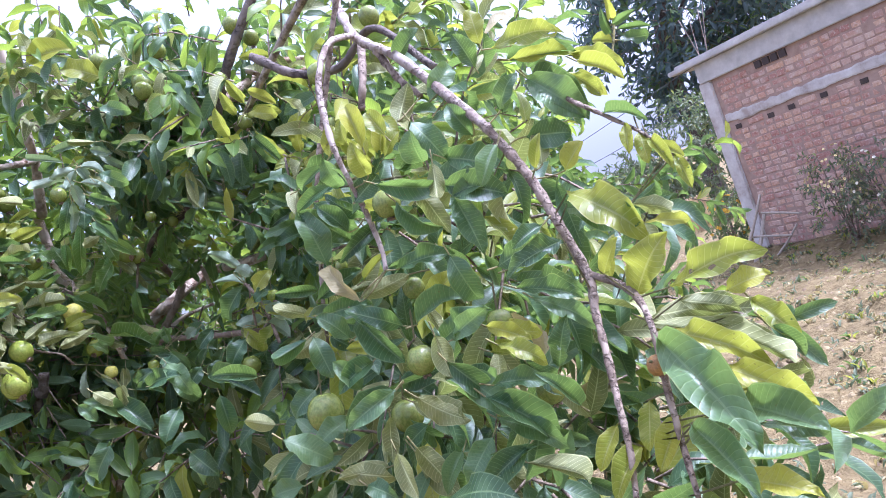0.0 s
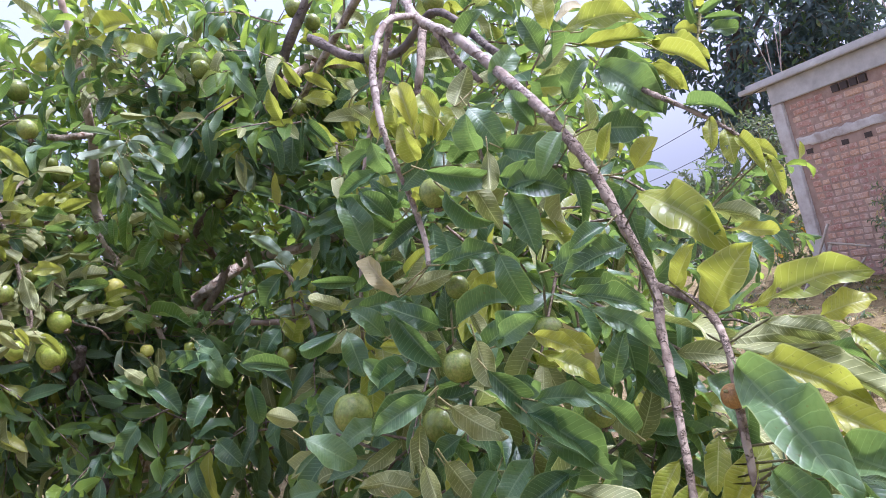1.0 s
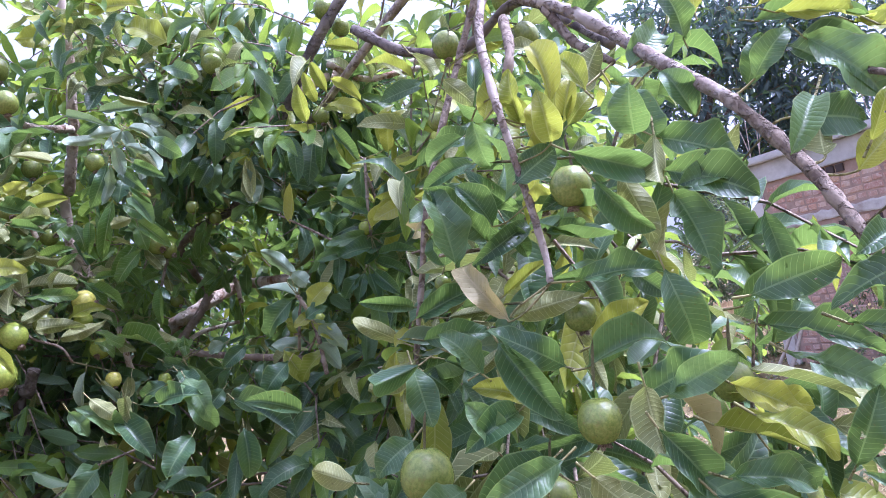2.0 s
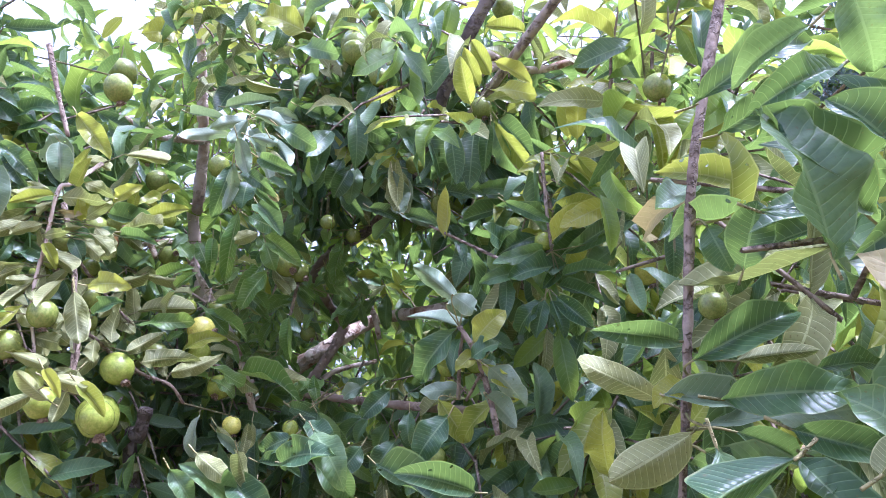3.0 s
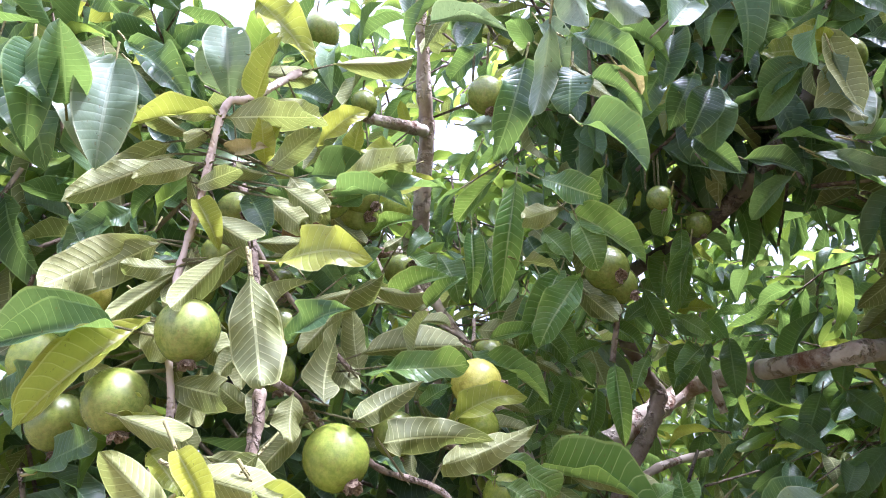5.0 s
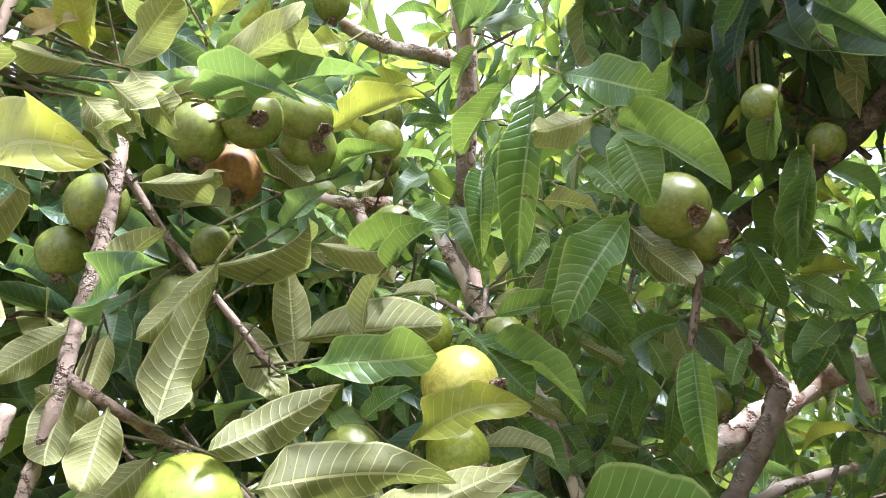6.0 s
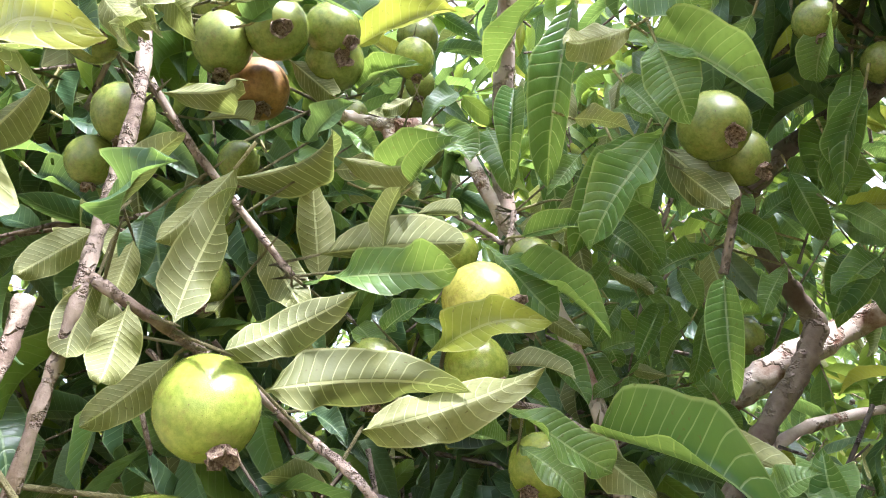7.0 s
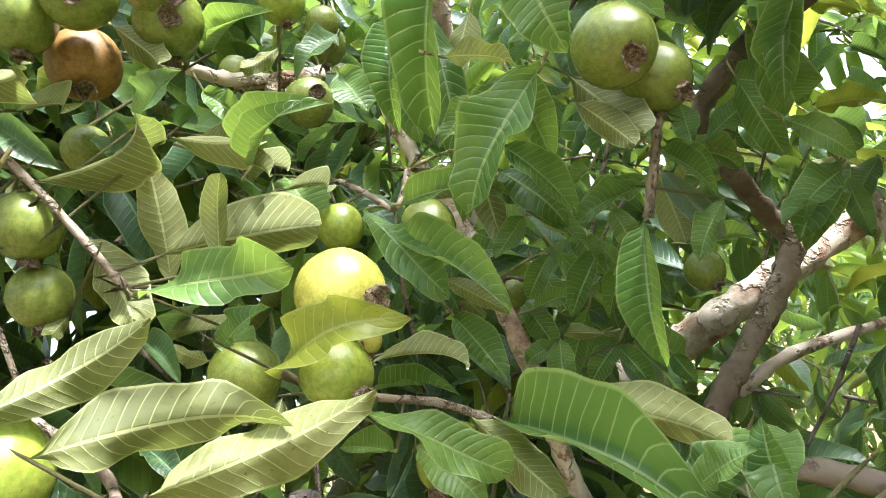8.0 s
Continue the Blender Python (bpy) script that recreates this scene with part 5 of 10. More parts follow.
leaf(guava, (-0.992, 1.841, 1.707), (-0.914, 1.846, 1.726), (-0.01, -0.95, 0.31), 0.030, "yellow", 0.8)
leaf(guava, (-1.003, 1.818, 1.728), (-0.970, 1.822, 1.741), (0.04, -0.99, 0.17), 0.016, "lit_top", 0.4)
leaf(guava, (-0.852, 2.020, 1.757), (-0.860, 2.007, 1.671), (0.20, -0.97, 0.14), 0.031, "lit_top", 0.3)
leaf(guava, (-0.850, 1.935, 1.840), (-0.907, 1.913, 1.774), (0.23, -0.96, 0.13), 0.038, "lit_top", 0.5)
leaf(guava, (-0.836, 1.910, 1.892), (-0.827, 1.915, 1.836), (0.27, -0.96, -0.03), 0.036, "lit_top", 0.5)
leaf(guava, (-0.852, 1.927, 1.918), (-0.888, 1.885, 1.900), (-0.77, 0.63, 0.08), 0.029, "pale", 0.5)
leaf(guava, (-0.864, 1.907, 1.948), (-0.808, 1.922, 1.909), (0.27, -0.96, 0.01), 0.036, "lit_top", 0.7)
leaf(guava, (-0.847, 1.933, 1.912), (-0.784, 1.943, 1.836), (0.24, -0.97, 0.08), 0.038, "lit_top", 0.9)
leaf(guava, (-0.910, 1.933, 1.873), (-0.876, 1.961, 1.861), (-0.04, 0.45, 0.89), 0.018, "pale", 0.3)
leaf(guava, (-0.859, 1.984, 1.832), (-0.832, 1.992, 1.795), (-0.11, 0.99, 0.13), 0.020, "pale", 0.4)
leaf(guava, (-0.990, 1.977, 1.823), (-0.933, 1.973, 1.802), (0.22, 0.88, 0.42), 0.026, "pale", 0.6)
leaf(guava, (-0.916, 1.940, 1.985), (-0.982, 1.955, 1.950), (-0.07, -0.96, -0.29), 0.026, "lit_top", 0.4)
leaf(guava, (-0.900, 1.954, 1.976), (-0.950, 1.956, 1.839), (0.32, -0.94, -0.13), 0.035, "lit_top", 0.9)
leaf(guava, (-0.970, 1.969, 1.937), (-0.976, 1.952, 1.862), (0.47, -0.87, 0.16), 0.031, "lit_top", 0.5)
leaf(guava, (-0.933, 1.995, 1.872), (-0.960, 1.978, 1.838), (0.36, -0.92, 0.16), 0.018, "lit_top", 0.5)
leaf(guava, (-1.031, 1.980, 2.055), (-1.069, 1.928, 2.039), (0.80, -0.60, 0.05), 0.023, "yellow", 0.5, True)
leaf(guava, (-1.101, 2.003, 2.023), (-1.113, 1.962, 2.049), (0.87, -0.42, -0.27), 0.018, "yellow", 0.5, True)
leaf(guava, (-0.924, 1.905, 2.003), (-0.950, 1.900, 1.974), (0.36, -0.92, -0.17), 0.016, "lit_top", 0.5)
leaf(guava, (-0.802, 1.996, 1.978), (-0.826, 2.051, 1.966), (-0.77, -0.43, -0.47), 0.024, "lit_top", 0.5)
leaf(guava, (-0.791, 2.018, 1.943), (-0.827, 2.047, 1.913), (-0.40, -0.85, -0.34), 0.022, "lit_top", 0.5)
leaf(guava, (-0.743, 2.051, 1.939), (-0.771, 2.088, 1.903), (-0.45, -0.77, -0.45), 0.029, "lit_top", 0.5)
leaf(guava, (-0.739, 2.077, 1.883), (-0.773, 2.106, 1.829), (-0.31, -0.91, -0.28), 0.028, "lit_top", 0.5)
leaf(guava, (-0.774, 2.087, 1.858), (-0.773, 2.147, 1.820), (0.31, -0.51, -0.80), 0.039, "lit_top", 0.5)
leaf(guava, (-0.785, 2.141, 1.817), (-0.748, 2.138, 1.778), (0.15, -0.96, 0.23), 0.022, "lit_top", 0.5, True)
leaf(guava, (-0.823, 2.093, 1.767), (-0.844, 2.072, 1.731), (0.18, -0.90, 0.41), 0.019, "lit_top", 0.5)
leaf(guava, (-0.764, 2.174, 1.774), (-0.799, 2.121, 1.739), (0.33, -0.66, 0.67), 0.029, "lit_top", 0.5, True)
leaf(guava, (-1.207, 1.710, 1.937), (-1.226, 1.690, 1.894), (0.85, -0.51, -0.14), 0.020, "top", 0.4, True)
leaf(guava, (-1.223, 1.730, 1.923), (-1.170, 1.752, 1.893), (0.55, -0.72, 0.43), 0.023, "top", 0.6, True)
leaf(guava, (-1.125, 1.737, 1.819), (-1.127, 1.729, 1.776), (0.85, -0.53, 0.07), 0.024, "top", 0.5)
leaf(guava, (-1.116, 1.770, 1.847), (-1.129, 1.755, 1.801), (0.77, -0.63, -0.01), 0.022, "top", 0.5)
leaf(guava, (-1.234, 1.716, 1.879), (-1.185, 1.740, 1.840), (0.65, -0.59, 0.47), 0.027, "top", 0.5, True)
leaf(guava, (-1.117, 1.725, 1.800), (-1.121, 1.714, 1.760), (-0.91, 0.40, -0.01), 0.021, "pale", 0.6)
leaf(guava, (-1.063, 1.719, 1.720), (-1.086, 1.680, 1.684), (-0.83, 0.56, -0.06), 0.024, "pale", 0.5)
leaf(guava, (-1.119, 1.723, 1.741), (-1.122, 1.686, 1.764), (-0.91, 0.27, 0.32), 0.022, "pale", 0.4)
leaf(guava, (-1.033, 1.656, 1.916), (-1.036, 1.619, 1.909), (-0.96, 0.04, 0.26), 0.017, "pale", 0.5)
leaf(guava, (-1.070, 1.655, 1.921), (-1.027, 1.665, 1.904), (0.34, -0.87, 0.34), 0.024, "top", 0.5)
leaf(guava, (-1.125, 1.779, 1.902), (-1.075, 1.792, 1.888), (-0.02, 0.77, 0.64), 0.019, "pale", 0.6)
leaf(guava, (-1.075, 1.819, 1.947), (-1.041, 1.833, 1.904), (-0.33, 0.94, 0.06), 0.023, "pale", 0.7)
leaf(guava, (-1.122, 1.836, 1.892), (-1.087, 1.826, 1.851), (0.50, -0.63, 0.59), 0.027, "top", 0.4)
leaf(guava, (-1.041, 1.857, 1.848), (-1.001, 1.867, 1.826), (0.09, 0.83, 0.54), 0.019, "pale", 0.5)
leaf(guava, (-1.031, 1.898, 1.828), (-0.989, 1.904, 1.818), (-0.00, 0.85, 0.53), 0.017, "pale", 0.5)
leaf(guava, (-1.093, 1.893, 1.923), (-1.063, 1.903, 1.885), (0.58, -0.78, 0.25), 0.020, "lit_top", 0.5, True)
leaf(guava, (-1.025, 1.970, 1.955), (-1.035, 1.931, 1.924), (0.73, -0.54, 0.43), 0.023, "top", 0.5, True)
leaf(guava, (-1.038, 1.923, 1.940), (-1.054, 1.897, 1.922), (-0.83, 0.56, -0.06), 0.014, "pale", 0.5)
leaf(guava, (-0.952, 1.969, 1.657), (-0.827, 1.950, 1.605), (0.18, -0.70, 0.69), 0.052, "lit_top", 0.4)
leaf(guava, (-0.939, 2.017, 1.661), (-0.838, 2.043, 1.616), (-0.21, 0.98, 0.08), 0.036, "pale", 0.8)
leaf(guava, (-0.826, 2.049, 1.627), (-0.811, 2.004, 1.591), (0.18, -0.58, 0.79), 0.037, "lit_top", 0.5)
leaf(guava, (-0.855, 2.007, 1.602), (-0.818, 2.005, 1.620), (-0.24, -0.87, 0.42), 0.024, "lit_top", 0.5)
leaf(guava, (-0.962, 1.866, 1.681), (-0.925, 1.926, 1.630), (0.91, -0.32, 0.27), 0.026, "lit_top", 0.5)
leaf(guava, (-0.976, 1.899, 1.654), (-0.983, 1.866, 1.665), (0.90, -0.05, 0.44), 0.018, "lit_top", 0.5)
leaf(guava, (-0.981, 1.921, 1.654), (-0.939, 1.923, 1.619), (0.52, -0.62, 0.58), 0.027, "lit_top", 0.5)
leaf(guava, (-0.953, 1.941, 1.665), (-0.896, 1.933, 1.614), (-0.29, 0.84, -0.46), 0.027, "pale", 0.5)
leaf(guava, (-1.001, 1.935, 1.807), (-0.950, 1.941, 1.732), (0.61, -0.70, 0.36), 0.027, "lit_top", 0.6)
leaf(guava, (-0.983, 1.942, 1.783), (-0.918, 1.956, 1.719), (0.55, -0.73, 0.40), 0.028, "lit_top", 0.8)
leaf(guava, (-0.994, 1.912, 1.707), (-0.937, 1.933, 1.695), (-0.16, 0.79, 0.60), 0.015, "pale", 0.9)
leaf(guava, (-1.051, 1.885, 1.856), (-0.981, 1.885, 1.869), (-0.01, -1.00, 0.08), 0.032, "lit_top", 0.6)
leaf(guava, (-1.084, 1.868, 1.873), (-1.027, 1.878, 1.853), (0.07, 0.79, 0.61), 0.021, "pale", 0.8)
leaf(guava, (-1.081, 1.898, 1.864), (-1.038, 1.911, 1.845), (0.00, 0.83, 0.56), 0.015, "pale", 0.8)
leaf(guava, (-0.883, 2.000, 1.871), (-0.937, 1.952, 1.782), (0.47, -0.87, 0.18), 0.035, "lit_top", 0.8)
leaf(guava, (-0.910, 2.004, 1.877), (-0.894, 2.005, 1.814), (0.50, -0.86, 0.11), 0.036, "lit_top", 0.5)
leaf(guava, (-0.877, 2.019, 1.866), (-0.833, 2.016, 1.803), (-0.10, 0.99, -0.11), 0.038, "pale", 0.6)
leaf(guava, (-0.943, 2.016, 1.822), (-0.902, 2.020, 1.775), (0.46, -0.82, 0.33), 0.031, "lit_top", 0.5)
leaf(guava, (-0.960, 2.030, 1.816), (-0.901, 2.038, 1.757), (0.46, -0.82, 0.35), 0.025, "lit_top", 0.6)
leaf(guava, (-0.854, 2.088, 1.812), (-0.823, 2.082, 1.774), (0.27, -0.89, 0.36), 0.020, "lit_top", 0.6)
leaf(guava, (-0.877, 2.100, 1.794), (-0.915, 2.049, 1.776), (0.62, -0.63, 0.47), 0.023, "lit_top", 0.5, True)
leaf(guava, (-0.892, 2.063, 1.905), (-0.909, 2.023, 1.911), (0.93, -0.37, 0.07), 0.022, "lit_top", 0.4, True)
leaf(guava, (-0.899, 2.025, 1.933), (-0.872, 2.019, 1.884), (0.35, -0.89, 0.30), 0.031, "lit_top", 0.5)
leaf(guava, (-0.981, 2.031, 1.968), (-0.983, 2.035, 1.825), (0.57, -0.82, -0.04), 0.029, "lit_top", 0.8, True)
leaf(guava, (-0.956, 2.050, 1.966), (-0.973, 2.024, 1.911), (-0.38, 0.88, -0.30), 0.029, "pale", 0.4, True)
leaf(guava, (-1.051, 2.055, 1.958), (-1.024, 2.041, 1.888), (0.56, -0.75, 0.36), 0.039, "lit_top", 0.5, True)
leaf(guava, (-1.073, 2.013, 1.954), (-1.044, 2.007, 1.910), (0.52, -0.73, 0.44), 0.042, "lit_top", 0.2, True)
leaf(guava, (-1.071, 1.934, 1.855), (-1.030, 1.928, 1.796), (0.60, -0.64, 0.48), 0.036, "lit_top", 0.5)
leaf(guava, (-0.829, 2.221, 1.883), (-0.787, 2.209, 1.852), (0.04, -0.92, 0.40), 0.027, "lit_top", 0.5, True)
leaf(guava, (-0.777, 2.250, 1.932), (-0.800, 2.199, 1.851), (0.23, -0.85, 0.47), 0.045, "lit_top", 0.5, True)
leaf(guava, (-0.796, 2.354, 1.866), (-0.738, 2.351, 1.852), (0.03, -0.94, 0.34), 0.027, "yellow", 0.5, True)
leaf(guava, (-0.808, 2.347, 1.853), (-0.765, 2.339, 1.812), (0.14, -0.93, 0.34), 0.027, "top", 0.5, True)
leaf(guava, (-0.758, 2.396, 1.924), (-0.731, 2.374, 1.888), (-0.07, -0.87, 0.49), 0.025, "top", 0.4, True)
leaf(guava, (-0.783, 2.302, 1.799), (-0.817, 2.237, 1.741), (0.30, -0.71, 0.63), 0.047, "lit_top", 0.5, True)
leaf(guava, (-0.923, 2.088, 1.687), (-0.902, 2.087, 1.651), (0.50, -0.81, 0.32), 0.019, "lit_top", 0.5, True)
leaf(guava, (-0.953, 2.062, 1.700), (-0.950, 2.047, 1.660), (0.46, -0.82, 0.34), 0.021, "lit_top", 0.4)
leaf(guava, (-0.931, 2.116, 1.762), (-0.952, 2.085, 1.715), (0.40, -0.84, 0.37), 0.024, "lit_top", 0.5, True)
leaf(guava, (-0.994, 1.997, 1.730), (-0.960, 1.996, 1.680), (0.57, -0.71, 0.41), 0.027, "lit_top", 0.5)
leaf(guava, (-1.020, 1.934, 1.691), (-0.968, 1.950, 1.684), (0.32, -0.78, 0.55), 0.016, "lit_top", 0.6)
leaf(guava, (-1.048, 1.884, 1.699), (-1.039, 1.859, 1.669), (-0.81, 0.31, -0.49), 0.020, "pale", 0.6)
leaf(guava, (-1.094, 1.867, 1.730), (-1.094, 1.838, 1.744), (-0.99, -0.07, -0.16), 0.013, "pale", 0.5)
leaf(guava, (-1.063, 1.862, 1.746), (-1.043, 1.857, 1.725), (0.56, -0.49, 0.67), 0.026, "lit_top", 0.5)
leaf(guava, (-1.085, 1.819, 1.747), (-1.056, 1.821, 1.722), (0.60, -0.48, 0.64), 0.019, "top", 0.5)
leaf(guava, (-1.042, 1.789, 1.687), (-1.012, 1.791, 1.667), (0.51, -0.45, 0.73), 0.014, "top", 0.5)
leaf(guava, (-1.124, 1.796, 1.771), (-1.116, 1.779, 1.757), (-0.94, -0.15, -0.32), 0.012, "pale", 0.5)
leaf(guava, (-0.779, 2.368, 1.975), (-0.720, 2.373, 1.928), (0.20, -0.97, 0.14), 0.030, "yellow", 0.5, True)
leaf(guava, (-0.866, 2.194, 1.873), (-0.861, 2.182, 1.829), (0.29, -0.92, 0.28), 0.023, "lit_top", 0.4, True)
leaf(guava, (-0.854, 2.282, 1.867), (-0.823, 2.263, 1.830), (0.07, -0.86, 0.51), 0.021, "top", 0.4, True)
leaf(guava, (-0.924, 2.128, 1.737), (-0.921, 2.098, 1.764), (0.80, -0.36, -0.49), 0.016, "lit_top", 0.4, True)
leaf(guava, (-1.076, 1.687, 1.896), (-1.000, 1.692, 1.911), (0.13, -0.95, -0.27), 0.033, "top", 0.6)
leaf(guava, (-1.095, 1.617, 1.953), (-1.151, 1.560, 1.899), (-0.79, 0.58, 0.21), 0.029, "pale", 0.7)
leaf(guava, (-1.084, 1.628, 1.960), (-1.103, 1.586, 1.975), (-0.74, 0.51, 0.43), 0.018, "pale", 0.7)
leaf(guava, (-1.066, 1.639, 1.973), (-1.086, 1.606, 1.991), (-0.67, 0.62, 0.42), 0.015, "pale", 0.7)
leaf(guava, (-1.090, 1.615, 1.939), (-1.111, 1.588, 1.914), (-0.86, 0.42, 0.27), 0.021, "pale", 0.4)
leaf(guava, (-1.096, 1.604, 1.862), (-1.141, 1.537, 1.820), (-0.85, 0.28, 0.45), 0.035, "pale", 0.8)
leaf(guava, (-1.093, 1.559, 1.784), (-1.126, 1.494, 1.773), (0.83, -0.47, 0.30), 0.027, "top", 0.6)
leaf(guava, (-1.092, 1.585, 1.793), (-1.130, 1.511, 1.726), (0.71, -0.63, 0.30), 0.028, "yellow", 0.5)
leaf(guava, (-1.081, 1.603, 1.832), (-1.111, 1.560, 1.791), (-0.87, 0.48, 0.13), 0.023, "pale", 0.5)
leaf(guava, (-0.992, 1.568, 1.798), (-0.984, 1.560, 1.717), (-0.59, 0.80, -0.14), 0.035, "pale", 0.5)
leaf(guava, (-0.982, 1.584, 1.804), (-0.918, 1.583, 1.795), (0.03, -0.95, 0.31), 0.034, "yellow", 0.5)
leaf(guava, (-1.073, 1.616, 1.855), (-1.085, 1.594, 1.800), (-0.80, 0.60, -0.06), 0.025, "pale", 0.4)
leaf(guava, (-1.070, 1.612, 1.891), (-1.054, 1.616, 1.849), (0.63, -0.76, 0.18), 0.023, "yellow", 0.4)
leaf(guava, (-1.051, 1.653, 1.902), (-1.032, 1.648, 1.862), (0.50, -0.79, 0.34), 0.027, "top", 0.4)
leaf(guava, (-1.036, 1.659, 1.927), (-1.019, 1.635, 1.955), (0.40, -0.57, -0.72), 0.020, "yellow", 0.4)
leaf(guava, (-1.061, 1.642, 1.946), (-1.023, 1.643, 1.932), (-0.11, -0.93, -0.34), 0.014, "dry", 0.5)
leaf(guava, (-1.025, 1.676, 1.919), (-0.993, 1.678, 1.870), (-0.19, 0.98, -0.07), 0.025, "pale", 0.5)
leaf(guava, (-1.038, 1.659, 1.902), (-1.005, 1.667, 1.863), (-0.21, 0.98, 0.04), 0.016, "pale", 0.6)
leaf(guava, (-1.015, 1.720, 1.914), (-0.927, 1.722, 1.919), (-0.04, 0.98, 0.17), 0.019, "pale", 0.8)
leaf(guava, (-1.021, 1.738, 1.911), (-0.915, 1.744, 1.900), (0.07, -0.98, 0.18), 0.027, "top", 0.6)
leaf(guava, (-1.036, 1.671, 1.995), (-0.986, 1.676, 1.957), (0.16, 0.93, 0.34), 0.022, "pale", 0.8)
leaf(guava, (-0.997, 1.730, 2.051), (-0.915, 1.734, 2.024), (0.05, 0.96, 0.27), 0.026, "pale", 0.8)
leaf(guava, (-1.052, 1.671, 2.004), (-1.003, 1.647, 2.039), (0.02, -0.81, -0.59), 0.021, "yellow", 0.6)
leaf(guava, (-1.046, 1.685, 2.121), (-1.001, 1.696, 2.037), (0.43, -0.89, 0.11), 0.038, "yellow", 0.5, True)
leaf(guava, (-1.093, 1.698, 2.042), (-1.076, 1.650, 2.083), (0.59, -0.38, -0.71), 0.055, "silver", 0.3, True)
leaf(guava, (-1.141, 1.554, 1.974), (-1.101, 1.515, 2.013), (0.51, -0.29, -0.81), 0.041, "top", 0.5)
leaf(guava, (-1.117, 1.581, 2.024), (-1.128, 1.569, 1.923), (0.74, -0.68, 0.00), 0.051, "silver", 0.5)
leaf(guava, (-1.148, 1.531, 2.024), (-1.148, 1.526, 1.939), (0.80, -0.60, 0.04), 0.047, "top", 0.4, True)
leaf(guava, (-1.182, 1.519, 2.024), (-1.125, 1.526, 1.962), (0.54, -0.73, 0.41), 0.042, "top", 0.4, True)
leaf(guava, (-1.162, 1.640, 2.075), (-1.103, 1.646, 2.019), (0.40, -0.86, 0.33), 0.033, "yellow", 0.5, True)
leaf(guava, (-1.013, 1.722, 1.813), (-1.046, 1.696, 1.773), (-0.68, 0.73, 0.09), 0.023, "pale", 0.7)
leaf(guava, (-1.085, 1.548, 1.723), (-1.028, 1.553, 1.693), (-0.17, 0.97, -0.18), 0.027, "pale", -0.6)
leaf(guava, (-1.067, 1.555, 1.698), (-1.043, 1.556, 1.669), (0.59, -0.66, 0.46), 0.019, "yellow", 0.4)
leaf(guava, (-1.058, 1.578, 1.698), (-1.032, 1.571, 1.666), (-0.37, 0.81, -0.45), 0.021, "pale", 0.4)
leaf(guava, (-1.061, 1.597, 1.694), (-1.013, 1.599, 1.662), (-0.11, 0.99, -0.12), 0.028, "pale", 0.5)
leaf(guava, (-1.069, 1.608, 1.757), (-1.067, 1.588, 1.711), (-0.72, 0.63, -0.30), 0.025, "pale", 0.5)
leaf(guava, (-1.238, 1.644, 1.943), (-1.193, 1.647, 1.881), (0.61, -0.69, 0.40), 0.031, "top", 0.5, True)
leaf(guava, (-1.185, 1.665, 1.938), (-1.233, 1.623, 1.902), (0.63, -0.77, 0.07), 0.026, "top", 0.5, True)
leaf(guava, (-1.220, 1.569, 1.759), (-1.158, 1.569, 1.770), (-0.05, -0.95, 0.31), 0.032, "top", 0.5)
leaf(guava, (-1.197, 1.579, 1.707), (-1.126, 1.574, 1.716), (-0.14, -0.88, 0.46), 0.029, "top", 0.5)
leaf(guava, (-1.048, 1.637, 1.849), (-1.083, 1.618, 1.814), (-0.66, 0.70, 0.29), 0.021, "pale", 0.5)
leaf(guava, (-1.027, 1.731, 1.972), (-0.972, 1.725, 1.990), (-0.05, -0.99, -0.15), 0.026, "yellow", 0.4)
leaf(guava, (-1.011, 1.762, 1.955), (-0.981, 1.741, 1.990), (0.05, -0.83, -0.56), 0.020, "yellow", 0.4)
leaf(guava, (-0.989, 1.829, 2.001), (-1.019, 1.790, 1.975), (0.67, -0.68, 0.28), 0.022, "yellow", 0.4)
leaf(guava, (-1.091, 1.628, 1.930), (-1.080, 1.631, 1.882), (-0.55, 0.83, -0.06), 0.020, "pale", 0.5)
leaf(guava, (-1.065, 1.688, 2.047), (-0.998, 1.696, 2.016), (0.08, 0.91, 0.41), 0.022, "pale", 0.6)
leaf(guava, (-1.117, 1.636, 1.932), (-1.143, 1.618, 1.904), (0.58, -0.82, -0.02), 0.019, "top", 0.4)
leaf(guava, (-1.050, 1.687, 1.939), (-0.996, 1.682, 1.956), (-0.12, 0.75, 0.65), 0.025, "pale", 0.5)
leaf(guava, (-0.313, 1.789, 1.700), (-0.244, 1.769, 1.654), (-0.04, -0.94, 0.34), 0.026, "top", 0.7)
leaf(guava, (-0.304, 1.788, 1.712), (-0.218, 1.764, 1.700), (-0.20, -0.90, 0.40), 0.022, "top", 0.8)
leaf(guava, (-0.697, 1.738, 2.102), (-0.748, 1.689, 2.113), (-0.63, 0.73, 0.25), 0.021, "pale", 0.7)
leaf(guava, (-0.380, 1.853, 2.077), (-0.391, 1.804, 2.130), (0.07, -0.74, -0.67), 0.029, "yellow", 0.4, True)
leaf(guava, (0.155, 0.815, 1.597), (0.202, 0.739, 1.537), (-0.30, -0.70, 0.65), 0.045, "yellow", 0.6)
leaf(guava, (0.206, 0.770, 1.562), (0.238, 0.739, 1.543), (0.74, 0.63, 0.24), 0.017, "pale", 0.5)
leaf(guava, (0.163, 0.791, 1.492), (0.177, 0.777, 1.536), (-0.52, -0.85, -0.11), 0.022, "yellow", 0.3)
leaf(guava, (0.176, 0.753, 1.471), (0.212, 0.716, 1.527), (-0.76, -0.64, 0.07), 0.042, "yellow", 0.4)
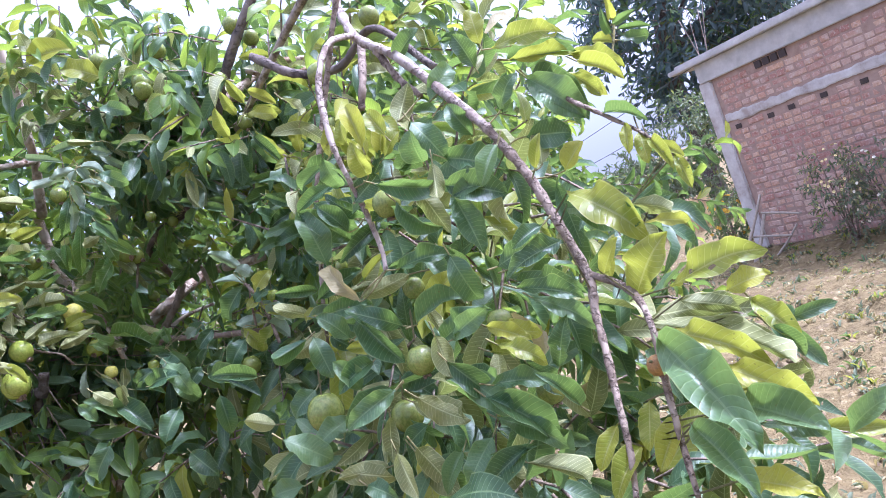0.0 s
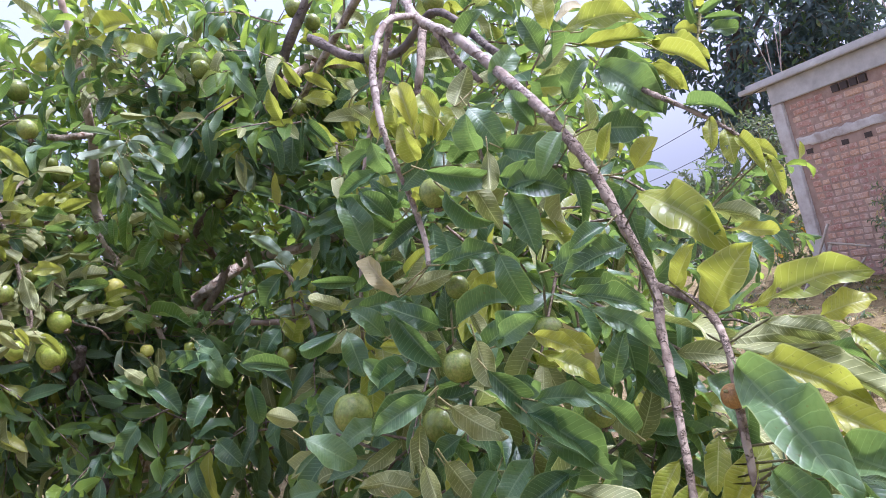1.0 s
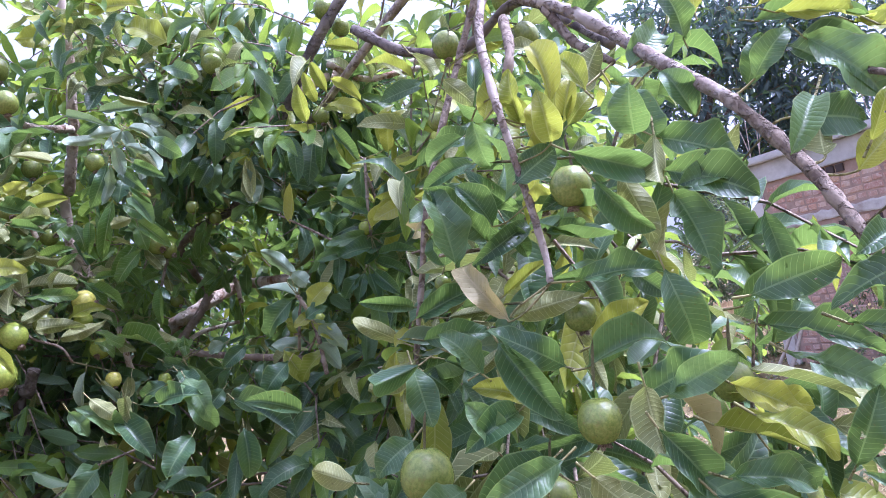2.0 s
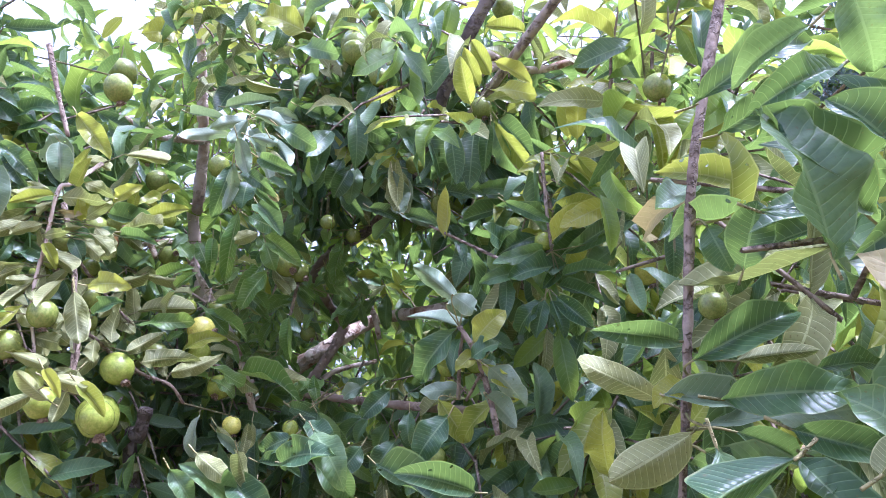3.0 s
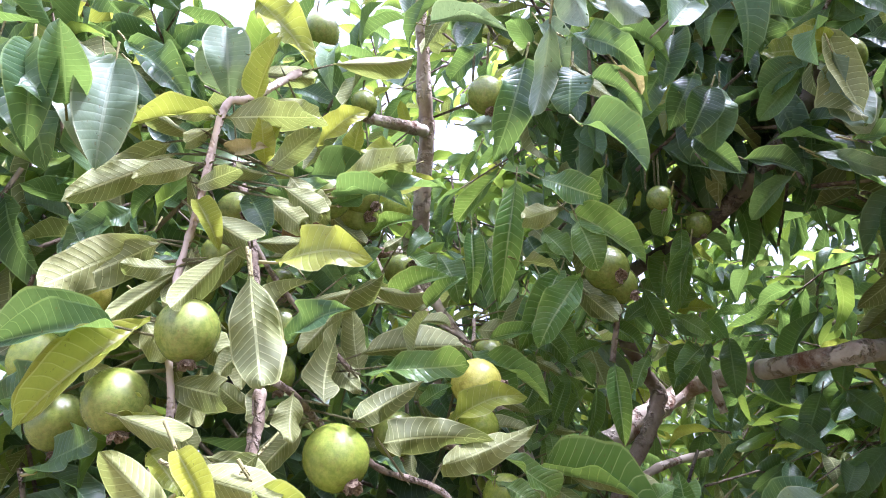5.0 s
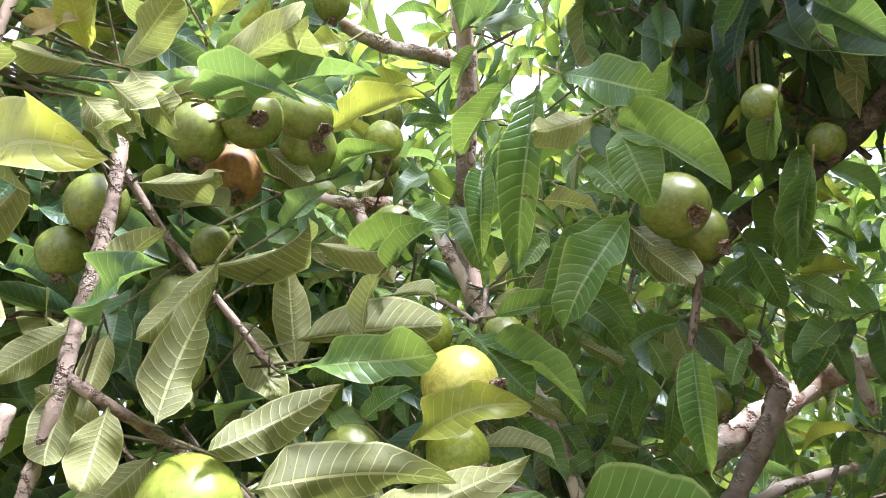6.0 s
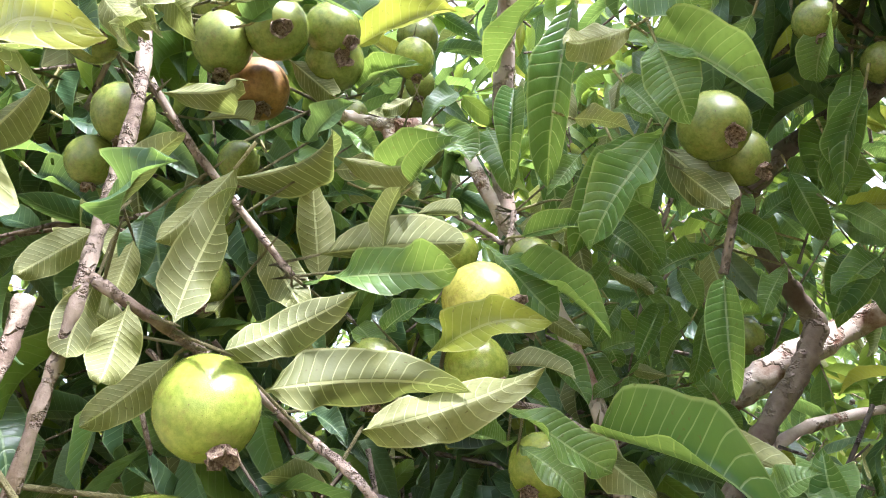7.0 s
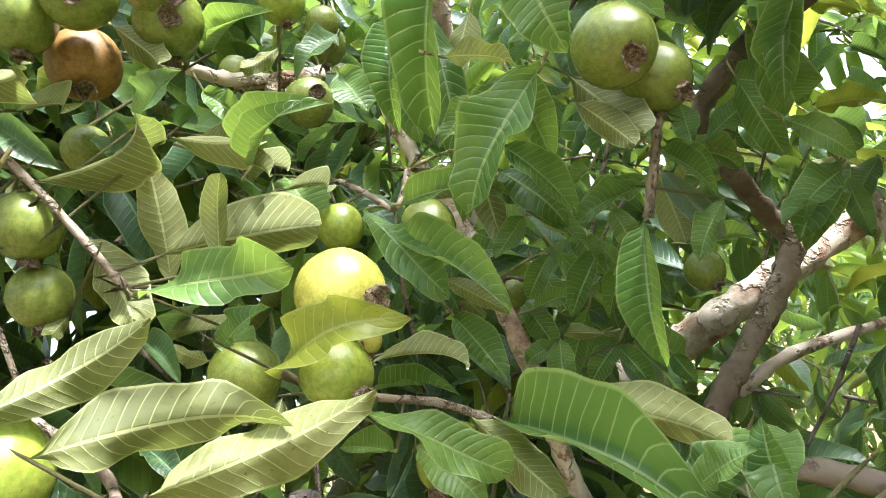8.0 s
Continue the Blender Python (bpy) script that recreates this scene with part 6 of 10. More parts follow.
leaf(guava, (0.202, 0.715, 1.473), (0.277, 0.663, 1.493), (-0.57, -0.61, 0.54), 0.034, "yellow", 0.5)
leaf(guava, (0.239, 0.677, 1.458), (0.278, 0.662, 1.464), (-0.37, -0.72, 0.59), 0.025, "yellow", 0.4, True)
leaf(guava, (0.166, 0.692, 1.456), (0.238, 0.632, 1.454), (0.64, 0.77, -0.06), 0.026, "pale", 0.6)
leaf(guava, (0.163, 0.677, 1.453), (0.246, 0.578, 1.406), (0.73, 0.67, -0.11), 0.025, "pale", 0.7)
leaf(guava, (0.165, 0.677, 1.445), (0.228, 0.601, 1.409), (-0.34, -0.62, 0.71), 0.025, "yellow", 0.6)
leaf(guava, (0.155, 0.647, 1.445), (0.175, 0.540, 1.366), (-0.23, -0.60, 0.77), 0.045, "top", 0.5)
leaf(guava, (0.183, 0.631, 1.415), (0.234, 0.555, 1.377), (-0.33, -0.59, 0.74), 0.024, "yellow", 0.6)
leaf(guava, (0.190, 0.600, 1.380), (0.229, 0.539, 1.359), (-0.37, -0.51, 0.78), 0.039, "top", 0.5)
leaf(guava, (0.146, 0.600, 1.377), (0.157, 0.524, 1.340), (-0.23, -0.46, 0.86), 0.030, "top", 0.5)
leaf(guava, (0.162, 0.569, 1.333), (0.201, 0.524, 1.324), (-0.38, -0.48, 0.79), 0.024, "yellow", 0.5)
leaf(guava, (0.135, 0.676, 1.386), (0.115, 0.653, 1.347), (-0.19, -0.79, 0.58), 0.021, "yellow", 0.3)
leaf(guava, (0.154, 0.660, 1.366), (0.113, 0.630, 1.337), (-0.05, -0.64, 0.77), 0.026, "yellow", 0.4)
leaf(guava, (0.099, 0.676, 1.374), (0.066, 0.660, 1.344), (-0.18, -0.77, 0.61), 0.020, "yellow", 0.4)
leaf(guava, (0.110, 0.660, 1.353), (0.068, 0.630, 1.330), (0.03, -0.62, 0.79), 0.028, "yellow", 0.4)
leaf(guava, (0.253, 0.662, 1.446), (0.265, 0.616, 1.409), (-0.31, -0.64, 0.70), 0.024, "yellow", 0.5, True)
leaf(guava, (0.190, 0.985, 1.766), (0.234, 0.923, 1.676), (-0.23, -0.85, 0.47), 0.059, "top", 0.4, True)
leaf(guava, (0.173, 1.000, 1.799), (0.257, 0.954, 1.772), (-0.34, -0.85, 0.40), 0.032, "top", 0.6, True)
leaf(guava, (0.188, 1.023, 1.821), (0.255, 0.985, 1.814), (-0.42, -0.83, 0.36), 0.028, "yellow", 0.5, True)
leaf(guava, (0.251, 0.970, 1.770), (0.307, 0.939, 1.730), (-0.24, -0.90, 0.36), 0.030, "yellow", 0.5, True)
leaf(guava, (0.239, 0.984, 1.752), (0.277, 0.953, 1.708), (-0.25, -0.88, 0.41), 0.020, "yellow", 0.6, True)
leaf(guava, (0.142, 0.984, 1.730), (0.162, 0.970, 1.778), (-0.39, -0.91, -0.10), 0.027, "top", 0.3, True)
leaf(guava, (0.070, 0.943, 1.528), (0.143, 0.905, 1.546), (-0.49, -0.73, 0.48), 0.032, "top", 0.5)
leaf(guava, (0.075, 0.920, 1.512), (0.144, 0.859, 1.481), (-0.30, -0.68, 0.67), 0.029, "top", 0.6)
leaf(guava, (0.085, 0.904, 1.487), (0.139, 0.843, 1.444), (-0.23, -0.69, 0.69), 0.028, "top", 0.6)
leaf(guava, (-0.039, 0.904, 1.476), (0.026, 0.867, 1.499), (-0.56, -0.68, 0.48), 0.035, "top", 0.5)
leaf(guava, (-0.043, 0.903, 1.439), (0.014, 0.842, 1.370), (-0.02, -0.75, 0.66), 0.038, "top", 0.5)
leaf(guava, (-0.122, 0.941, 1.430), (-0.194, 0.903, 1.414), (0.24, -0.74, 0.63), 0.035, "top", 0.5)
leaf(guava, (-0.109, 0.941, 1.409), (-0.041, 0.895, 1.374), (0.37, 0.84, -0.39), 0.037, "pale", 0.5)
leaf(guava, (-0.142, 0.940, 1.402), (-0.162, 0.909, 1.350), (-0.24, 0.87, -0.43), 0.016, "pale", 0.7)
leaf(guava, (-0.231, 0.940, 1.353), (-0.160, 0.901, 1.334), (0.39, 0.87, -0.30), 0.033, "pale", 0.6)
leaf(guava, (-0.125, 0.917, 1.355), (-0.089, 0.878, 1.294), (0.02, 0.85, -0.53), 0.040, "pale", 0.5)
leaf(guava, (-0.053, 0.863, 1.292), (0.021, 0.826, 1.335), (-0.60, -0.62, 0.50), 0.030, "top", 0.5)
leaf(guava, (0.006, 0.841, 1.314), (0.074, 0.780, 1.290), (0.57, 0.76, -0.31), 0.033, "pale", 0.7)
leaf(guava, (0.022, 0.904, 1.469), (0.079, 0.866, 1.445), (-0.21, -0.72, 0.66), 0.025, "yellow", 0.5)
leaf(guava, (0.010, 0.903, 1.442), (0.070, 0.865, 1.415), (-0.16, -0.73, 0.67), 0.023, "yellow", 0.6)
leaf(guava, (0.091, 0.945, 1.646), (0.035, 0.922, 1.645), (0.32, -0.81, 0.49), 0.030, "top", 0.5)
leaf(guava, (0.080, 0.751, 1.380), (0.052, 0.737, 1.431), (0.43, -0.90, -0.01), 0.024, "top", 0.5)
leaf(guava, (0.080, 0.827, 1.410), (0.104, 0.813, 1.466), (-0.49, -0.87, -0.01), 0.025, "top", 0.5)
leaf(guava, (-0.009, 0.864, 1.369), (0.055, 0.811, 1.333), (-0.14, -0.67, 0.73), 0.032, "top", 0.6)
leaf(guava, (-0.392, 1.734, 2.001), (-0.392, 1.694, 2.068), (-0.08, -0.85, -0.52), 0.035, "yellow", 0.5)
leaf(guava, (-0.309, 1.758, 1.763), (-0.224, 1.725, 1.795), (-0.44, -0.86, 0.26), 0.044, "yellow", 0.6)
leaf(guava, (-0.267, 1.770, 1.751), (-0.175, 1.739, 1.777), (-0.38, -0.87, 0.31), 0.036, "top", 0.6)
leaf(guava, (-0.189, 1.724, 1.834), (-0.160, 1.679, 1.866), (-0.81, -0.58, -0.09), 0.031, "yellow", 0.5)
leaf(guava, (-0.121, 1.735, 1.849), (-0.082, 1.700, 1.845), (-0.62, -0.71, 0.33), 0.026, "yellow", 0.5, True)
leaf(guava, (-0.127, 1.702, 1.792), (-0.101, 1.673, 1.829), (-0.70, -0.71, -0.07), 0.027, "yellow", 0.5, True)
leaf(guava, (-0.295, 1.566, 1.440), (-0.291, 1.533, 1.517), (-0.39, -0.85, -0.35), 0.038, "yellow", 0.4)
leaf(guava, (-1.092, 1.598, 1.857), (-1.154, 1.549, 1.825), (-0.67, 0.71, 0.21), 0.031, "pale", 0.7)
leaf(guava, (-1.089, 1.601, 1.927), (-1.136, 1.549, 1.891), (-0.80, 0.47, 0.37), 0.028, "pale", 0.6)
leaf(guava, (-1.054, 1.625, 1.971), (-1.092, 1.591, 1.975), (-0.65, 0.73, 0.22), 0.018, "pale", 0.6)
leaf(guava, (-1.053, 1.628, 1.967), (-1.097, 1.578, 1.955), (0.75, -0.66, 0.04), 0.020, "yellow", 0.5)
leaf(guava, (-1.060, 1.628, 1.959), (-1.066, 1.598, 1.932), (-0.98, 0.17, 0.04), 0.016, "pale", 0.5)
leaf(guava, (-1.066, 1.612, 1.920), (-1.099, 1.577, 1.905), (-0.74, 0.52, 0.42), 0.020, "pale", 0.5)
leaf(guava, (-1.050, 1.630, 1.964), (-0.972, 1.641, 1.936), (0.14, 0.72, 0.68), 0.030, "pale", 0.6)
leaf(guava, (-1.033, 1.648, 1.982), (-0.985, 1.626, 2.013), (-0.02, -0.82, -0.57), 0.026, "yellow", 0.5)
leaf(guava, (-1.038, 1.664, 1.937), (-1.008, 1.649, 1.954), (-0.12, -0.85, -0.51), 0.015, "yellow", 0.5)
leaf(guava, (-1.069, 1.613, 1.878), (-1.017, 1.616, 1.834), (-0.08, 1.00, -0.03), 0.034, "pale", 0.5)
leaf(guava, (-1.003, 1.585, 1.805), (-0.988, 1.567, 1.719), (-0.57, 0.78, -0.27), 0.037, "pale", 0.5)
leaf(guava, (-1.073, 1.609, 1.849), (-1.077, 1.588, 1.800), (-0.68, 0.70, -0.23), 0.027, "pale", 0.5)
leaf(guava, (-1.116, 1.595, 1.792), (-1.175, 1.547, 1.737), (0.55, -0.82, 0.13), 0.034, "yellow", 0.8)
leaf(guava, (-1.115, 1.576, 1.795), (-1.173, 1.517, 1.790), (0.67, -0.69, 0.26), 0.042, "top", 0.6)
leaf(guava, (-1.024, 1.663, 1.904), (-0.984, 1.657, 1.861), (0.01, 0.99, -0.14), 0.027, "pale", 0.5)
leaf(guava, (-1.032, 1.654, 1.894), (-1.000, 1.653, 1.854), (-0.12, 0.98, -0.13), 0.023, "pale", 0.5)
leaf(guava, (-1.002, 1.707, 1.910), (-0.916, 1.701, 1.909), (0.05, 0.64, 0.77), 0.026, "pale", 0.7)
leaf(guava, (-1.004, 1.709, 1.903), (-0.940, 1.704, 1.881), (0.03, -0.95, 0.32), 0.024, "top", 0.5)
leaf(guava, (-1.037, 1.670, 1.775), (-0.975, 1.651, 1.786), (-0.33, -0.92, 0.23), 0.028, "top", 0.5)
leaf(guava, (-1.080, 1.589, 1.746), (-1.029, 1.588, 1.725), (-0.01, 1.00, -0.08), 0.028, "pale", 0.4)
leaf(guava, (-1.079, 1.579, 1.722), (-1.103, 1.547, 1.735), (0.83, -0.48, 0.29), 0.015, "yellow", 0.5)
leaf(guava, (-1.071, 1.578, 1.721), (-1.048, 1.574, 1.693), (-0.34, 0.84, -0.42), 0.018, "pale", 0.5)
leaf(guava, (-1.053, 1.593, 1.688), (-1.011, 1.589, 1.664), (-0.10, 0.95, -0.30), 0.025, "pale", 0.5)
leaf(guava, (-1.064, 1.596, 1.791), (-1.037, 1.593, 1.752), (-0.35, 0.88, -0.31), 0.024, "pale", 0.5)
leaf(guava, (-1.078, 1.602, 1.835), (-1.101, 1.566, 1.833), (-0.85, 0.53, 0.02), 0.017, "pale", 0.5)
leaf(guava, (-1.068, 1.610, 1.900), (-1.025, 1.607, 1.898), (0.07, 0.83, 0.56), 0.017, "pale", 0.5)
leaf(guava, (-0.990, 1.502, 1.642), (-1.010, 1.467, 1.687), (-0.79, 0.60, 0.13), 0.024, "pale", 0.6)
leaf(guava, (-1.000, 1.509, 1.675), (-0.941, 1.512, 1.651), (-0.11, 0.98, -0.13), 0.025, "pale", 0.5)
leaf(guava, (-0.999, 1.505, 1.687), (-0.977, 1.504, 1.648), (0.56, -0.75, 0.35), 0.020, "yellow", 0.5)
leaf(guava, (-0.979, 1.548, 1.681), (-0.997, 1.514, 1.658), (-0.82, 0.54, -0.18), 0.018, "pale", 0.5)
leaf(guava, (-1.007, 1.494, 1.656), (-1.073, 1.457, 1.629), (-0.51, 0.86, 0.09), 0.027, "pale", 0.7)
leaf(guava, (-0.978, 1.520, 1.655), (-0.995, 1.508, 1.615), (-0.56, 0.83, 0.01), 0.023, "pale", 0.4)
leaf(guava, (-0.964, 1.521, 1.662), (-0.929, 1.525, 1.614), (0.55, -0.77, 0.34), 0.027, "yellow", 0.5)
leaf(guava, (-1.206, 1.574, 2.080), (-1.219, 1.571, 2.000), (0.79, -0.60, -0.11), 0.048, "top", 0.5, True)
leaf(guava, (-1.176, 1.578, 2.074), (-1.149, 1.595, 1.958), (0.74, -0.66, 0.07), 0.060, "silver", 0.6, True)
leaf(guava, (-1.153, 1.602, 2.058), (-1.148, 1.609, 1.971), (0.74, -0.68, -0.02), 0.044, "top", 0.5, True)
leaf(guava, (-1.045, 1.633, 2.057), (-1.051, 1.638, 1.993), (0.60, -0.79, -0.10), 0.049, "silver", 0.4)
leaf(guava, (-1.138, 1.613, 2.070), (-1.087, 1.631, 2.000), (0.55, -0.82, 0.19), 0.035, "top", 0.5, True)
leaf(guava, (-1.224, 1.567, 2.054), (-1.192, 1.577, 1.962), (0.75, -0.63, 0.20), 0.049, "top", 0.5, True)
leaf(guava, (-1.211, 1.547, 2.071), (-1.241, 1.543, 2.003), (0.75, -0.60, -0.30), 0.037, "top", 0.5, True)
limb(guava, [(0.214, 0.908, 1.708), (0.225, 0.832, 1.671), (0.249, 0.793, 1.634), (0.269, 0.770, 1.597)], 0.0032, 0.0014, TWIG, "twig")
leaf(guava, (0.146, 0.808, 1.582), (0.206, 0.754, 1.537), (-0.26, -0.78, 0.57), 0.039, "top", 0.7)
leaf(guava, (0.059, 0.754, 1.521), (0.120, 0.731, 1.493), (-0.07, -0.83, 0.55), 0.024, "top", 0.7)
leaf(guava, (0.122, 0.754, 1.552), (0.051, 0.739, 1.540), (0.08, -0.82, 0.57), 0.026, "top", 0.6)
leaf(guava, (0.212, 0.792, 1.561), (0.243, 0.754, 1.543), (0.74, 0.66, -0.11), 0.022, "pale", 0.6, True)
leaf(guava, (0.209, 0.754, 1.540), (0.251, 0.739, 1.527), (-0.15, -0.85, 0.51), 0.014, "yellow", 0.6)
leaf(guava, (0.126, 0.793, 1.634), (0.144, 0.787, 1.670), (-0.40, -0.91, 0.02), 0.016, "yellow", 0.5)
leaf(guava, (0.143, 0.716, 1.508), (0.164, 0.701, 1.540), (-0.64, -0.76, 0.06), 0.017, "yellow", 0.5)
leaf(guava, (0.238, 0.794, 1.647), (0.226, 0.778, 1.615), (-0.23, -0.83, 0.50), 0.015, "yellow", 0.6, True)
leaf(guava, (0.249, 0.793, 1.634), (0.243, 0.778, 1.596), (-0.28, -0.87, 0.40), 0.018, "yellow", 0.6, True)
leaf(guava, (0.255, 0.786, 1.622), (0.258, 0.755, 1.582), (-0.28, -0.77, 0.57), 0.017, "yellow", 0.8, True)
leaf(guava, (0.259, 0.778, 1.613), (0.273, 0.755, 1.592), (-0.35, -0.73, 0.58), 0.014, "yellow", 0.6, True)
leaf(guava, (0.228, 0.832, 1.670), (0.261, 0.794, 1.648), (-0.43, -0.70, 0.56), 0.019, "top", 0.6, True)
leaf(guava, (0.270, 0.770, 1.597), (0.270, 0.754, 1.558), (-0.29, -0.88, 0.36), 0.015, "yellow", 0.6, True)
leaf(guava, (0.097, 0.794, 1.675), (0.062, 0.778, 1.636), (-0.08, -0.89, 0.44), 0.027, "top", 0.6)
leaf(guava, (0.107, 0.755, 1.574), (0.067, 0.739, 1.563), (0.15, -0.79, 0.59), 0.020, "top", 0.6)
leaf(guava, (-1.015, 1.576, 1.818), (-1.044, 1.550, 1.781), (-0.76, 0.62, 0.18), 0.027, "pale", 0.5)
leaf(guava, (-1.097, 1.582, 1.797), (-1.070, 1.578, 1.758), (-0.40, 0.85, -0.34), 0.024, "pale", 0.5)
leaf(guava, (-1.142, 1.574, 1.774), (-1.099, 1.577, 1.734), (-0.34, 0.90, -0.28), 0.027, "pale", 0.5)
leaf(guava, (0.208, 0.647, 1.442), (0.257, 0.616, 1.398), (0.45, 0.89, -0.13), 0.020, "pale", 0.7)
leaf(guava, (0.248, 0.631, 1.426), (0.266, 0.616, 1.394), (-0.13, -0.92, 0.38), 0.020, "top", 0.5, True)
leaf(guava, (0.202, 0.615, 1.385), (0.248, 0.585, 1.364), (-0.19, -0.73, 0.65), 0.018, "yellow", 0.7)
leaf(guava, (0.234, 0.630, 1.382), (0.260, 0.600, 1.389), (0.76, 0.64, -0.09), 0.012, "pale", 0.5, True)
leaf(guava, (0.189, 0.615, 1.372), (0.239, 0.585, 1.354), (-0.20, -0.71, 0.68), 0.021, "top", 0.6)
leaf(guava, (0.205, 0.615, 1.352), (0.249, 0.584, 1.338), (-0.24, -0.67, 0.70), 0.019, "top", 0.6)
leaf(guava, (0.151, 0.600, 1.373), (0.170, 0.569, 1.320), (0.41, 0.84, -0.35), 0.019, "pale", 0.7)
leaf(guava, (0.189, 0.662, 1.468), (0.233, 0.632, 1.448), (0.52, 0.84, -0.12), 0.019, "pale", 0.6)
leaf(guava, (-0.752, 1.701, 2.048), (-0.808, 1.673, 2.038), (-0.45, 0.72, 0.52), 0.025, "silver", 0.6)
leaf(guava, (-0.782, 1.719, 2.034), (-0.863, 1.676, 2.039), (-0.39, 0.78, 0.48), 0.021, "silver", 0.8)
leaf(guava, (-0.759, 1.666, 2.010), (-0.758, 1.687, 1.954), (-0.32, 0.89, 0.31), 0.032, "silver", 0.8)
leaf(guava, (-0.741, 1.671, 2.008), (-0.695, 1.669, 1.986), (0.12, 0.98, 0.18), 0.022, "silver", 0.6)
leaf(guava, (-0.727, 1.666, 2.040), (-0.686, 1.693, 2.017), (-0.17, 0.78, 0.61), 0.028, "silver", 0.8)
leaf(guava, (-0.688, 1.660, 2.010), (-0.639, 1.686, 1.968), (0.36, -0.92, -0.16), 0.036, "top", 0.8)
leaf(guava, (-0.707, 1.669, 1.999), (-0.683, 1.671, 1.944), (0.27, 0.95, 0.15), 0.018, "silver", 0.8)
leaf(guava, (-0.741, 1.685, 1.988), (-0.717, 1.677, 1.935), (0.18, 0.98, -0.07), 0.023, "silver", 0.6)
leaf(guava, (-0.731, 1.671, 1.971), (-0.677, 1.669, 1.933), (-0.02, -1.00, 0.00), 0.032, "top", 0.4)
leaf(guava, (-0.783, 1.690, 1.976), (-0.818, 1.712, 1.911), (-0.04, 0.94, 0.34), 0.023, "silver", 0.8)
leaf(guava, (-0.779, 1.713, 1.971), (-0.727, 1.705, 1.920), (0.03, -0.98, 0.19), 0.025, "top", 0.8)
leaf(guava, (-0.747, 1.727, 1.938), (-0.735, 1.744, 1.915), (0.38, -0.82, -0.42), 0.015, "dry", 1.0)
leaf(guava, (-0.773, 1.741, 1.946), (-0.738, 1.747, 1.904), (0.24, -0.97, 0.06), 0.023, "top", 1.0)
leaf(guava, (-0.744, 1.683, 2.043), (-0.775, 1.664, 2.003), (-0.52, 0.86, -0.00), 0.023, "silver", 0.4)
leaf(guava, (-0.962, 1.994, 2.093), (-0.899, 1.976, 2.064), (0.42, 0.82, 0.39), 0.023, "silver", 1.0)
leaf(guava, (-0.890, 1.942, 2.156), (-0.957, 1.954, 2.139), (-0.09, -0.94, -0.31), 0.032, "top", 0.6)
leaf(guava, (-0.636, 1.903, 2.091), (-0.566, 1.924, 2.034), (0.10, -0.97, -0.24), 0.038, "top", 0.8)
leaf(guava, (-0.623, 1.932, 2.064), (-0.600, 1.969, 2.013), (0.40, -0.82, -0.42), 0.039, "top", 0.8)
leaf(guava, (-0.710, 1.950, 2.046), (-0.761, 1.959, 1.997), (0.03, -0.98, -0.21), 0.036, "top", 0.6)
leaf(guava, (-0.681, 1.987, 2.046), (-0.723, 1.982, 1.989), (0.23, -0.97, -0.08), 0.037, "top", 1.0)
leaf(guava, (-0.659, 1.996, 2.027), (-0.687, 1.998, 1.951), (0.19, -0.98, -0.10), 0.040, "top", 1.0)
leaf(guava, (-0.702, 2.017, 1.988), (-0.667, 2.013, 1.925), (-0.13, -0.99, -0.02), 0.033, "top", 0.6)
leaf(guava, (-0.657, 2.035, 1.948), (-0.602, 2.045, 1.913), (0.27, -0.95, 0.16), 0.032, "top", 0.8)
leaf(guava, (-0.568, 1.891, 1.971), (-0.568, 1.889, 1.887), (0.17, 0.98, -0.03), 0.042, "silver", 1.0)
leaf(guava, (-0.554, 1.912, 1.980), (-0.594, 1.910, 2.013), (-0.12, -0.97, -0.21), 0.025, "yellow", 0.4)
leaf(guava, (-0.588, 1.937, 1.980), (-0.640, 1.948, 1.950), (-0.10, -0.98, -0.17), 0.033, "top", 0.4)
leaf(guava, (-0.453, 2.043, 2.096), (-0.546, 2.054, 2.062), (-0.08, -0.99, -0.10), 0.053, "top", 0.4)
leaf(guava, (-0.429, 2.014, 2.013), (-0.516, 1.997, 1.973), (0.23, -0.97, -0.09), 0.045, "top", 0.6)
leaf(guava, (-0.499, 2.011, 1.964), (-0.418, 2.051, 1.933), (0.37, -0.90, -0.22), 0.042, "top", 0.6)
leaf(guava, (-0.531, 2.063, 1.933), (-0.489, 2.065, 1.881), (-0.06, -1.00, -0.07), 0.032, "top", 0.8)
leaf(guava, (-0.583, 2.054, 1.931), (-0.528, 2.083, 1.897), (0.37, -0.91, -0.20), 0.030, "top", 0.8)
leaf(guava, (-0.391, 2.009, 2.070), (-0.448, 2.003, 1.961), (-0.05, -1.00, 0.08), 0.041, "top", 1.0)
leaf(guava, (-0.392, 1.991, 2.057), (-0.425, 1.975, 1.946), (-0.33, -0.92, 0.22), 0.036, "top", 0.6)
leaf(guava, (-0.377, 1.993, 2.059), (-0.352, 1.989, 1.942), (-0.42, -0.91, -0.05), 0.042, "top", 0.6)
leaf(guava, (-0.370, 1.966, 2.048), (-0.318, 2.009, 1.934), (0.02, -0.94, -0.34), 0.039, "yellow", 0.4)
leaf(guava, (-0.407, 2.023, 2.084), (-0.437, 2.048, 2.012), (-0.34, -0.93, -0.17), 0.039, "yellow", 1.0)
leaf(guava, (-0.345, 2.017, 2.077), (-0.309, 2.017, 2.089), (0.05, -0.99, -0.11), 0.027, "yellow", 1.0)
leaf(guava, (-0.381, 1.954, 2.089), (-0.285, 1.952, 2.077), (-0.01, -0.99, 0.12), 0.039, "yellow", 0.6)
leaf(guava, (-0.333, 2.006, 1.902), (-0.422, 1.947, 1.922), (0.54, -0.84, -0.02), 0.034, "top", 0.4)
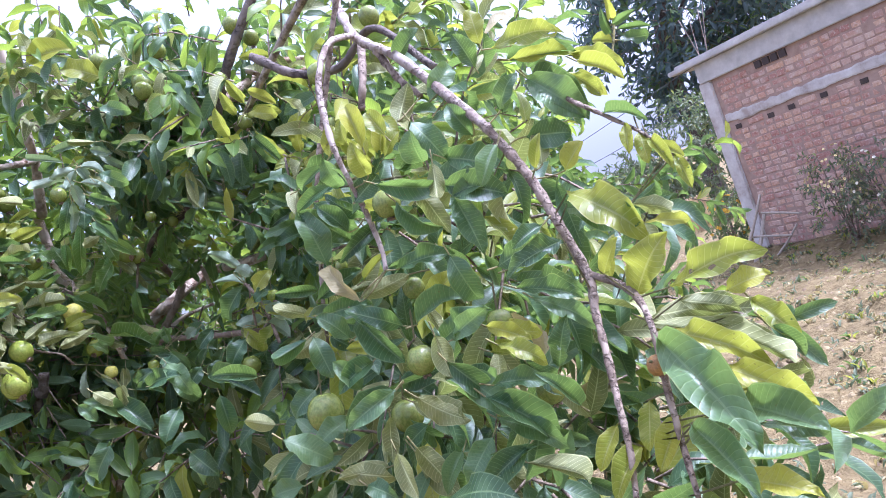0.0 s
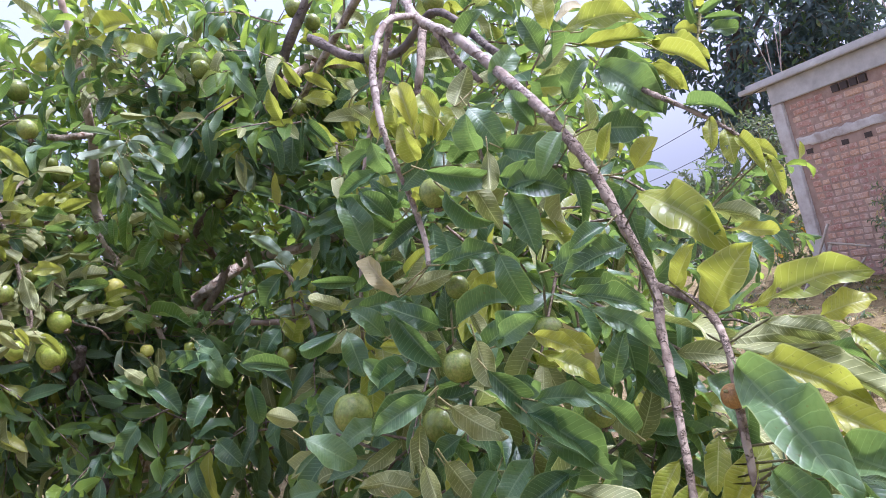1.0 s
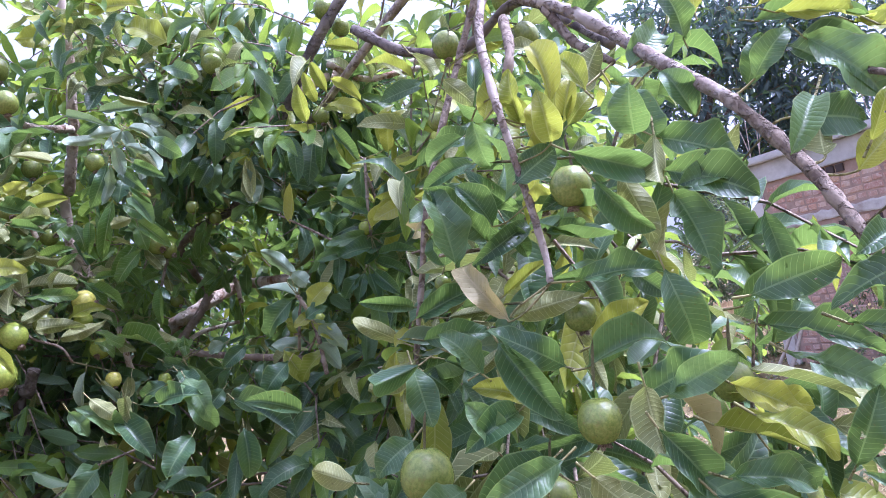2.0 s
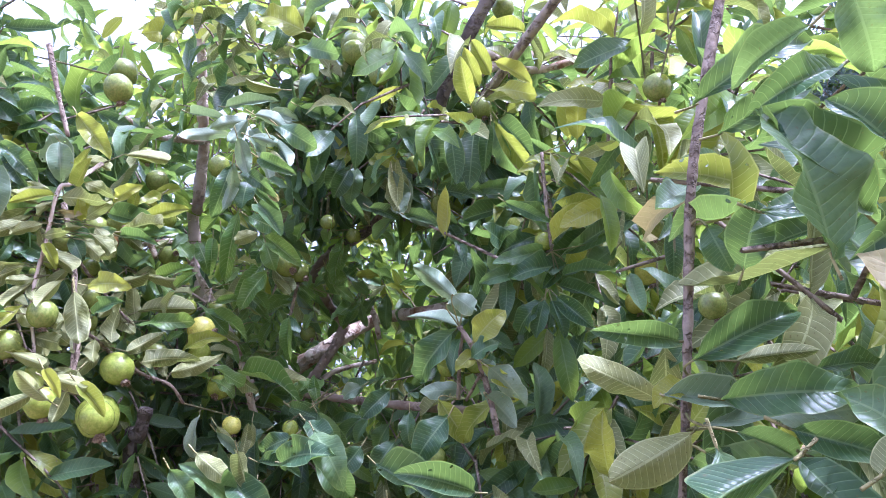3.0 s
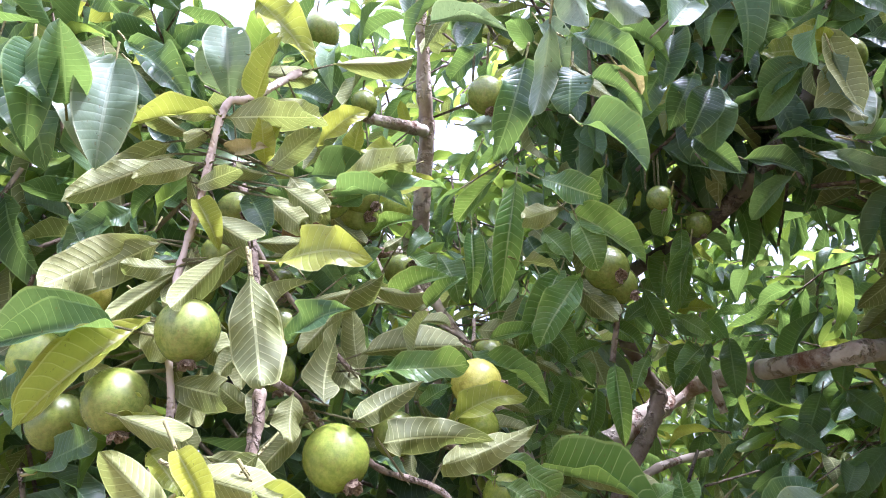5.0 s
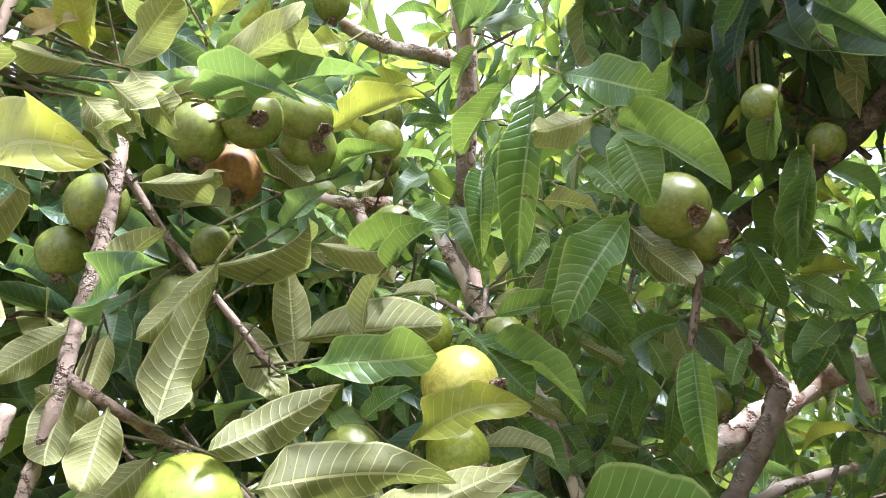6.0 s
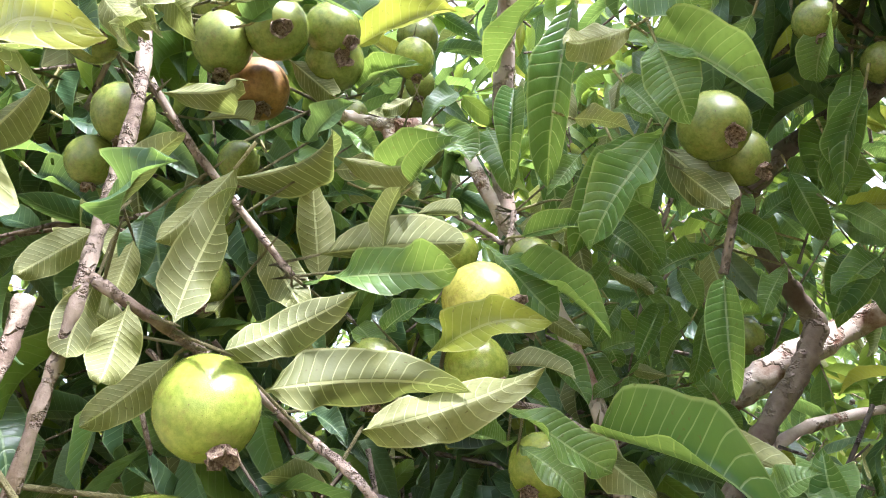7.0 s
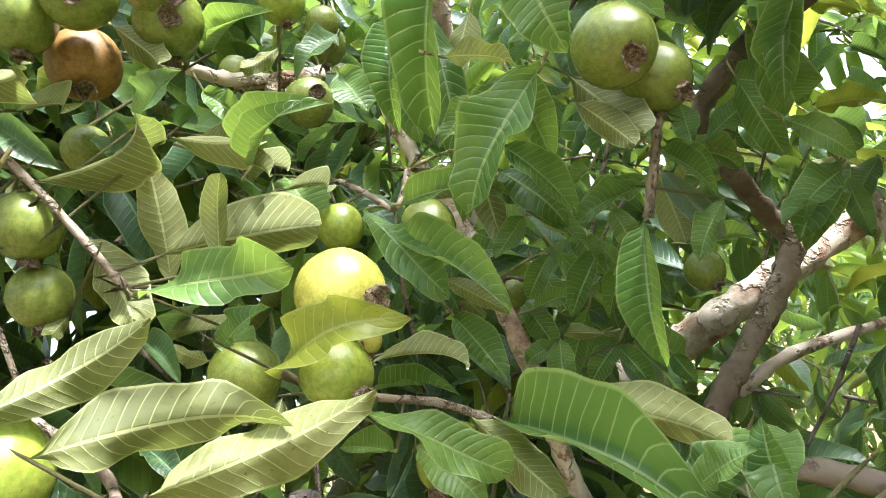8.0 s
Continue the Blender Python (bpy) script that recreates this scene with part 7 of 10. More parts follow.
leaf(guava, (-0.375, 1.928, 1.886), (-0.289, 1.945, 1.828), (0.01, -0.96, -0.27), 0.035, "yellow", 1.0)
leaf(guava, (-0.364, 1.984, 1.879), (-0.465, 1.978, 1.873), (0.04, -0.99, 0.13), 0.042, "top", 0.6)
leaf(guava, (-0.289, 1.917, 1.775), (-0.416, 1.871, 1.763), (0.31, -0.91, 0.26), 0.042, "top", 1.0)
leaf(guava, (-0.305, 1.927, 1.811), (-0.394, 1.925, 1.805), (0.02, -0.99, 0.14), 0.015, "yellow", 0.4)
leaf(guava, (-0.293, 1.903, 1.837), (-0.232, 1.889, 1.815), (-0.20, -0.98, 0.04), 0.028, "yellow", 1.0)
leaf(guava, (-0.293, 1.937, 1.873), (-0.239, 1.945, 1.865), (0.17, -0.98, 0.13), 0.033, "yellow", 0.6)
leaf(guava, (-0.273, 1.908, 1.925), (-0.243, 1.896, 1.867), (-0.16, -0.98, 0.12), 0.033, "yellow", 0.4)
leaf(guava, (-0.242, 1.907, 1.959), (-0.193, 1.882, 2.035), (-0.45, -0.89, 0.00), 0.040, "yellow", 0.4)
leaf(guava, (-0.273, 1.928, 1.928), (-0.347, 1.887, 1.915), (0.47, -0.88, 0.08), 0.026, "yellow", 1.0)
leaf(guava, (-0.225, 1.897, 1.782), (-0.333, 1.867, 1.727), (-0.03, -0.85, 0.53), 0.039, "top", 1.0)
leaf(guava, (-0.264, 2.008, 1.954), (-0.316, 1.964, 2.001), (0.17, -0.81, -0.56), 0.029, "top", 1.0)
leaf(guava, (-0.285, 2.011, 1.921), (-0.350, 1.973, 1.896), (0.48, -0.87, 0.08), 0.025, "yellow", 0.8)
limb(guava, [(-0.313, 1.930, 1.929), (-0.303, 1.931, 1.888), (-0.296, 1.923, 1.838), (-0.291, 1.914, 1.787), (-0.285, 1.920, 1.768)], 0.0042, 0.0030, TWIG, "twig")
leaf(guava, (-0.452, 1.654, 1.686), (-0.504, 1.625, 1.749), (-0.15, 0.94, 0.31), 0.029, "silver", 1.0)
leaf(guava, (-0.457, 1.630, 1.697), (-0.428, 1.622, 1.667), (0.19, 0.98, -0.06), 0.031, "silver", 0.8)
leaf(guava, (-0.469, 1.640, 1.687), (-0.431, 1.661, 1.672), (-0.42, 0.88, 0.20), 0.030, "silver", 0.6)
leaf(guava, (-0.460, 1.660, 1.654), (-0.527, 1.702, 1.685), (0.56, 0.83, 0.09), 0.026, "silver", 0.6)
leaf(guava, (-0.463, 1.659, 1.652), (-0.537, 1.680, 1.586), (-0.33, -0.94, 0.07), 0.047, "top", 0.8)
leaf(guava, (-0.442, 1.648, 1.628), (-0.393, 1.636, 1.664), (-0.25, -0.97, 0.02), 0.041, "yellow", 0.4)
leaf(guava, (-0.446, 1.631, 1.606), (-0.402, 1.639, 1.621), (-0.05, -0.82, 0.57), 0.032, "top", 0.8)
leaf(guava, (-0.441, 1.672, 1.614), (-0.474, 1.652, 1.592), (0.25, -0.86, 0.44), 0.025, "yellow", 1.0)
leaf(guava, (-0.436, 1.655, 1.603), (-0.417, 1.661, 1.576), (0.03, 0.97, 0.23), 0.017, "silver", 0.8)
leaf(guava, (-0.436, 1.658, 1.589), (-0.412, 1.660, 1.557), (0.30, 0.91, 0.28), 0.016, "silver", 0.4)
leaf(guava, (-0.435, 1.635, 1.600), (-0.398, 1.653, 1.560), (0.20, -0.95, -0.24), 0.022, "yellow", 0.8)
leaf(guava, (-0.424, 1.618, 1.592), (-0.385, 1.637, 1.528), (0.19, 0.90, 0.39), 0.037, "silver", 0.8)
leaf(guava, (-0.438, 1.645, 1.554), (-0.405, 1.673, 1.503), (-0.09, 0.89, 0.44), 0.038, "silver", 1.0)
leaf(guava, (-0.520, 1.732, 1.557), (-0.489, 1.744, 1.485), (0.24, -0.97, -0.06), 0.037, "yellow", 0.8)
leaf(guava, (-0.424, 1.712, 1.546), (-0.496, 1.723, 1.489), (-0.33, -0.91, 0.24), 0.032, "yellow", 1.0)
leaf(guava, (-0.506, 1.890, 1.563), (-0.570, 1.849, 1.569), (-0.54, 0.83, -0.16), 0.033, "silver", 0.6)
leaf(guava, (-0.511, 1.988, 1.587), (-0.557, 1.952, 1.620), (0.65, -0.75, 0.08), 0.032, "yellow", 0.6)
leaf(guava, (-0.621, 1.940, 1.467), (-0.612, 1.923, 1.539), (-0.16, -0.96, -0.21), 0.040, "top", 0.4)
leaf(guava, (-0.431, 1.832, 1.656), (-0.466, 1.807, 1.622), (0.03, -0.82, 0.57), 0.023, "top", 0.6)
limb(guava, [(-0.459, 1.660, 1.654), (-0.443, 1.661, 1.614), (-0.435, 1.664, 1.564), (-0.431, 1.659, 1.497)], 0.0038, 0.0045, TWIG, "twig")
limb(guava, [(-0.457, 1.682, 1.650), (-0.473, 1.708, 1.614), (-0.491, 1.739, 1.551)], 0.0022, 0.0030, TWIG, "twig")
limb(guava, [(-0.431, 1.785, 1.585), (-0.452, 1.822, 1.590), (-0.505, 1.906, 1.541)], 0.0018, 0.0030, TWIG, "twig")
leaf(guava, (-0.855, 1.972, 1.582), (-0.791, 1.966, 1.551), (0.00, -0.98, 0.22), 0.035, "top", 0.4)
leaf(guava, (-0.800, 1.965, 1.569), (-0.765, 1.998, 1.485), (0.24, -0.93, -0.27), 0.044, "top", 0.4)
leaf(guava, (-0.745, 1.995, 1.580), (-0.695, 1.973, 1.602), (-0.44, -0.89, 0.15), 0.042, "top", 0.6)
leaf(guava, (-0.946, 1.852, 1.570), (-0.916, 1.872, 1.506), (-0.50, 0.87, 0.03), 0.023, "pale", 1.0)
leaf(guava, (-0.916, 1.873, 1.506), (-0.896, 1.876, 1.564), (-0.27, 0.96, 0.03), 0.020, "pale", 0.6)
leaf(guava, (-0.829, 1.971, 1.517), (-0.769, 1.971, 1.487), (0.25, -0.84, 0.49), 0.038, "top", 0.8)
leaf(guava, (-0.908, 1.971, 1.541), (-0.956, 1.959, 1.524), (0.10, -0.93, 0.34), 0.029, "top", 1.0)
leaf(guava, (-0.729, 2.008, 1.536), (-0.776, 2.021, 1.500), (-0.31, -0.95, 0.04), 0.038, "top", 1.0)
leaf(guava, (-0.677, 2.022, 1.518), (-0.718, 2.044, 1.469), (-0.32, -0.94, -0.15), 0.038, "top", 1.0)
leaf(guava, (-0.232, 1.206, 1.556), (-0.260, 1.200, 1.545), (-0.01, -0.84, 0.54), 0.021, "yellow", 0.8)
leaf(guava, (-0.220, 1.158, 1.545), (-0.137, 1.144, 1.538), (-0.13, -0.96, 0.26), 0.034, "top", 0.8)
leaf(guava, (-0.237, 1.110, 1.523), (-0.227, 1.100, 1.452), (0.15, -0.98, 0.16), 0.037, "top", 0.4)
leaf(guava, (-0.189, 1.131, 1.524), (-0.138, 1.122, 1.500), (-0.09, -0.98, 0.20), 0.027, "top", 0.4)
leaf(guava, (-0.130, 0.977, 1.554), (-0.169, 1.017, 1.622), (-0.37, -0.88, 0.30), 0.026, "dry", 0.4)
leaf(guava, (-0.129, 0.977, 1.558), (-0.056, 0.984, 1.566), (-0.10, 0.99, -0.04), 0.027, "pale", 0.6)
leaf(guava, (-0.086, 0.976, 1.502), (-0.156, 0.969, 1.550), (0.24, -0.95, 0.22), 0.031, "top", 0.6)
leaf(guava, (-0.145, 0.989, 1.538), (-0.102, 0.962, 1.457), (-0.26, -0.95, 0.18), 0.039, "top", 0.4)
leaf(guava, (-0.053, 1.016, 1.513), (0.011, 1.011, 1.547), (-0.26, -0.89, 0.37), 0.033, "yellow", 0.6)
leaf(guava, (-0.071, 0.967, 1.499), (0.009, 0.964, 1.516), (-0.16, -0.77, 0.61), 0.043, "top", 0.8)
leaf(guava, (-0.056, 1.044, 1.530), (-0.044, 1.043, 1.510), (0.09, 1.00, -0.01), 0.018, "pale", 0.8)
leaf(guava, (-0.057, 1.036, 1.513), (-0.041, 1.040, 1.464), (0.15, 0.98, 0.13), 0.020, "pale", 1.0)
leaf(guava, (-0.116, 1.020, 1.470), (-0.176, 1.006, 1.498), (0.33, -0.91, 0.24), 0.026, "yellow", 1.0)
leaf(guava, (-0.168, 1.064, 1.503), (-0.135, 1.073, 1.524), (-0.13, 0.97, -0.21), 0.019, "pale", 0.8)
leaf(guava, (-0.128, 1.096, 1.642), (-0.179, 1.045, 1.704), (0.51, -0.82, -0.26), 0.042, "top", 0.6)
leaf(guava, (-0.087, 1.074, 1.664), (-0.137, 1.048, 1.711), (0.06, -0.90, -0.43), 0.022, "top", 0.4)
leaf(guava, (-0.125, 1.084, 1.729), (-0.186, 1.071, 1.709), (0.12, -0.97, 0.23), 0.023, "top", 1.0)
leaf(guava, (-0.128, 1.099, 1.764), (-0.179, 1.110, 1.743), (-0.23, -0.97, 0.07), 0.025, "top", 1.0)
leaf(guava, (-0.120, 1.058, 1.770), (-0.110, 1.077, 1.719), (-0.26, -0.88, -0.39), 0.031, "top", 1.0)
leaf(guava, (-0.141, 1.089, 1.831), (-0.110, 1.085, 1.793), (0.35, 0.92, 0.19), 0.024, "pale", 0.6)
leaf(guava, (-0.169, 1.208, 1.911), (-0.141, 1.193, 1.869), (0.59, 0.80, 0.11), 0.019, "pale", 0.8)
leaf(guava, (-0.109, 1.039, 1.763), (-0.089, 1.043, 1.805), (-0.03, -0.99, 0.10), 0.027, "yellow", 1.0)
leaf(guava, (-0.073, 1.032, 1.748), (-0.078, 1.022, 1.807), (-0.51, -0.84, -0.18), 0.024, "yellow", 0.6)
leaf(guava, (-0.062, 1.042, 1.750), (-0.087, 1.025, 1.781), (0.19, -0.92, -0.35), 0.021, "yellow", 0.8)
leaf(guava, (-0.064, 1.016, 1.720), (-0.048, 1.013, 1.774), (-0.35, -0.93, 0.05), 0.025, "yellow", 0.8)
leaf(guava, (-0.045, 1.015, 1.730), (-0.033, 1.014, 1.778), (-0.53, -0.84, 0.12), 0.019, "yellow", 0.6)
leaf(guava, (-0.038, 1.005, 1.734), (-0.018, 1.006, 1.781), (-0.17, -0.98, 0.10), 0.025, "yellow", 0.4)
leaf(guava, (-0.032, 1.005, 1.732), (0.000, 1.002, 1.760), (-0.26, -0.95, 0.17), 0.025, "yellow", 0.8)
leaf(guava, (-0.058, 1.008, 1.712), (-0.010, 1.012, 1.747), (-0.19, -0.91, 0.38), 0.017, "top", 0.4)
leaf(guava, (-0.095, 1.010, 1.686), (-0.049, 1.004, 1.711), (-0.22, -0.96, 0.17), 0.036, "top", 0.6)
leaf(guava, (0.015, 0.951, 1.700), (0.013, 0.929, 1.744), (-0.46, -0.79, -0.41), 0.043, "top", 0.8)
leaf(guava, (-0.054, 0.929, 1.694), (0.029, 0.941, 1.660), (0.00, -0.95, -0.30), 0.031, "top", 0.8)
leaf(guava, (-0.037, 0.924, 1.663), (0.003, 0.921, 1.606), (-0.42, -0.87, -0.25), 0.030, "top", 0.4)
leaf(guava, (-0.008, 0.995, 1.669), (-0.078, 0.979, 1.653), (0.18, -0.97, 0.18), 0.026, "top", 0.8)
leaf(guava, (-0.003, 1.008, 1.578), (-0.080, 1.004, 1.585), (0.06, -1.00, 0.07), 0.016, "top", 0.4)
leaf(guava, (0.000, 1.008, 1.580), (0.027, 0.996, 1.548), (-0.32, -0.94, 0.09), 0.026, "top", 0.6)
leaf(guava, (-0.126, 1.055, 1.578), (-0.073, 1.044, 1.607), (-0.26, -0.96, 0.11), 0.015, "yellow", 0.8)
leaf(guava, (0.052, 1.034, 1.766), (0.014, 1.041, 1.745), (-0.23, -0.97, 0.08), 0.025, "top", 1.0)
leaf(guava, (-0.065, 1.079, 1.637), (-0.014, 1.080, 1.635), (0.04, -0.96, 0.29), 0.022, "top", 0.6)
leaf(guava, (-0.055, 1.075, 1.663), (-0.091, 1.065, 1.678), (0.34, -0.93, 0.15), 0.022, "top", 0.8)
leaf(guava, (-0.103, 1.095, 1.657), (-0.084, 1.099, 1.615), (0.03, -1.00, -0.08), 0.026, "top", 0.6)
leaf(guava, (-0.143, 1.244, 1.667), (-0.178, 1.253, 1.615), (-0.26, -0.97, 0.01), 0.028, "top", 0.6)
leaf(guava, (-0.117, 0.897, 1.439), (-0.188, 0.877, 1.417), (0.17, -0.93, 0.31), 0.030, "top", 1.0)
leaf(guava, (-0.097, 0.897, 1.422), (-0.042, 0.888, 1.371), (-0.22, 0.89, -0.39), 0.032, "pale", 0.8)
leaf(guava, (-0.135, 0.897, 1.411), (-0.153, 0.904, 1.347), (-0.19, 0.97, 0.16), 0.022, "pale", 0.8)
leaf(guava, (-0.140, 0.876, 1.370), (-0.131, 0.858, 1.312), (-0.33, 0.88, -0.34), 0.027, "pale", 0.6)
leaf(guava, (-0.116, 0.876, 1.368), (-0.088, 0.890, 1.292), (-0.20, 0.98, 0.10), 0.030, "pale", 0.8)
leaf(guava, (-0.161, 0.916, 1.344), (-0.230, 0.924, 1.350), (0.10, 0.97, -0.21), 0.027, "pale", 0.8)
leaf(guava, (-0.028, 0.878, 1.476), (0.026, 0.852, 1.501), (-0.50, -0.85, 0.19), 0.028, "top", 1.0)
leaf(guava, (-0.046, 0.868, 1.491), (-0.043, 0.861, 1.436), (-0.07, 0.99, -0.13), 0.033, "pale", 0.4)
leaf(guava, (-0.043, 0.868, 1.455), (-0.005, 0.881, 1.392), (0.23, -0.97, -0.07), 0.034, "top", 0.8)
leaf(guava, (-0.221, 0.999, 1.530), (-0.272, 0.964, 1.520), (-0.51, 0.83, -0.23), 0.029, "top", 0.8)
leaf(guava, (-0.288, 0.947, 1.419), (-0.238, 0.957, 1.367), (0.47, -0.84, 0.28), 0.038, "top", 1.0)
leaf(guava, (-0.303, 0.997, 1.432), (-0.340, 0.986, 1.454), (-0.35, 0.93, -0.10), 0.029, "pale", 0.6)
leaf(guava, (-0.166, 0.947, 1.445), (-0.185, 0.931, 1.495), (0.57, -0.82, -0.05), 0.032, "top", 0.4)
leaf(guava, (-0.140, 0.958, 1.474), (-0.190, 0.928, 1.458), (0.33, -0.81, 0.48), 0.036, "top", 0.8)
leaf(guava, (-0.165, 0.999, 1.509), (-0.197, 0.993, 1.556), (0.41, -0.89, 0.18), 0.031, "top", 0.8)
leaf(guava, (-0.021, 0.856, 1.353), (-0.069, 0.832, 1.314), (-0.05, -0.82, 0.57), 0.030, "top", 0.4)
leaf(guava, (0.014, 0.835, 1.333), (-0.051, 0.825, 1.307), (-0.03, -0.90, 0.44), 0.036, "top", 1.0)
leaf(guava, (-0.014, 0.857, 1.401), (0.056, 0.838, 1.325), (0.20, -0.89, 0.40), 0.045, "top", 0.8)
leaf(guava, (-0.002, 0.857, 1.411), (0.065, 0.856, 1.392), (0.15, -0.81, 0.57), 0.028, "top", 0.8)
leaf(guava, (0.021, 0.838, 1.458), (0.068, 0.812, 1.427), (-0.00, -0.78, 0.63), 0.024, "yellow", 0.6)
leaf(guava, (0.016, 0.858, 1.480), (0.062, 0.841, 1.449), (-0.06, -0.90, 0.43), 0.022, "yellow", 0.6)
leaf(guava, (0.055, 0.879, 1.541), (0.121, 0.854, 1.556), (-0.37, -0.92, 0.13), 0.034, "top", 0.8)
leaf(guava, (-0.067, 0.950, 1.579), (0.012, 0.940, 1.577), (-0.08, -0.85, 0.52), 0.029, "top", 0.4)
leaf(guava, (0.005, 0.920, 1.575), (0.023, 0.932, 1.500), (-0.12, -0.98, -0.18), 0.038, "top", 0.8)
leaf(guava, (0.038, 0.951, 1.642), (0.048, 0.917, 1.562), (0.04, -0.92, 0.39), 0.038, "top", 0.6)
leaf(guava, (-0.006, 0.951, 1.674), (0.016, 0.957, 1.598), (0.20, 0.97, 0.13), 0.029, "pale", 0.4)
leaf(guava, (0.026, 0.932, 1.696), (0.016, 0.913, 1.647), (-0.09, 0.94, -0.33), 0.030, "pale", 0.6)
leaf(guava, (0.030, 0.941, 1.662), (0.103, 0.921, 1.623), (-0.13, -0.96, 0.27), 0.048, "top", 0.6)
leaf(guava, (0.044, 0.982, 1.700), (0.119, 0.965, 1.656), (0.04, -0.91, 0.42), 0.042, "top", 0.4)
leaf(guava, (0.018, 1.003, 1.766), (0.048, 0.992, 1.694), (0.05, -0.98, 0.17), 0.039, "top", 0.8)
leaf(guava, (-0.054, 0.953, 1.746), (-0.058, 0.973, 1.811), (0.08, -0.95, 0.30), 0.034, "yellow", 1.0)
leaf(guava, (-0.020, 0.953, 1.750), (-0.035, 0.972, 1.794), (-0.09, -0.93, 0.37), 0.028, "yellow", 0.6)
leaf(guava, (-0.060, 0.962, 1.710), (-0.067, 0.935, 1.752), (-0.06, -0.84, -0.54), 0.034, "yellow", 0.6)
leaf(guava, (-0.168, 1.050, 1.616), (-0.180, 1.050, 1.708), (0.41, -0.91, 0.05), 0.045, "top", 0.4)
leaf(guava, (-0.121, 1.051, 1.652), (-0.151, 1.047, 1.702), (0.29, -0.95, 0.09), 0.034, "top", 0.8)
leaf(guava, (0.003, 1.053, 1.780), (0.036, 1.075, 1.832), (-0.27, 0.94, -0.22), 0.038, "pale", 1.0)
leaf(guava, (0.094, 1.002, 1.716), (0.073, 1.004, 1.772), (-0.16, -0.99, -0.03), 0.036, "top", 0.6)
leaf(guava, (0.178, 0.933, 1.756), (0.230, 0.911, 1.681), (-0.14, -0.97, 0.18), 0.049, "top", 0.4)
leaf(guava, (0.153, 0.954, 1.811), (0.237, 0.932, 1.804), (-0.23, -0.96, 0.17), 0.034, "yellow", 1.0)
leaf(guava, (0.169, 0.953, 1.789), (0.266, 0.963, 1.769), (0.12, -0.99, 0.10), 0.023, "yellow", 0.4)
leaf(guava, (0.247, 0.933, 1.754), (0.288, 0.901, 1.713), (-0.31, -0.88, 0.37), 0.028, "yellow", 0.6)
leaf(guava, (0.234, 0.933, 1.740), (0.267, 0.939, 1.701), (0.07, -0.99, -0.11), 0.022, "yellow", 0.8)
leaf(guava, (0.135, 0.952, 1.730), (0.162, 0.927, 1.766), (-0.64, -0.77, -0.06), 0.027, "top", 0.8)
leaf(guava, (0.150, 0.922, 1.683), (0.207, 0.918, 1.668), (-0.07, -1.00, -0.02), 0.041, "top", 1.0)
leaf(guava, (0.154, 0.901, 1.641), (0.169, 0.918, 1.689), (-0.11, 0.95, -0.30), 0.026, "pale", 0.4)
leaf(guava, (0.178, 0.901, 1.624), (0.211, 0.894, 1.651), (-0.43, -0.84, 0.32), 0.032, "yellow", 0.6)
leaf(guava, (0.056, 1.054, 1.792), (0.109, 1.071, 1.839), (0.11, -0.96, 0.24), 0.036, "top", 0.6)
leaf(guava, (0.142, 1.104, 1.826), (0.125, 1.087, 1.882), (0.08, -0.96, -0.27), 0.034, "top", 0.8)
leaf(guava, (0.162, 1.105, 1.856), (0.166, 1.116, 1.914), (-0.13, -0.97, 0.20), 0.032, "yellow", 0.8)
leaf(guava, (0.032, 1.155, 1.889), (0.084, 1.137, 1.922), (-0.33, -0.95, -0.01), 0.033, "top", 1.0)
leaf(guava, (0.332, 1.004, 1.796), (0.355, 0.973, 1.798), (-0.80, -0.59, -0.14), 0.013, "top", 0.6)
leaf(guava, (0.331, 1.004, 1.805), (0.325, 0.972, 1.825), (-0.09, -0.50, -0.86), 0.017, "yellow", 0.6)
leaf(guava, (0.331, 1.003, 1.772), (0.375, 1.010, 1.764), (0.19, -0.96, 0.20), 0.022, "top", 0.4)
leaf(guava, (0.324, 1.003, 1.771), (0.301, 1.016, 1.788), (-0.31, -0.91, 0.29), 0.021, "yellow", 1.0)
leaf(guava, (0.333, 1.003, 1.788), (0.380, 1.000, 1.775), (-0.09, -1.00, -0.01), 0.010, "top", 1.0)
leaf(guava, (0.325, 1.003, 1.784), (0.314, 0.981, 1.814), (-0.42, -0.64, -0.64), 0.015, "top", 0.6)
limb(guava, [(0.306, 0.983, 1.745), (0.331, 1.003, 1.790), (0.337, 1.004, 1.822)], 0.0020, 0.0015, TWIG_GREEN, "twig")
leaf(guava, (-0.203, 0.997, 1.405), (-0.253, 0.962, 1.392), (0.31, -0.69, 0.65), 0.034, "top", 0.4)
leaf(guava, (-0.246, 1.048, 1.452), (-0.288, 1.033, 1.427), (0.03, -0.89, 0.46), 0.034, "top", 1.0)
leaf(guava, (-0.094, 0.916, 1.379), (-0.133, 0.928, 1.358), (-0.42, -0.85, 0.32), 0.028, "top", 0.6)
leaf(guava, (-0.064, 0.896, 1.336), (-0.099, 0.871, 1.304), (0.04, -0.81, 0.58), 0.029, "top", 1.0)
leaf(guava, (-0.295, 0.996, 1.338), (-0.351, 1.011, 1.336), (-0.25, -0.82, 0.51), 0.034, "top", 0.4)
leaf(guava, (-0.192, 0.896, 1.337), (-0.158, 0.865, 1.321), (-0.22, -0.64, 0.74), 0.026, "top", 1.0)
leaf(guava, (0.049, 0.897, 1.415), (0.080, 0.892, 1.359), (0.25, -0.94, 0.22), 0.031, "top", 0.6)
leaf(guava, (-0.677, 1.771, 2.188), (-0.598, 1.762, 2.147), (-0.01, -0.98, 0.20), 0.036, "top", 1.0)
leaf(guava, (-0.564, 1.964, 2.067), (-0.649, 1.932, 2.101), (0.25, -0.94, -0.24), 0.043, "top", 0.4)
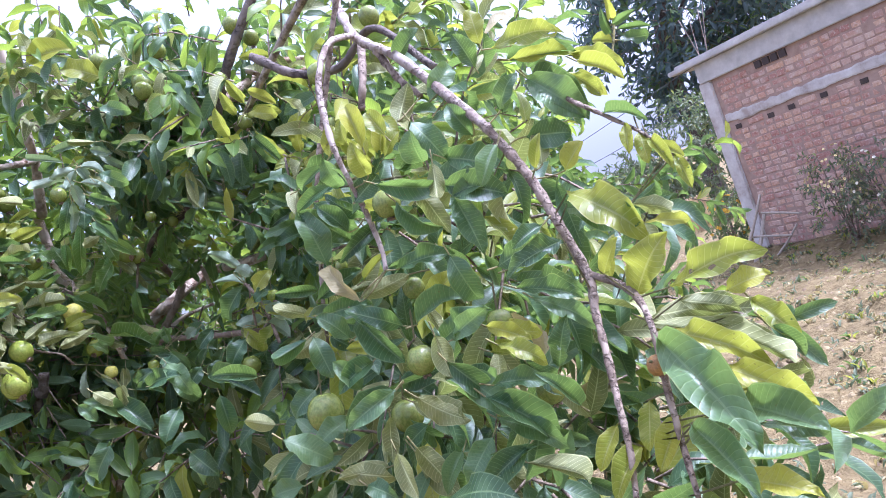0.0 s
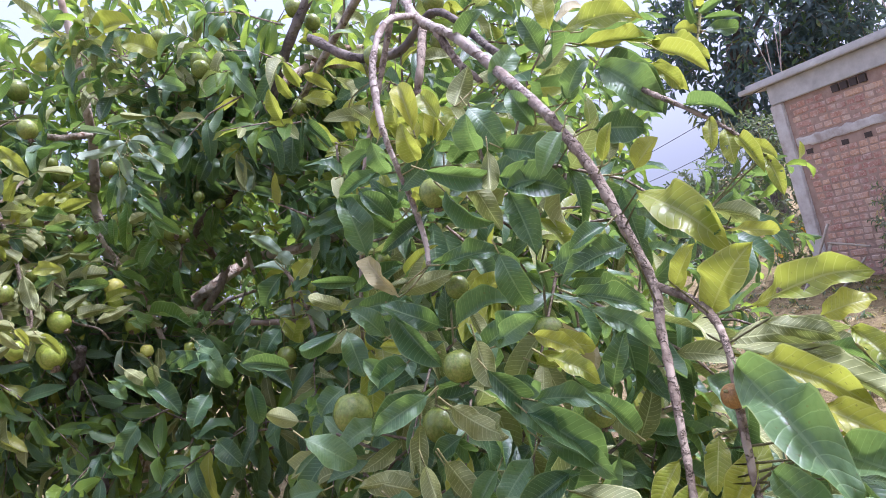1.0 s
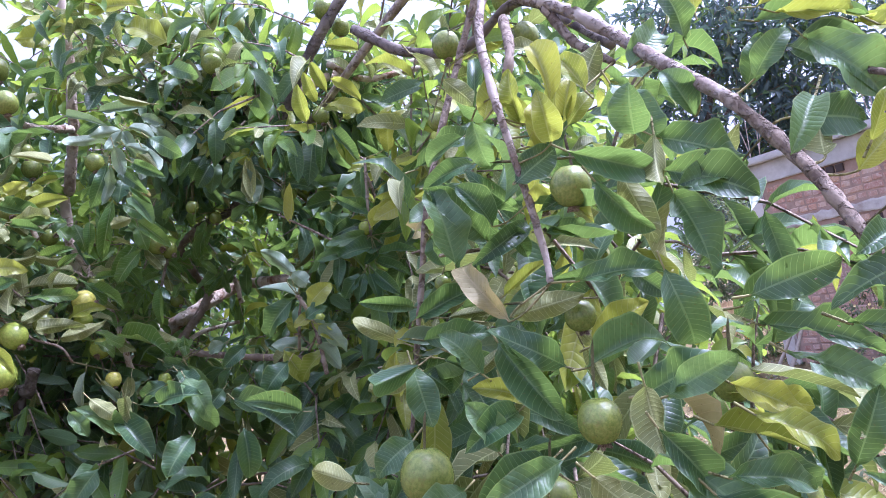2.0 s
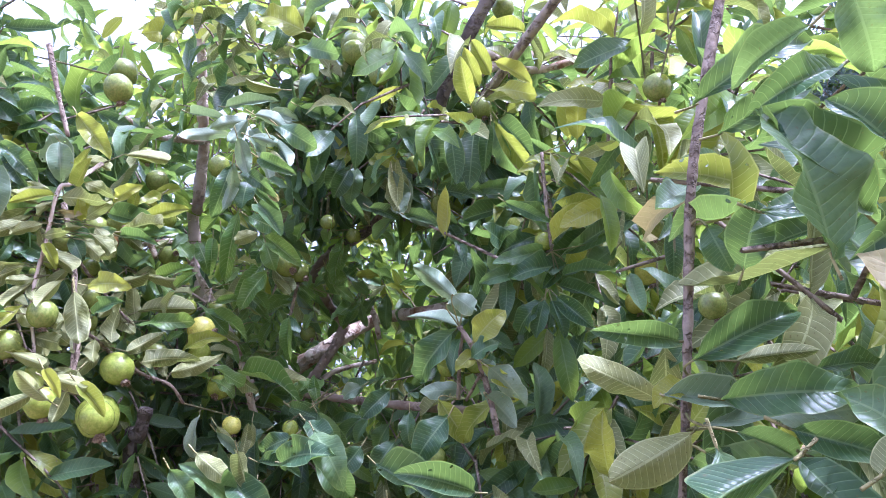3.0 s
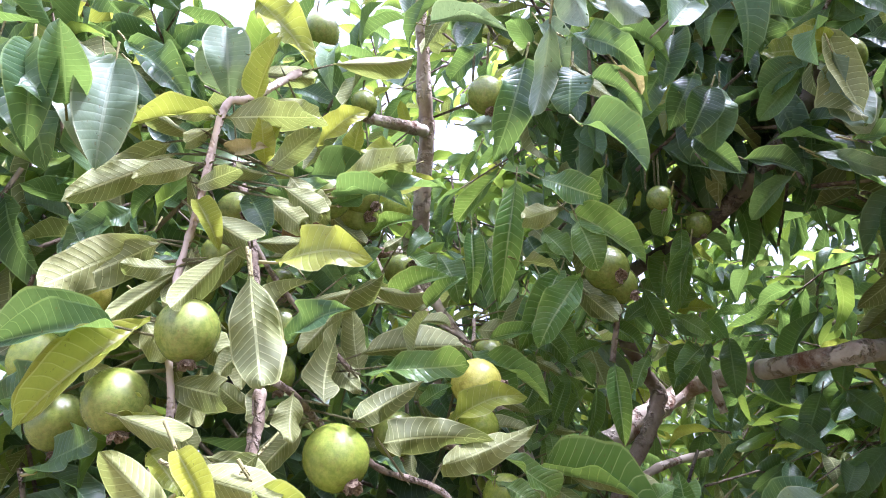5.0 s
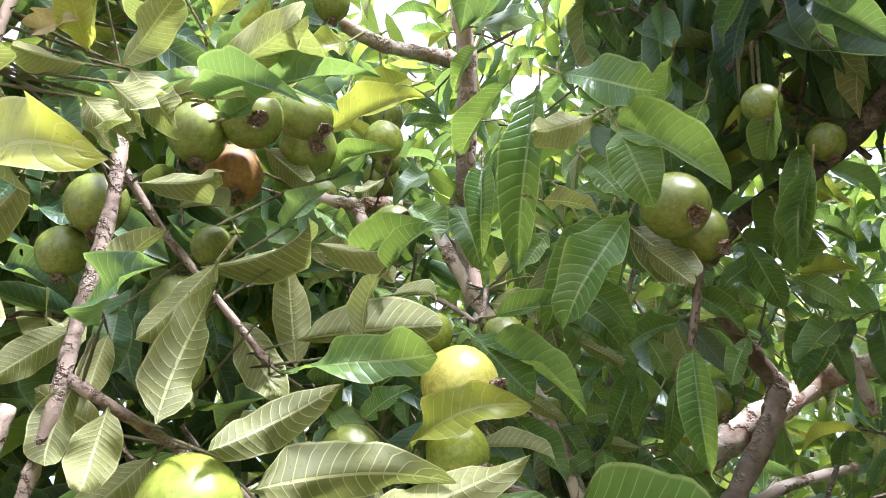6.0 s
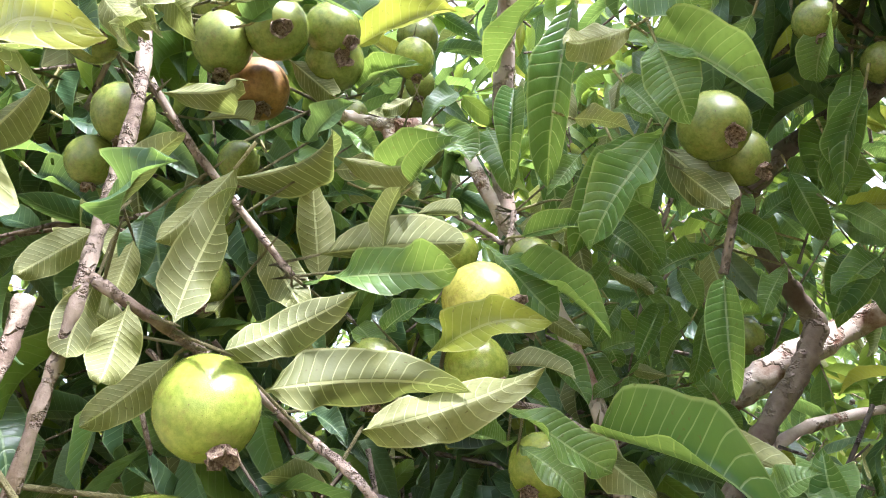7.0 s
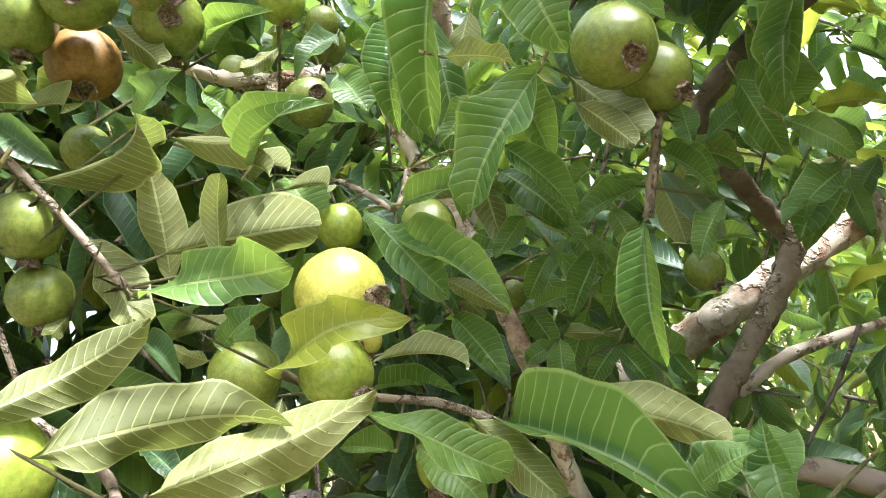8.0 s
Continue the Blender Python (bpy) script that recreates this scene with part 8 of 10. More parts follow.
leaf(guava, (-0.568, 1.950, 2.023), (-0.480, 1.938, 2.067), (0.02, -0.95, -0.31), 0.052, "top", 0.4)
leaf(guava, (-0.558, 1.908, 1.981), (-0.568, 1.891, 1.890), (-0.36, 0.92, -0.13), 0.047, "pale", 0.6)
leaf(guava, (-0.573, 1.933, 1.997), (-0.618, 1.938, 2.015), (-0.09, -1.00, 0.03), 0.033, "yellow", 0.4)
leaf(guava, (-0.581, 1.934, 1.985), (-0.631, 1.943, 1.975), (-0.19, -0.97, 0.12), 0.040, "top", 0.8)
leaf(guava, (-0.569, 1.941, 1.897), (-0.505, 1.924, 1.859), (-0.05, -0.94, 0.34), 0.027, "top", 0.8)
leaf(guava, (-0.825, 1.780, 2.010), (-0.874, 1.779, 1.921), (0.46, -0.86, -0.24), 0.036, "top", 1.0)
leaf(guava, (-0.782, 1.743, 1.961), (-0.793, 1.727, 1.909), (0.25, -0.94, 0.24), 0.037, "top", 0.8)
leaf(guava, (-0.795, 1.797, 1.936), (-0.750, 1.772, 1.864), (0.24, -0.86, 0.46), 0.044, "top", 0.8)
leaf(guava, (-0.621, 1.962, 2.145), (-0.656, 1.930, 2.077), (0.48, -0.86, 0.16), 0.041, "top", 0.4)
leaf(guava, (-0.659, 1.935, 2.150), (-0.691, 1.898, 2.081), (0.47, -0.85, 0.23), 0.042, "top", 0.8)
leaf(guava, (-0.593, 1.961, 2.174), (-0.623, 1.956, 2.119), (0.16, -0.99, -0.01), 0.039, "top", 0.8)
leaf(guava, (-0.691, 1.924, 2.066), (-0.718, 1.894, 1.995), (0.33, -0.91, 0.26), 0.044, "top", 0.4)
leaf(guava, (-0.669, 1.977, 2.018), (-0.707, 1.962, 1.964), (0.39, -0.92, -0.03), 0.043, "top", 1.0)
leaf(guava, (-0.813, 1.715, 1.508), (-0.747, 1.719, 1.482), (0.27, -0.76, 0.59), 0.032, "top", 0.4)
leaf(guava, (-0.701, 1.679, 1.520), (-0.671, 1.714, 1.433), (0.39, -0.89, -0.23), 0.047, "top", 0.8)
leaf(guava, (-0.729, 1.719, 1.557), (-0.680, 1.696, 1.514), (0.16, -0.78, 0.61), 0.037, "top", 0.6)
leaf(guava, (-0.751, 1.720, 1.537), (-0.810, 1.722, 1.521), (-0.10, -0.97, 0.22), 0.034, "top", 0.4)
leaf(guava, (-0.441, 1.452, 1.460), (-0.516, 1.418, 1.499), (0.47, -0.86, 0.18), 0.040, "top", 1.0)
leaf(guava, (-0.606, 1.785, 1.581), (-0.653, 1.762, 1.546), (0.29, -0.93, 0.23), 0.035, "top", 0.6)
leaf(guava, (-0.652, 1.740, 1.505), (-0.688, 1.722, 1.470), (0.34, -0.93, 0.14), 0.037, "top", 0.4)
leaf(guava, (-0.600, 1.748, 1.504), (-0.640, 1.738, 1.461), (0.08, -0.99, 0.14), 0.039, "top", 0.8)
leaf(guava, (-0.531, 1.659, 1.489), (-0.577, 1.681, 1.438), (-0.33, -0.94, -0.11), 0.038, "top", 1.0)
leaf(guava, (-0.791, 1.611, 1.534), (-0.796, 1.641, 1.475), (-0.59, 0.70, 0.39), 0.029, "pale", 0.4)
leaf(guava, (-0.849, 1.601, 1.543), (-0.798, 1.584, 1.501), (-0.06, 0.90, -0.44), 0.030, "pale", 0.6)
leaf(guava, (-0.877, 1.579, 1.528), (-0.854, 1.590, 1.477), (0.61, -0.78, 0.11), 0.030, "top", 0.6)
leaf(guava, (-0.361, 1.890, 2.079), (-0.284, 1.884, 2.045), (0.02, -0.98, 0.21), 0.035, "yellow", 0.8)
leaf(guava, (-0.357, 1.886, 2.103), (-0.380, 1.879, 2.178), (0.00, -1.00, -0.09), 0.033, "yellow", 0.6)
leaf(guava, (-0.348, 1.931, 2.149), (-0.287, 1.938, 2.089), (0.14, -0.99, 0.01), 0.032, "yellow", 1.0)
leaf(guava, (-0.249, 1.828, 1.939), (-0.221, 1.807, 2.027), (-0.27, -0.95, -0.14), 0.037, "yellow", 1.0)
leaf(guava, (-0.268, 1.850, 1.917), (-0.328, 1.815, 1.911), (0.46, -0.84, 0.27), 0.025, "yellow", 0.6)
leaf(guava, (-0.260, 1.832, 1.911), (-0.225, 1.837, 1.858), (0.24, -0.97, 0.06), 0.031, "yellow", 0.8)
leaf(guava, (-0.299, 1.840, 1.830), (-0.209, 1.829, 1.822), (-0.11, -0.98, 0.15), 0.030, "yellow", 0.6)
leaf(guava, (-0.300, 1.845, 1.801), (-0.212, 1.842, 1.808), (-0.05, -0.96, 0.28), 0.039, "yellow", 0.8)
leaf(guava, (-0.303, 1.843, 1.808), (-0.379, 1.785, 1.846), (0.63, -0.78, 0.06), 0.026, "top", 0.4)
leaf(guava, (-0.278, 1.888, 1.868), (-0.206, 1.926, 1.855), (0.48, -0.88, 0.07), 0.039, "top", 0.4)
leaf(guava, (-0.163, 1.817, 1.785), (-0.291, 1.795, 1.748), (0.16, -0.99, 0.05), 0.035, "top", 0.6)
leaf(guava, (-0.177, 1.801, 1.863), (-0.123, 1.821, 1.908), (0.13, -0.96, 0.25), 0.046, "yellow", 0.6)
leaf(guava, (-0.135, 1.812, 1.837), (-0.182, 1.783, 1.852), (0.52, -0.86, -0.02), 0.029, "yellow", 0.8)
leaf(guava, (-0.209, 1.899, 1.866), (-0.164, 1.914, 1.891), (0.18, -0.95, 0.24), 0.032, "top", 0.8)
leaf(guava, (-0.332, 1.892, 1.797), (-0.403, 1.864, 1.777), (0.31, -0.93, 0.20), 0.042, "top", 1.0)
leaf(guava, (-0.384, 1.886, 1.786), (-0.420, 1.834, 1.826), (0.74, -0.65, -0.16), 0.042, "top", 0.6)
leaf(guava, (-0.295, 1.807, 1.729), (-0.384, 1.756, 1.722), (0.43, -0.81, 0.41), 0.043, "top", 0.6)
leaf(guava, (-0.264, 1.817, 1.697), (-0.323, 1.812, 1.726), (0.12, -0.99, 0.06), 0.039, "top", 0.4)
leaf(guava, (-0.339, 1.758, 1.678), (-0.388, 1.772, 1.635), (-0.34, -0.94, 0.07), 0.032, "top", 1.0)
leaf(guava, (-0.335, 1.758, 1.678), (-0.359, 1.760, 1.621), (-0.20, -0.98, 0.05), 0.028, "top", 1.0)
leaf(guava, (-0.326, 1.760, 1.676), (-0.317, 1.746, 1.613), (0.24, -0.94, 0.24), 0.028, "top", 0.6)
leaf(guava, (-0.317, 1.761, 1.679), (-0.273, 1.739, 1.622), (-0.19, -0.96, 0.22), 0.033, "top", 0.4)
leaf(guava, (-0.210, 1.817, 1.742), (-0.262, 1.799, 1.713), (0.08, -0.90, 0.42), 0.039, "top", 1.0)
leaf(guava, (-0.391, 1.902, 1.981), (-0.467, 1.918, 1.925), (-0.15, -0.99, -0.07), 0.045, "top", 0.6)
leaf(guava, (-0.278, 2.076, 2.257), (-0.354, 2.022, 2.270), (0.55, -0.82, -0.19), 0.038, "yellow", 1.0)
leaf(guava, (-0.108, 2.012, 2.184), (-0.140, 2.019, 2.244), (-0.22, -0.98, -0.01), 0.048, "yellow", 0.4)
leaf(guava, (-0.084, 1.979, 2.104), (-0.165, 1.925, 2.079), (0.52, -0.84, 0.12), 0.048, "top", 1.0)
leaf(guava, (-0.154, 1.983, 2.019), (-0.204, 1.976, 1.983), (0.11, -0.99, 0.04), 0.048, "top", 0.6)
fruit(guava, (-0.184, 2.009, 2.136), 0.0155, (0.10, -0.10, -0.98), "green")
limb(guava, [(-0.370, 2.162, 2.273), (-0.279, 2.166, 2.212), (-0.163, 2.202, 2.227), (-0.098, 2.232, 2.229)], 0.0100, 0.0060, BARK, "twig")
leaf(guava, (-0.597, 1.612, 1.490), (-0.486, 1.565, 1.406), (0.20, -0.72, 0.66), 0.056, "top", 0.4)
leaf(guava, (-0.830, 1.650, 1.503), (-0.762, 1.623, 1.413), (0.39, -0.76, 0.52), 0.053, "top", 0.4)
leaf(guava, (-0.830, 1.650, 1.465), (-0.863, 1.598, 1.529), (0.81, -0.58, -0.04), 0.050, "top", 1.0)
leaf(guava, (-0.691, 1.608, 1.335), (-0.638, 1.572, 1.277), (0.06, -0.83, 0.56), 0.049, "top", 1.0)
leaf(guava, (-0.694, 1.657, 1.543), (-0.649, 1.623, 1.467), (0.29, -0.80, 0.53), 0.047, "top", 1.0)
leaf(guava, (-0.747, 1.654, 1.506), (-0.656, 1.610, 1.512), (-0.41, -0.78, 0.48), 0.047, "top", 0.8)
leaf(guava, (-0.588, 1.613, 1.436), (-0.588, 1.602, 1.346), (0.38, -0.92, 0.11), 0.052, "top", 1.0)
leaf(guava, (-0.680, 1.608, 1.440), (-0.716, 1.556, 1.387), (0.30, -0.78, 0.55), 0.051, "top", 0.6)
leaf(guava, (-0.875, 1.648, 1.411), (-0.941, 1.645, 1.337), (-0.06, -0.99, 0.10), 0.051, "top", 1.0)
leaf(guava, (-0.488, 1.618, 1.536), (-0.537, 1.596, 1.489), (0.08, -0.94, 0.34), 0.046, "top", 0.6)
leaf(guava, (-1.050, 1.988, 2.467), (-0.922, 1.965, 2.400), (0.01, -0.94, 0.33), 0.068, "yellow", 0.6)
leaf(guava, (-0.776, 2.002, 2.441), (-0.890, 1.962, 2.437), (0.32, -0.94, 0.14), 0.075, "yellow", 0.8)
leaf(guava, (-0.726, 2.004, 2.341), (-0.831, 1.988, 2.407), (0.29, -0.92, 0.25), 0.068, "yellow", 0.6)
leaf(guava, (-1.006, 1.990, 2.402), (-1.047, 1.918, 2.384), (0.87, -0.49, -0.02), 0.060, "yellow", 0.4)
leaf(guava, (-1.078, 2.086, 2.537), (-1.001, 2.073, 2.576), (0.07, -0.89, -0.44), 0.061, "top", 1.0)
leaf(guava, (-0.932, 2.094, 2.505), (-0.936, 2.081, 2.573), (-0.35, 0.92, 0.16), 0.046, "pale", 0.8)
leaf(guava, (-0.921, 1.992, 1.829), (-0.891, 2.015, 1.774), (0.66, -0.75, 0.04), 0.025, "lit_top", 1.0)
leaf(guava, (-0.894, 2.111, 1.748), (-0.916, 2.104, 1.687), (0.44, -0.90, -0.05), 0.022, "lit_top", 0.4)
leaf(guava, (-0.911, 2.171, 1.660), (-0.934, 2.129, 1.718), (0.81, -0.58, -0.10), 0.023, "lit_top", 0.4)
leaf(guava, (-0.928, 2.085, 1.697), (-0.943, 2.055, 1.703), (-0.83, 0.49, 0.26), 0.014, "pale", 0.6)
leaf(guava, (-0.955, 2.122, 1.722), (-0.987, 2.119, 1.668), (0.32, -0.94, -0.14), 0.022, "lit_top", 0.4)
leaf(guava, (-0.907, 2.083, 1.817), (-0.939, 2.074, 1.787), (0.17, -0.98, 0.13), 0.021, "lit_top", 0.8)
leaf(guava, (-0.908, 2.103, 1.787), (-0.897, 2.104, 1.750), (0.45, -0.88, 0.13), 0.020, "lit_top", 0.8)
leaf(guava, (-0.948, 2.112, 1.783), (-0.930, 2.112, 1.744), (0.36, -0.92, 0.15), 0.022, "lit_top", 1.0)
leaf(guava, (-0.967, 2.101, 1.768), (-0.988, 2.087, 1.736), (0.51, -0.86, 0.04), 0.021, "lit_top", 1.0)
leaf(guava, (-0.926, 2.164, 1.747), (-0.950, 2.138, 1.714), (0.30, -0.84, 0.46), 0.023, "lit_top", 0.8)
leaf(guava, (-0.988, 2.095, 1.728), (-0.949, 2.097, 1.731), (0.04, -0.95, 0.32), 0.018, "lit_top", 0.8)
leaf(guava, (-0.960, 2.073, 1.697), (-0.989, 2.061, 1.687), (0.28, -0.93, 0.26), 0.017, "lit_top", 1.0)
leaf(guava, (-0.935, 2.120, 1.691), (-0.958, 2.100, 1.663), (0.44, -0.86, 0.24), 0.021, "lit_top", 1.0)
leaf(guava, (-0.943, 2.037, 1.790), (-0.960, 2.013, 1.761), (0.64, -0.73, 0.24), 0.018, "lit_top", 0.4)
leaf(guava, (-0.745, 2.108, 1.911), (-0.772, 2.092, 1.815), (0.17, -0.98, 0.12), 0.028, "lit_top", 0.8)
leaf(guava, (-0.817, 2.191, 1.872), (-0.804, 2.214, 1.803), (0.18, -0.94, -0.27), 0.028, "lit_top", 0.8)
leaf(guava, (-0.873, 2.157, 1.836), (-0.844, 2.168, 1.799), (0.30, -0.95, -0.04), 0.022, "lit_top", 0.4)
leaf(guava, (-0.855, 2.197, 1.833), (-0.816, 2.212, 1.855), (0.21, -0.94, 0.26), 0.024, "lit_top", 1.0)
leaf(guava, (-0.963, 1.929, 1.798), (-0.915, 1.954, 1.796), (0.47, -0.86, 0.17), 0.021, "lit_top", 0.8)
leaf(guava, (-0.821, 2.038, 1.580), (-0.816, 2.019, 1.632), (0.10, -0.93, -0.36), 0.026, "lit_top", 1.0)
leaf(guava, (-0.865, 2.014, 1.590), (-0.829, 2.032, 1.618), (0.05, -0.87, 0.48), 0.037, "lit_top", 0.4)
leaf(guava, (-0.987, 2.191, 1.700), (-1.004, 2.166, 1.700), (0.72, -0.51, 0.47), 0.016, "silver", 0.4)
leaf(guava, (-0.972, 2.193, 1.682), (-1.001, 2.152, 1.680), (0.75, -0.55, 0.37), 0.030, "lit_top", 0.8)
leaf(guava, (-0.968, 2.182, 1.687), (-0.954, 2.211, 1.639), (0.56, -0.78, -0.30), 0.028, "silver", 0.8)
leaf(guava, (-0.911, 2.153, 1.672), (-0.898, 2.152, 1.648), (0.25, -0.95, 0.18), 0.020, "lit_top", 0.8)
leaf(guava, (-0.894, 2.205, 1.844), (-0.845, 2.257, 1.815), (0.74, -0.67, 0.05), 0.028, "lit_top", 0.8)
leaf(guava, (-0.903, 2.214, 1.828), (-0.873, 2.238, 1.758), (0.30, -0.93, -0.20), 0.027, "silver", 0.8)
leaf(guava, (-0.917, 2.240, 1.836), (-0.907, 2.239, 1.762), (-0.23, 0.97, -0.05), 0.039, "pale", 0.6)
leaf(guava, (-0.943, 2.338, 1.773), (-0.880, 2.364, 1.766), (0.40, -0.88, 0.24), 0.026, "lit_top", 0.4)
leaf(guava, (-0.909, 2.198, 1.821), (-0.977, 2.164, 1.794), (0.33, -0.90, 0.29), 0.027, "lit_top", 0.8)
leaf(guava, (-0.976, 2.065, 1.834), (-0.935, 2.082, 1.792), (0.54, -0.82, 0.20), 0.028, "lit_top", 0.8)
leaf(guava, (-0.952, 2.006, 1.837), (-0.958, 2.024, 1.771), (-0.57, 0.78, 0.26), 0.024, "pale", 0.8)
leaf(guava, (-0.928, 1.994, 1.855), (-0.958, 1.977, 1.795), (-0.70, 0.69, 0.16), 0.017, "pale", 0.4)
leaf(guava, (-0.969, 2.091, 1.801), (-0.933, 2.104, 1.770), (-0.16, 0.96, 0.22), 0.017, "pale", 1.0)
leaf(guava, (-0.992, 1.992, 1.757), (-0.965, 2.023, 1.725), (-0.60, 0.77, 0.24), 0.015, "pale", 0.4)
leaf(guava, (-1.020, 2.043, 1.777), (-0.981, 2.065, 1.776), (0.47, -0.82, 0.32), 0.022, "lit_top", 1.0)
leaf(guava, (-1.022, 2.128, 1.742), (-1.003, 2.137, 1.693), (0.66, -0.75, 0.10), 0.024, "lit_top", 0.8)
leaf(guava, (-1.008, 2.193, 1.731), (-0.981, 2.209, 1.751), (0.30, -0.90, 0.32), 0.021, "silver", 0.8)
leaf(guava, (-0.779, 2.281, 1.791), (-0.812, 2.245, 1.735), (0.45, -0.85, 0.28), 0.028, "lit_top", 0.6)
leaf(guava, (-0.782, 2.304, 1.794), (-0.776, 2.307, 1.731), (0.12, -0.99, -0.04), 0.021, "top", 0.6)
leaf(guava, (-0.879, 2.434, 1.909), (-0.848, 2.442, 1.854), (0.08, -0.99, -0.09), 0.040, "top", 0.8)
leaf(guava, (-0.826, 2.504, 1.899), (-0.784, 2.536, 1.856), (0.61, -0.80, -0.01), 0.056, "top", 0.4)
leaf(guava, (-1.007, 2.181, 1.785), (-0.992, 2.216, 1.737), (0.53, -0.76, -0.39), 0.023, "lit_top", 0.8)
leaf(guava, (-0.988, 2.222, 1.785), (-0.966, 2.221, 1.730), (0.52, -0.83, 0.21), 0.021, "silver", 0.6)
leaf(guava, (-1.023, 2.171, 1.773), (-1.015, 2.196, 1.721), (0.69, -0.69, -0.22), 0.020, "lit_top", 0.4)
limb(guava, [(-0.823, 2.406, 1.658), (-0.856, 2.380, 1.602), (-0.888, 2.352, 1.557)], 0.0028, 0.0016, BARK_DARK, "twig")
limb(guava, [(-0.860, 2.377, 1.598), (-0.835, 2.406, 1.618)], 0.0016, 0.0010, BARK_DARK, "twig")
limb(guava, [(-0.888, 2.232, 1.629), (-0.863, 2.282, 1.611)], 0.0016, 0.0010, BARK_DARK, "twig")
limb(guava, [(-0.835, 2.236, 1.794), (-0.820, 2.241, 1.824)], 0.0017, 0.0010, BARK_DARK, "twig")
leaf(guava, (-0.945, 1.876, 2.166), (-0.855, 1.884, 2.122), (0.11, -0.99, 0.07), 0.022, "silver", 1.0)
leaf(guava, (-0.862, 1.864, 2.155), (-0.758, 1.867, 2.145), (0.02, -1.00, -0.05), 0.026, "silver", 0.6)
leaf(guava, (-0.817, 1.864, 2.101), (-0.799, 1.864, 2.041), (0.37, -0.92, 0.12), 0.032, "silver", 0.4)
leaf(guava, (-0.773, 1.867, 2.127), (-0.726, 1.872, 2.100), (0.08, -1.00, -0.04), 0.024, "silver", 0.8)
leaf(guava, (-0.762, 1.873, 2.110), (-0.714, 1.914, 2.062), (0.35, -0.86, -0.38), 0.022, "silver", 1.0)
leaf(guava, (-0.724, 1.877, 2.129), (-0.650, 1.920, 2.090), (0.38, -0.89, -0.26), 0.033, "top", 0.6)
leaf(guava, (-0.766, 1.880, 2.075), (-0.702, 1.875, 2.021), (0.08, -0.98, 0.19), 0.025, "top", 0.6)
leaf(guava, (-0.636, 1.950, 2.115), (-0.566, 1.973, 2.063), (-0.01, -0.91, -0.42), 0.036, "top", 0.4)
leaf(guava, (-0.620, 1.962, 2.072), (-0.584, 1.972, 2.037), (0.07, -0.98, -0.20), 0.040, "silver", 0.8)
leaf(guava, (-0.819, 1.871, 2.070), (-0.767, 1.915, 2.011), (-0.21, 0.86, 0.46), 0.022, "pale", 1.0)
leaf(guava, (-0.571, 1.939, 1.986), (-0.558, 1.934, 1.894), (0.16, -0.98, 0.08), 0.042, "silver", 0.8)
leaf(guava, (-0.556, 1.937, 2.008), (-0.589, 1.925, 2.016), (0.37, -0.93, 0.08), 0.026, "yellow", 1.0)
leaf(guava, (-0.437, 1.964, 1.994), (-0.518, 1.974, 1.961), (-0.15, -0.99, 0.08), 0.036, "top", 0.4)
leaf(guava, (-0.507, 1.962, 1.939), (-0.432, 1.976, 1.909), (0.22, -0.97, 0.11), 0.032, "top", 0.6)
leaf(guava, (-0.595, 2.001, 1.919), (-0.531, 2.040, 1.886), (0.41, -0.89, -0.21), 0.022, "silver", 0.6)
leaf(guava, (-0.612, 2.070, 1.924), (-0.668, 2.078, 1.890), (-0.14, -0.99, 0.00), 0.031, "top", 0.8)
leaf(guava, (-0.518, 2.100, 1.872), (-0.549, 2.088, 1.815), (0.04, -0.98, 0.20), 0.028, "top", 1.0)
leaf(guava, (-0.405, 1.959, 2.049), (-0.428, 1.944, 1.950), (-0.34, -0.92, 0.22), 0.034, "top", 0.6)
leaf(guava, (-0.550, 1.935, 2.023), (-0.480, 1.911, 2.042), (-0.23, -0.92, -0.33), 0.046, "top", 0.6)
leaf(guava, (-0.969, 1.842, 1.594), (-0.990, 1.842, 1.521), (0.14, -0.99, -0.04), 0.024, "silver", 1.0)
leaf(guava, (-0.949, 1.854, 1.560), (-0.923, 1.883, 1.509), (0.65, -0.75, -0.10), 0.020, "silver", 0.6)
leaf(guava, (-0.907, 1.914, 1.565), (-0.919, 1.896, 1.514), (-0.21, 0.94, -0.27), 0.018, "pale", 1.0)
leaf(guava, (-0.694, 1.929, 1.594), (-0.738, 1.938, 1.582), (-0.25, -0.94, 0.23), 0.032, "silver", 0.4)
leaf(guava, (-0.835, 1.925, 1.579), (-0.782, 1.908, 1.553), (-0.06, -0.89, 0.44), 0.027, "top", 1.0)
leaf(guava, (-0.779, 1.908, 1.563), (-0.751, 1.925, 1.496), (0.49, -0.87, -0.01), 0.031, "top", 0.6)
leaf(guava, (-0.702, 1.962, 1.533), (-0.728, 1.946, 1.498), (0.13, -0.94, 0.33), 0.027, "top", 0.4)
leaf(guava, (-0.609, 1.906, 1.536), (-0.615, 1.890, 1.482), (-0.02, -0.95, 0.30), 0.031, "top", 1.0)
leaf(guava, (-0.698, 2.397, 1.783), (-0.681, 2.384, 1.699), (-0.15, -0.98, 0.13), 0.048, "top", 1.0)
leaf(guava, (-0.732, 2.385, 1.809), (-0.745, 2.369, 1.720), (0.09, -0.98, 0.16), 0.038, "top", 1.0)
leaf(guava, (-0.659, 2.442, 1.759), (-0.609, 2.394, 1.817), (-0.58, -0.80, -0.16), 0.043, "top", 0.8)
leaf(guava, (-0.534, 2.419, 1.739), (-0.479, 2.427, 1.708), (0.22, -0.96, 0.14), 0.036, "top", 1.0)
leaf(guava, (-0.600, 2.414, 1.703), (-0.561, 2.389, 1.643), (-0.21, -0.94, 0.25), 0.040, "top", 0.6)
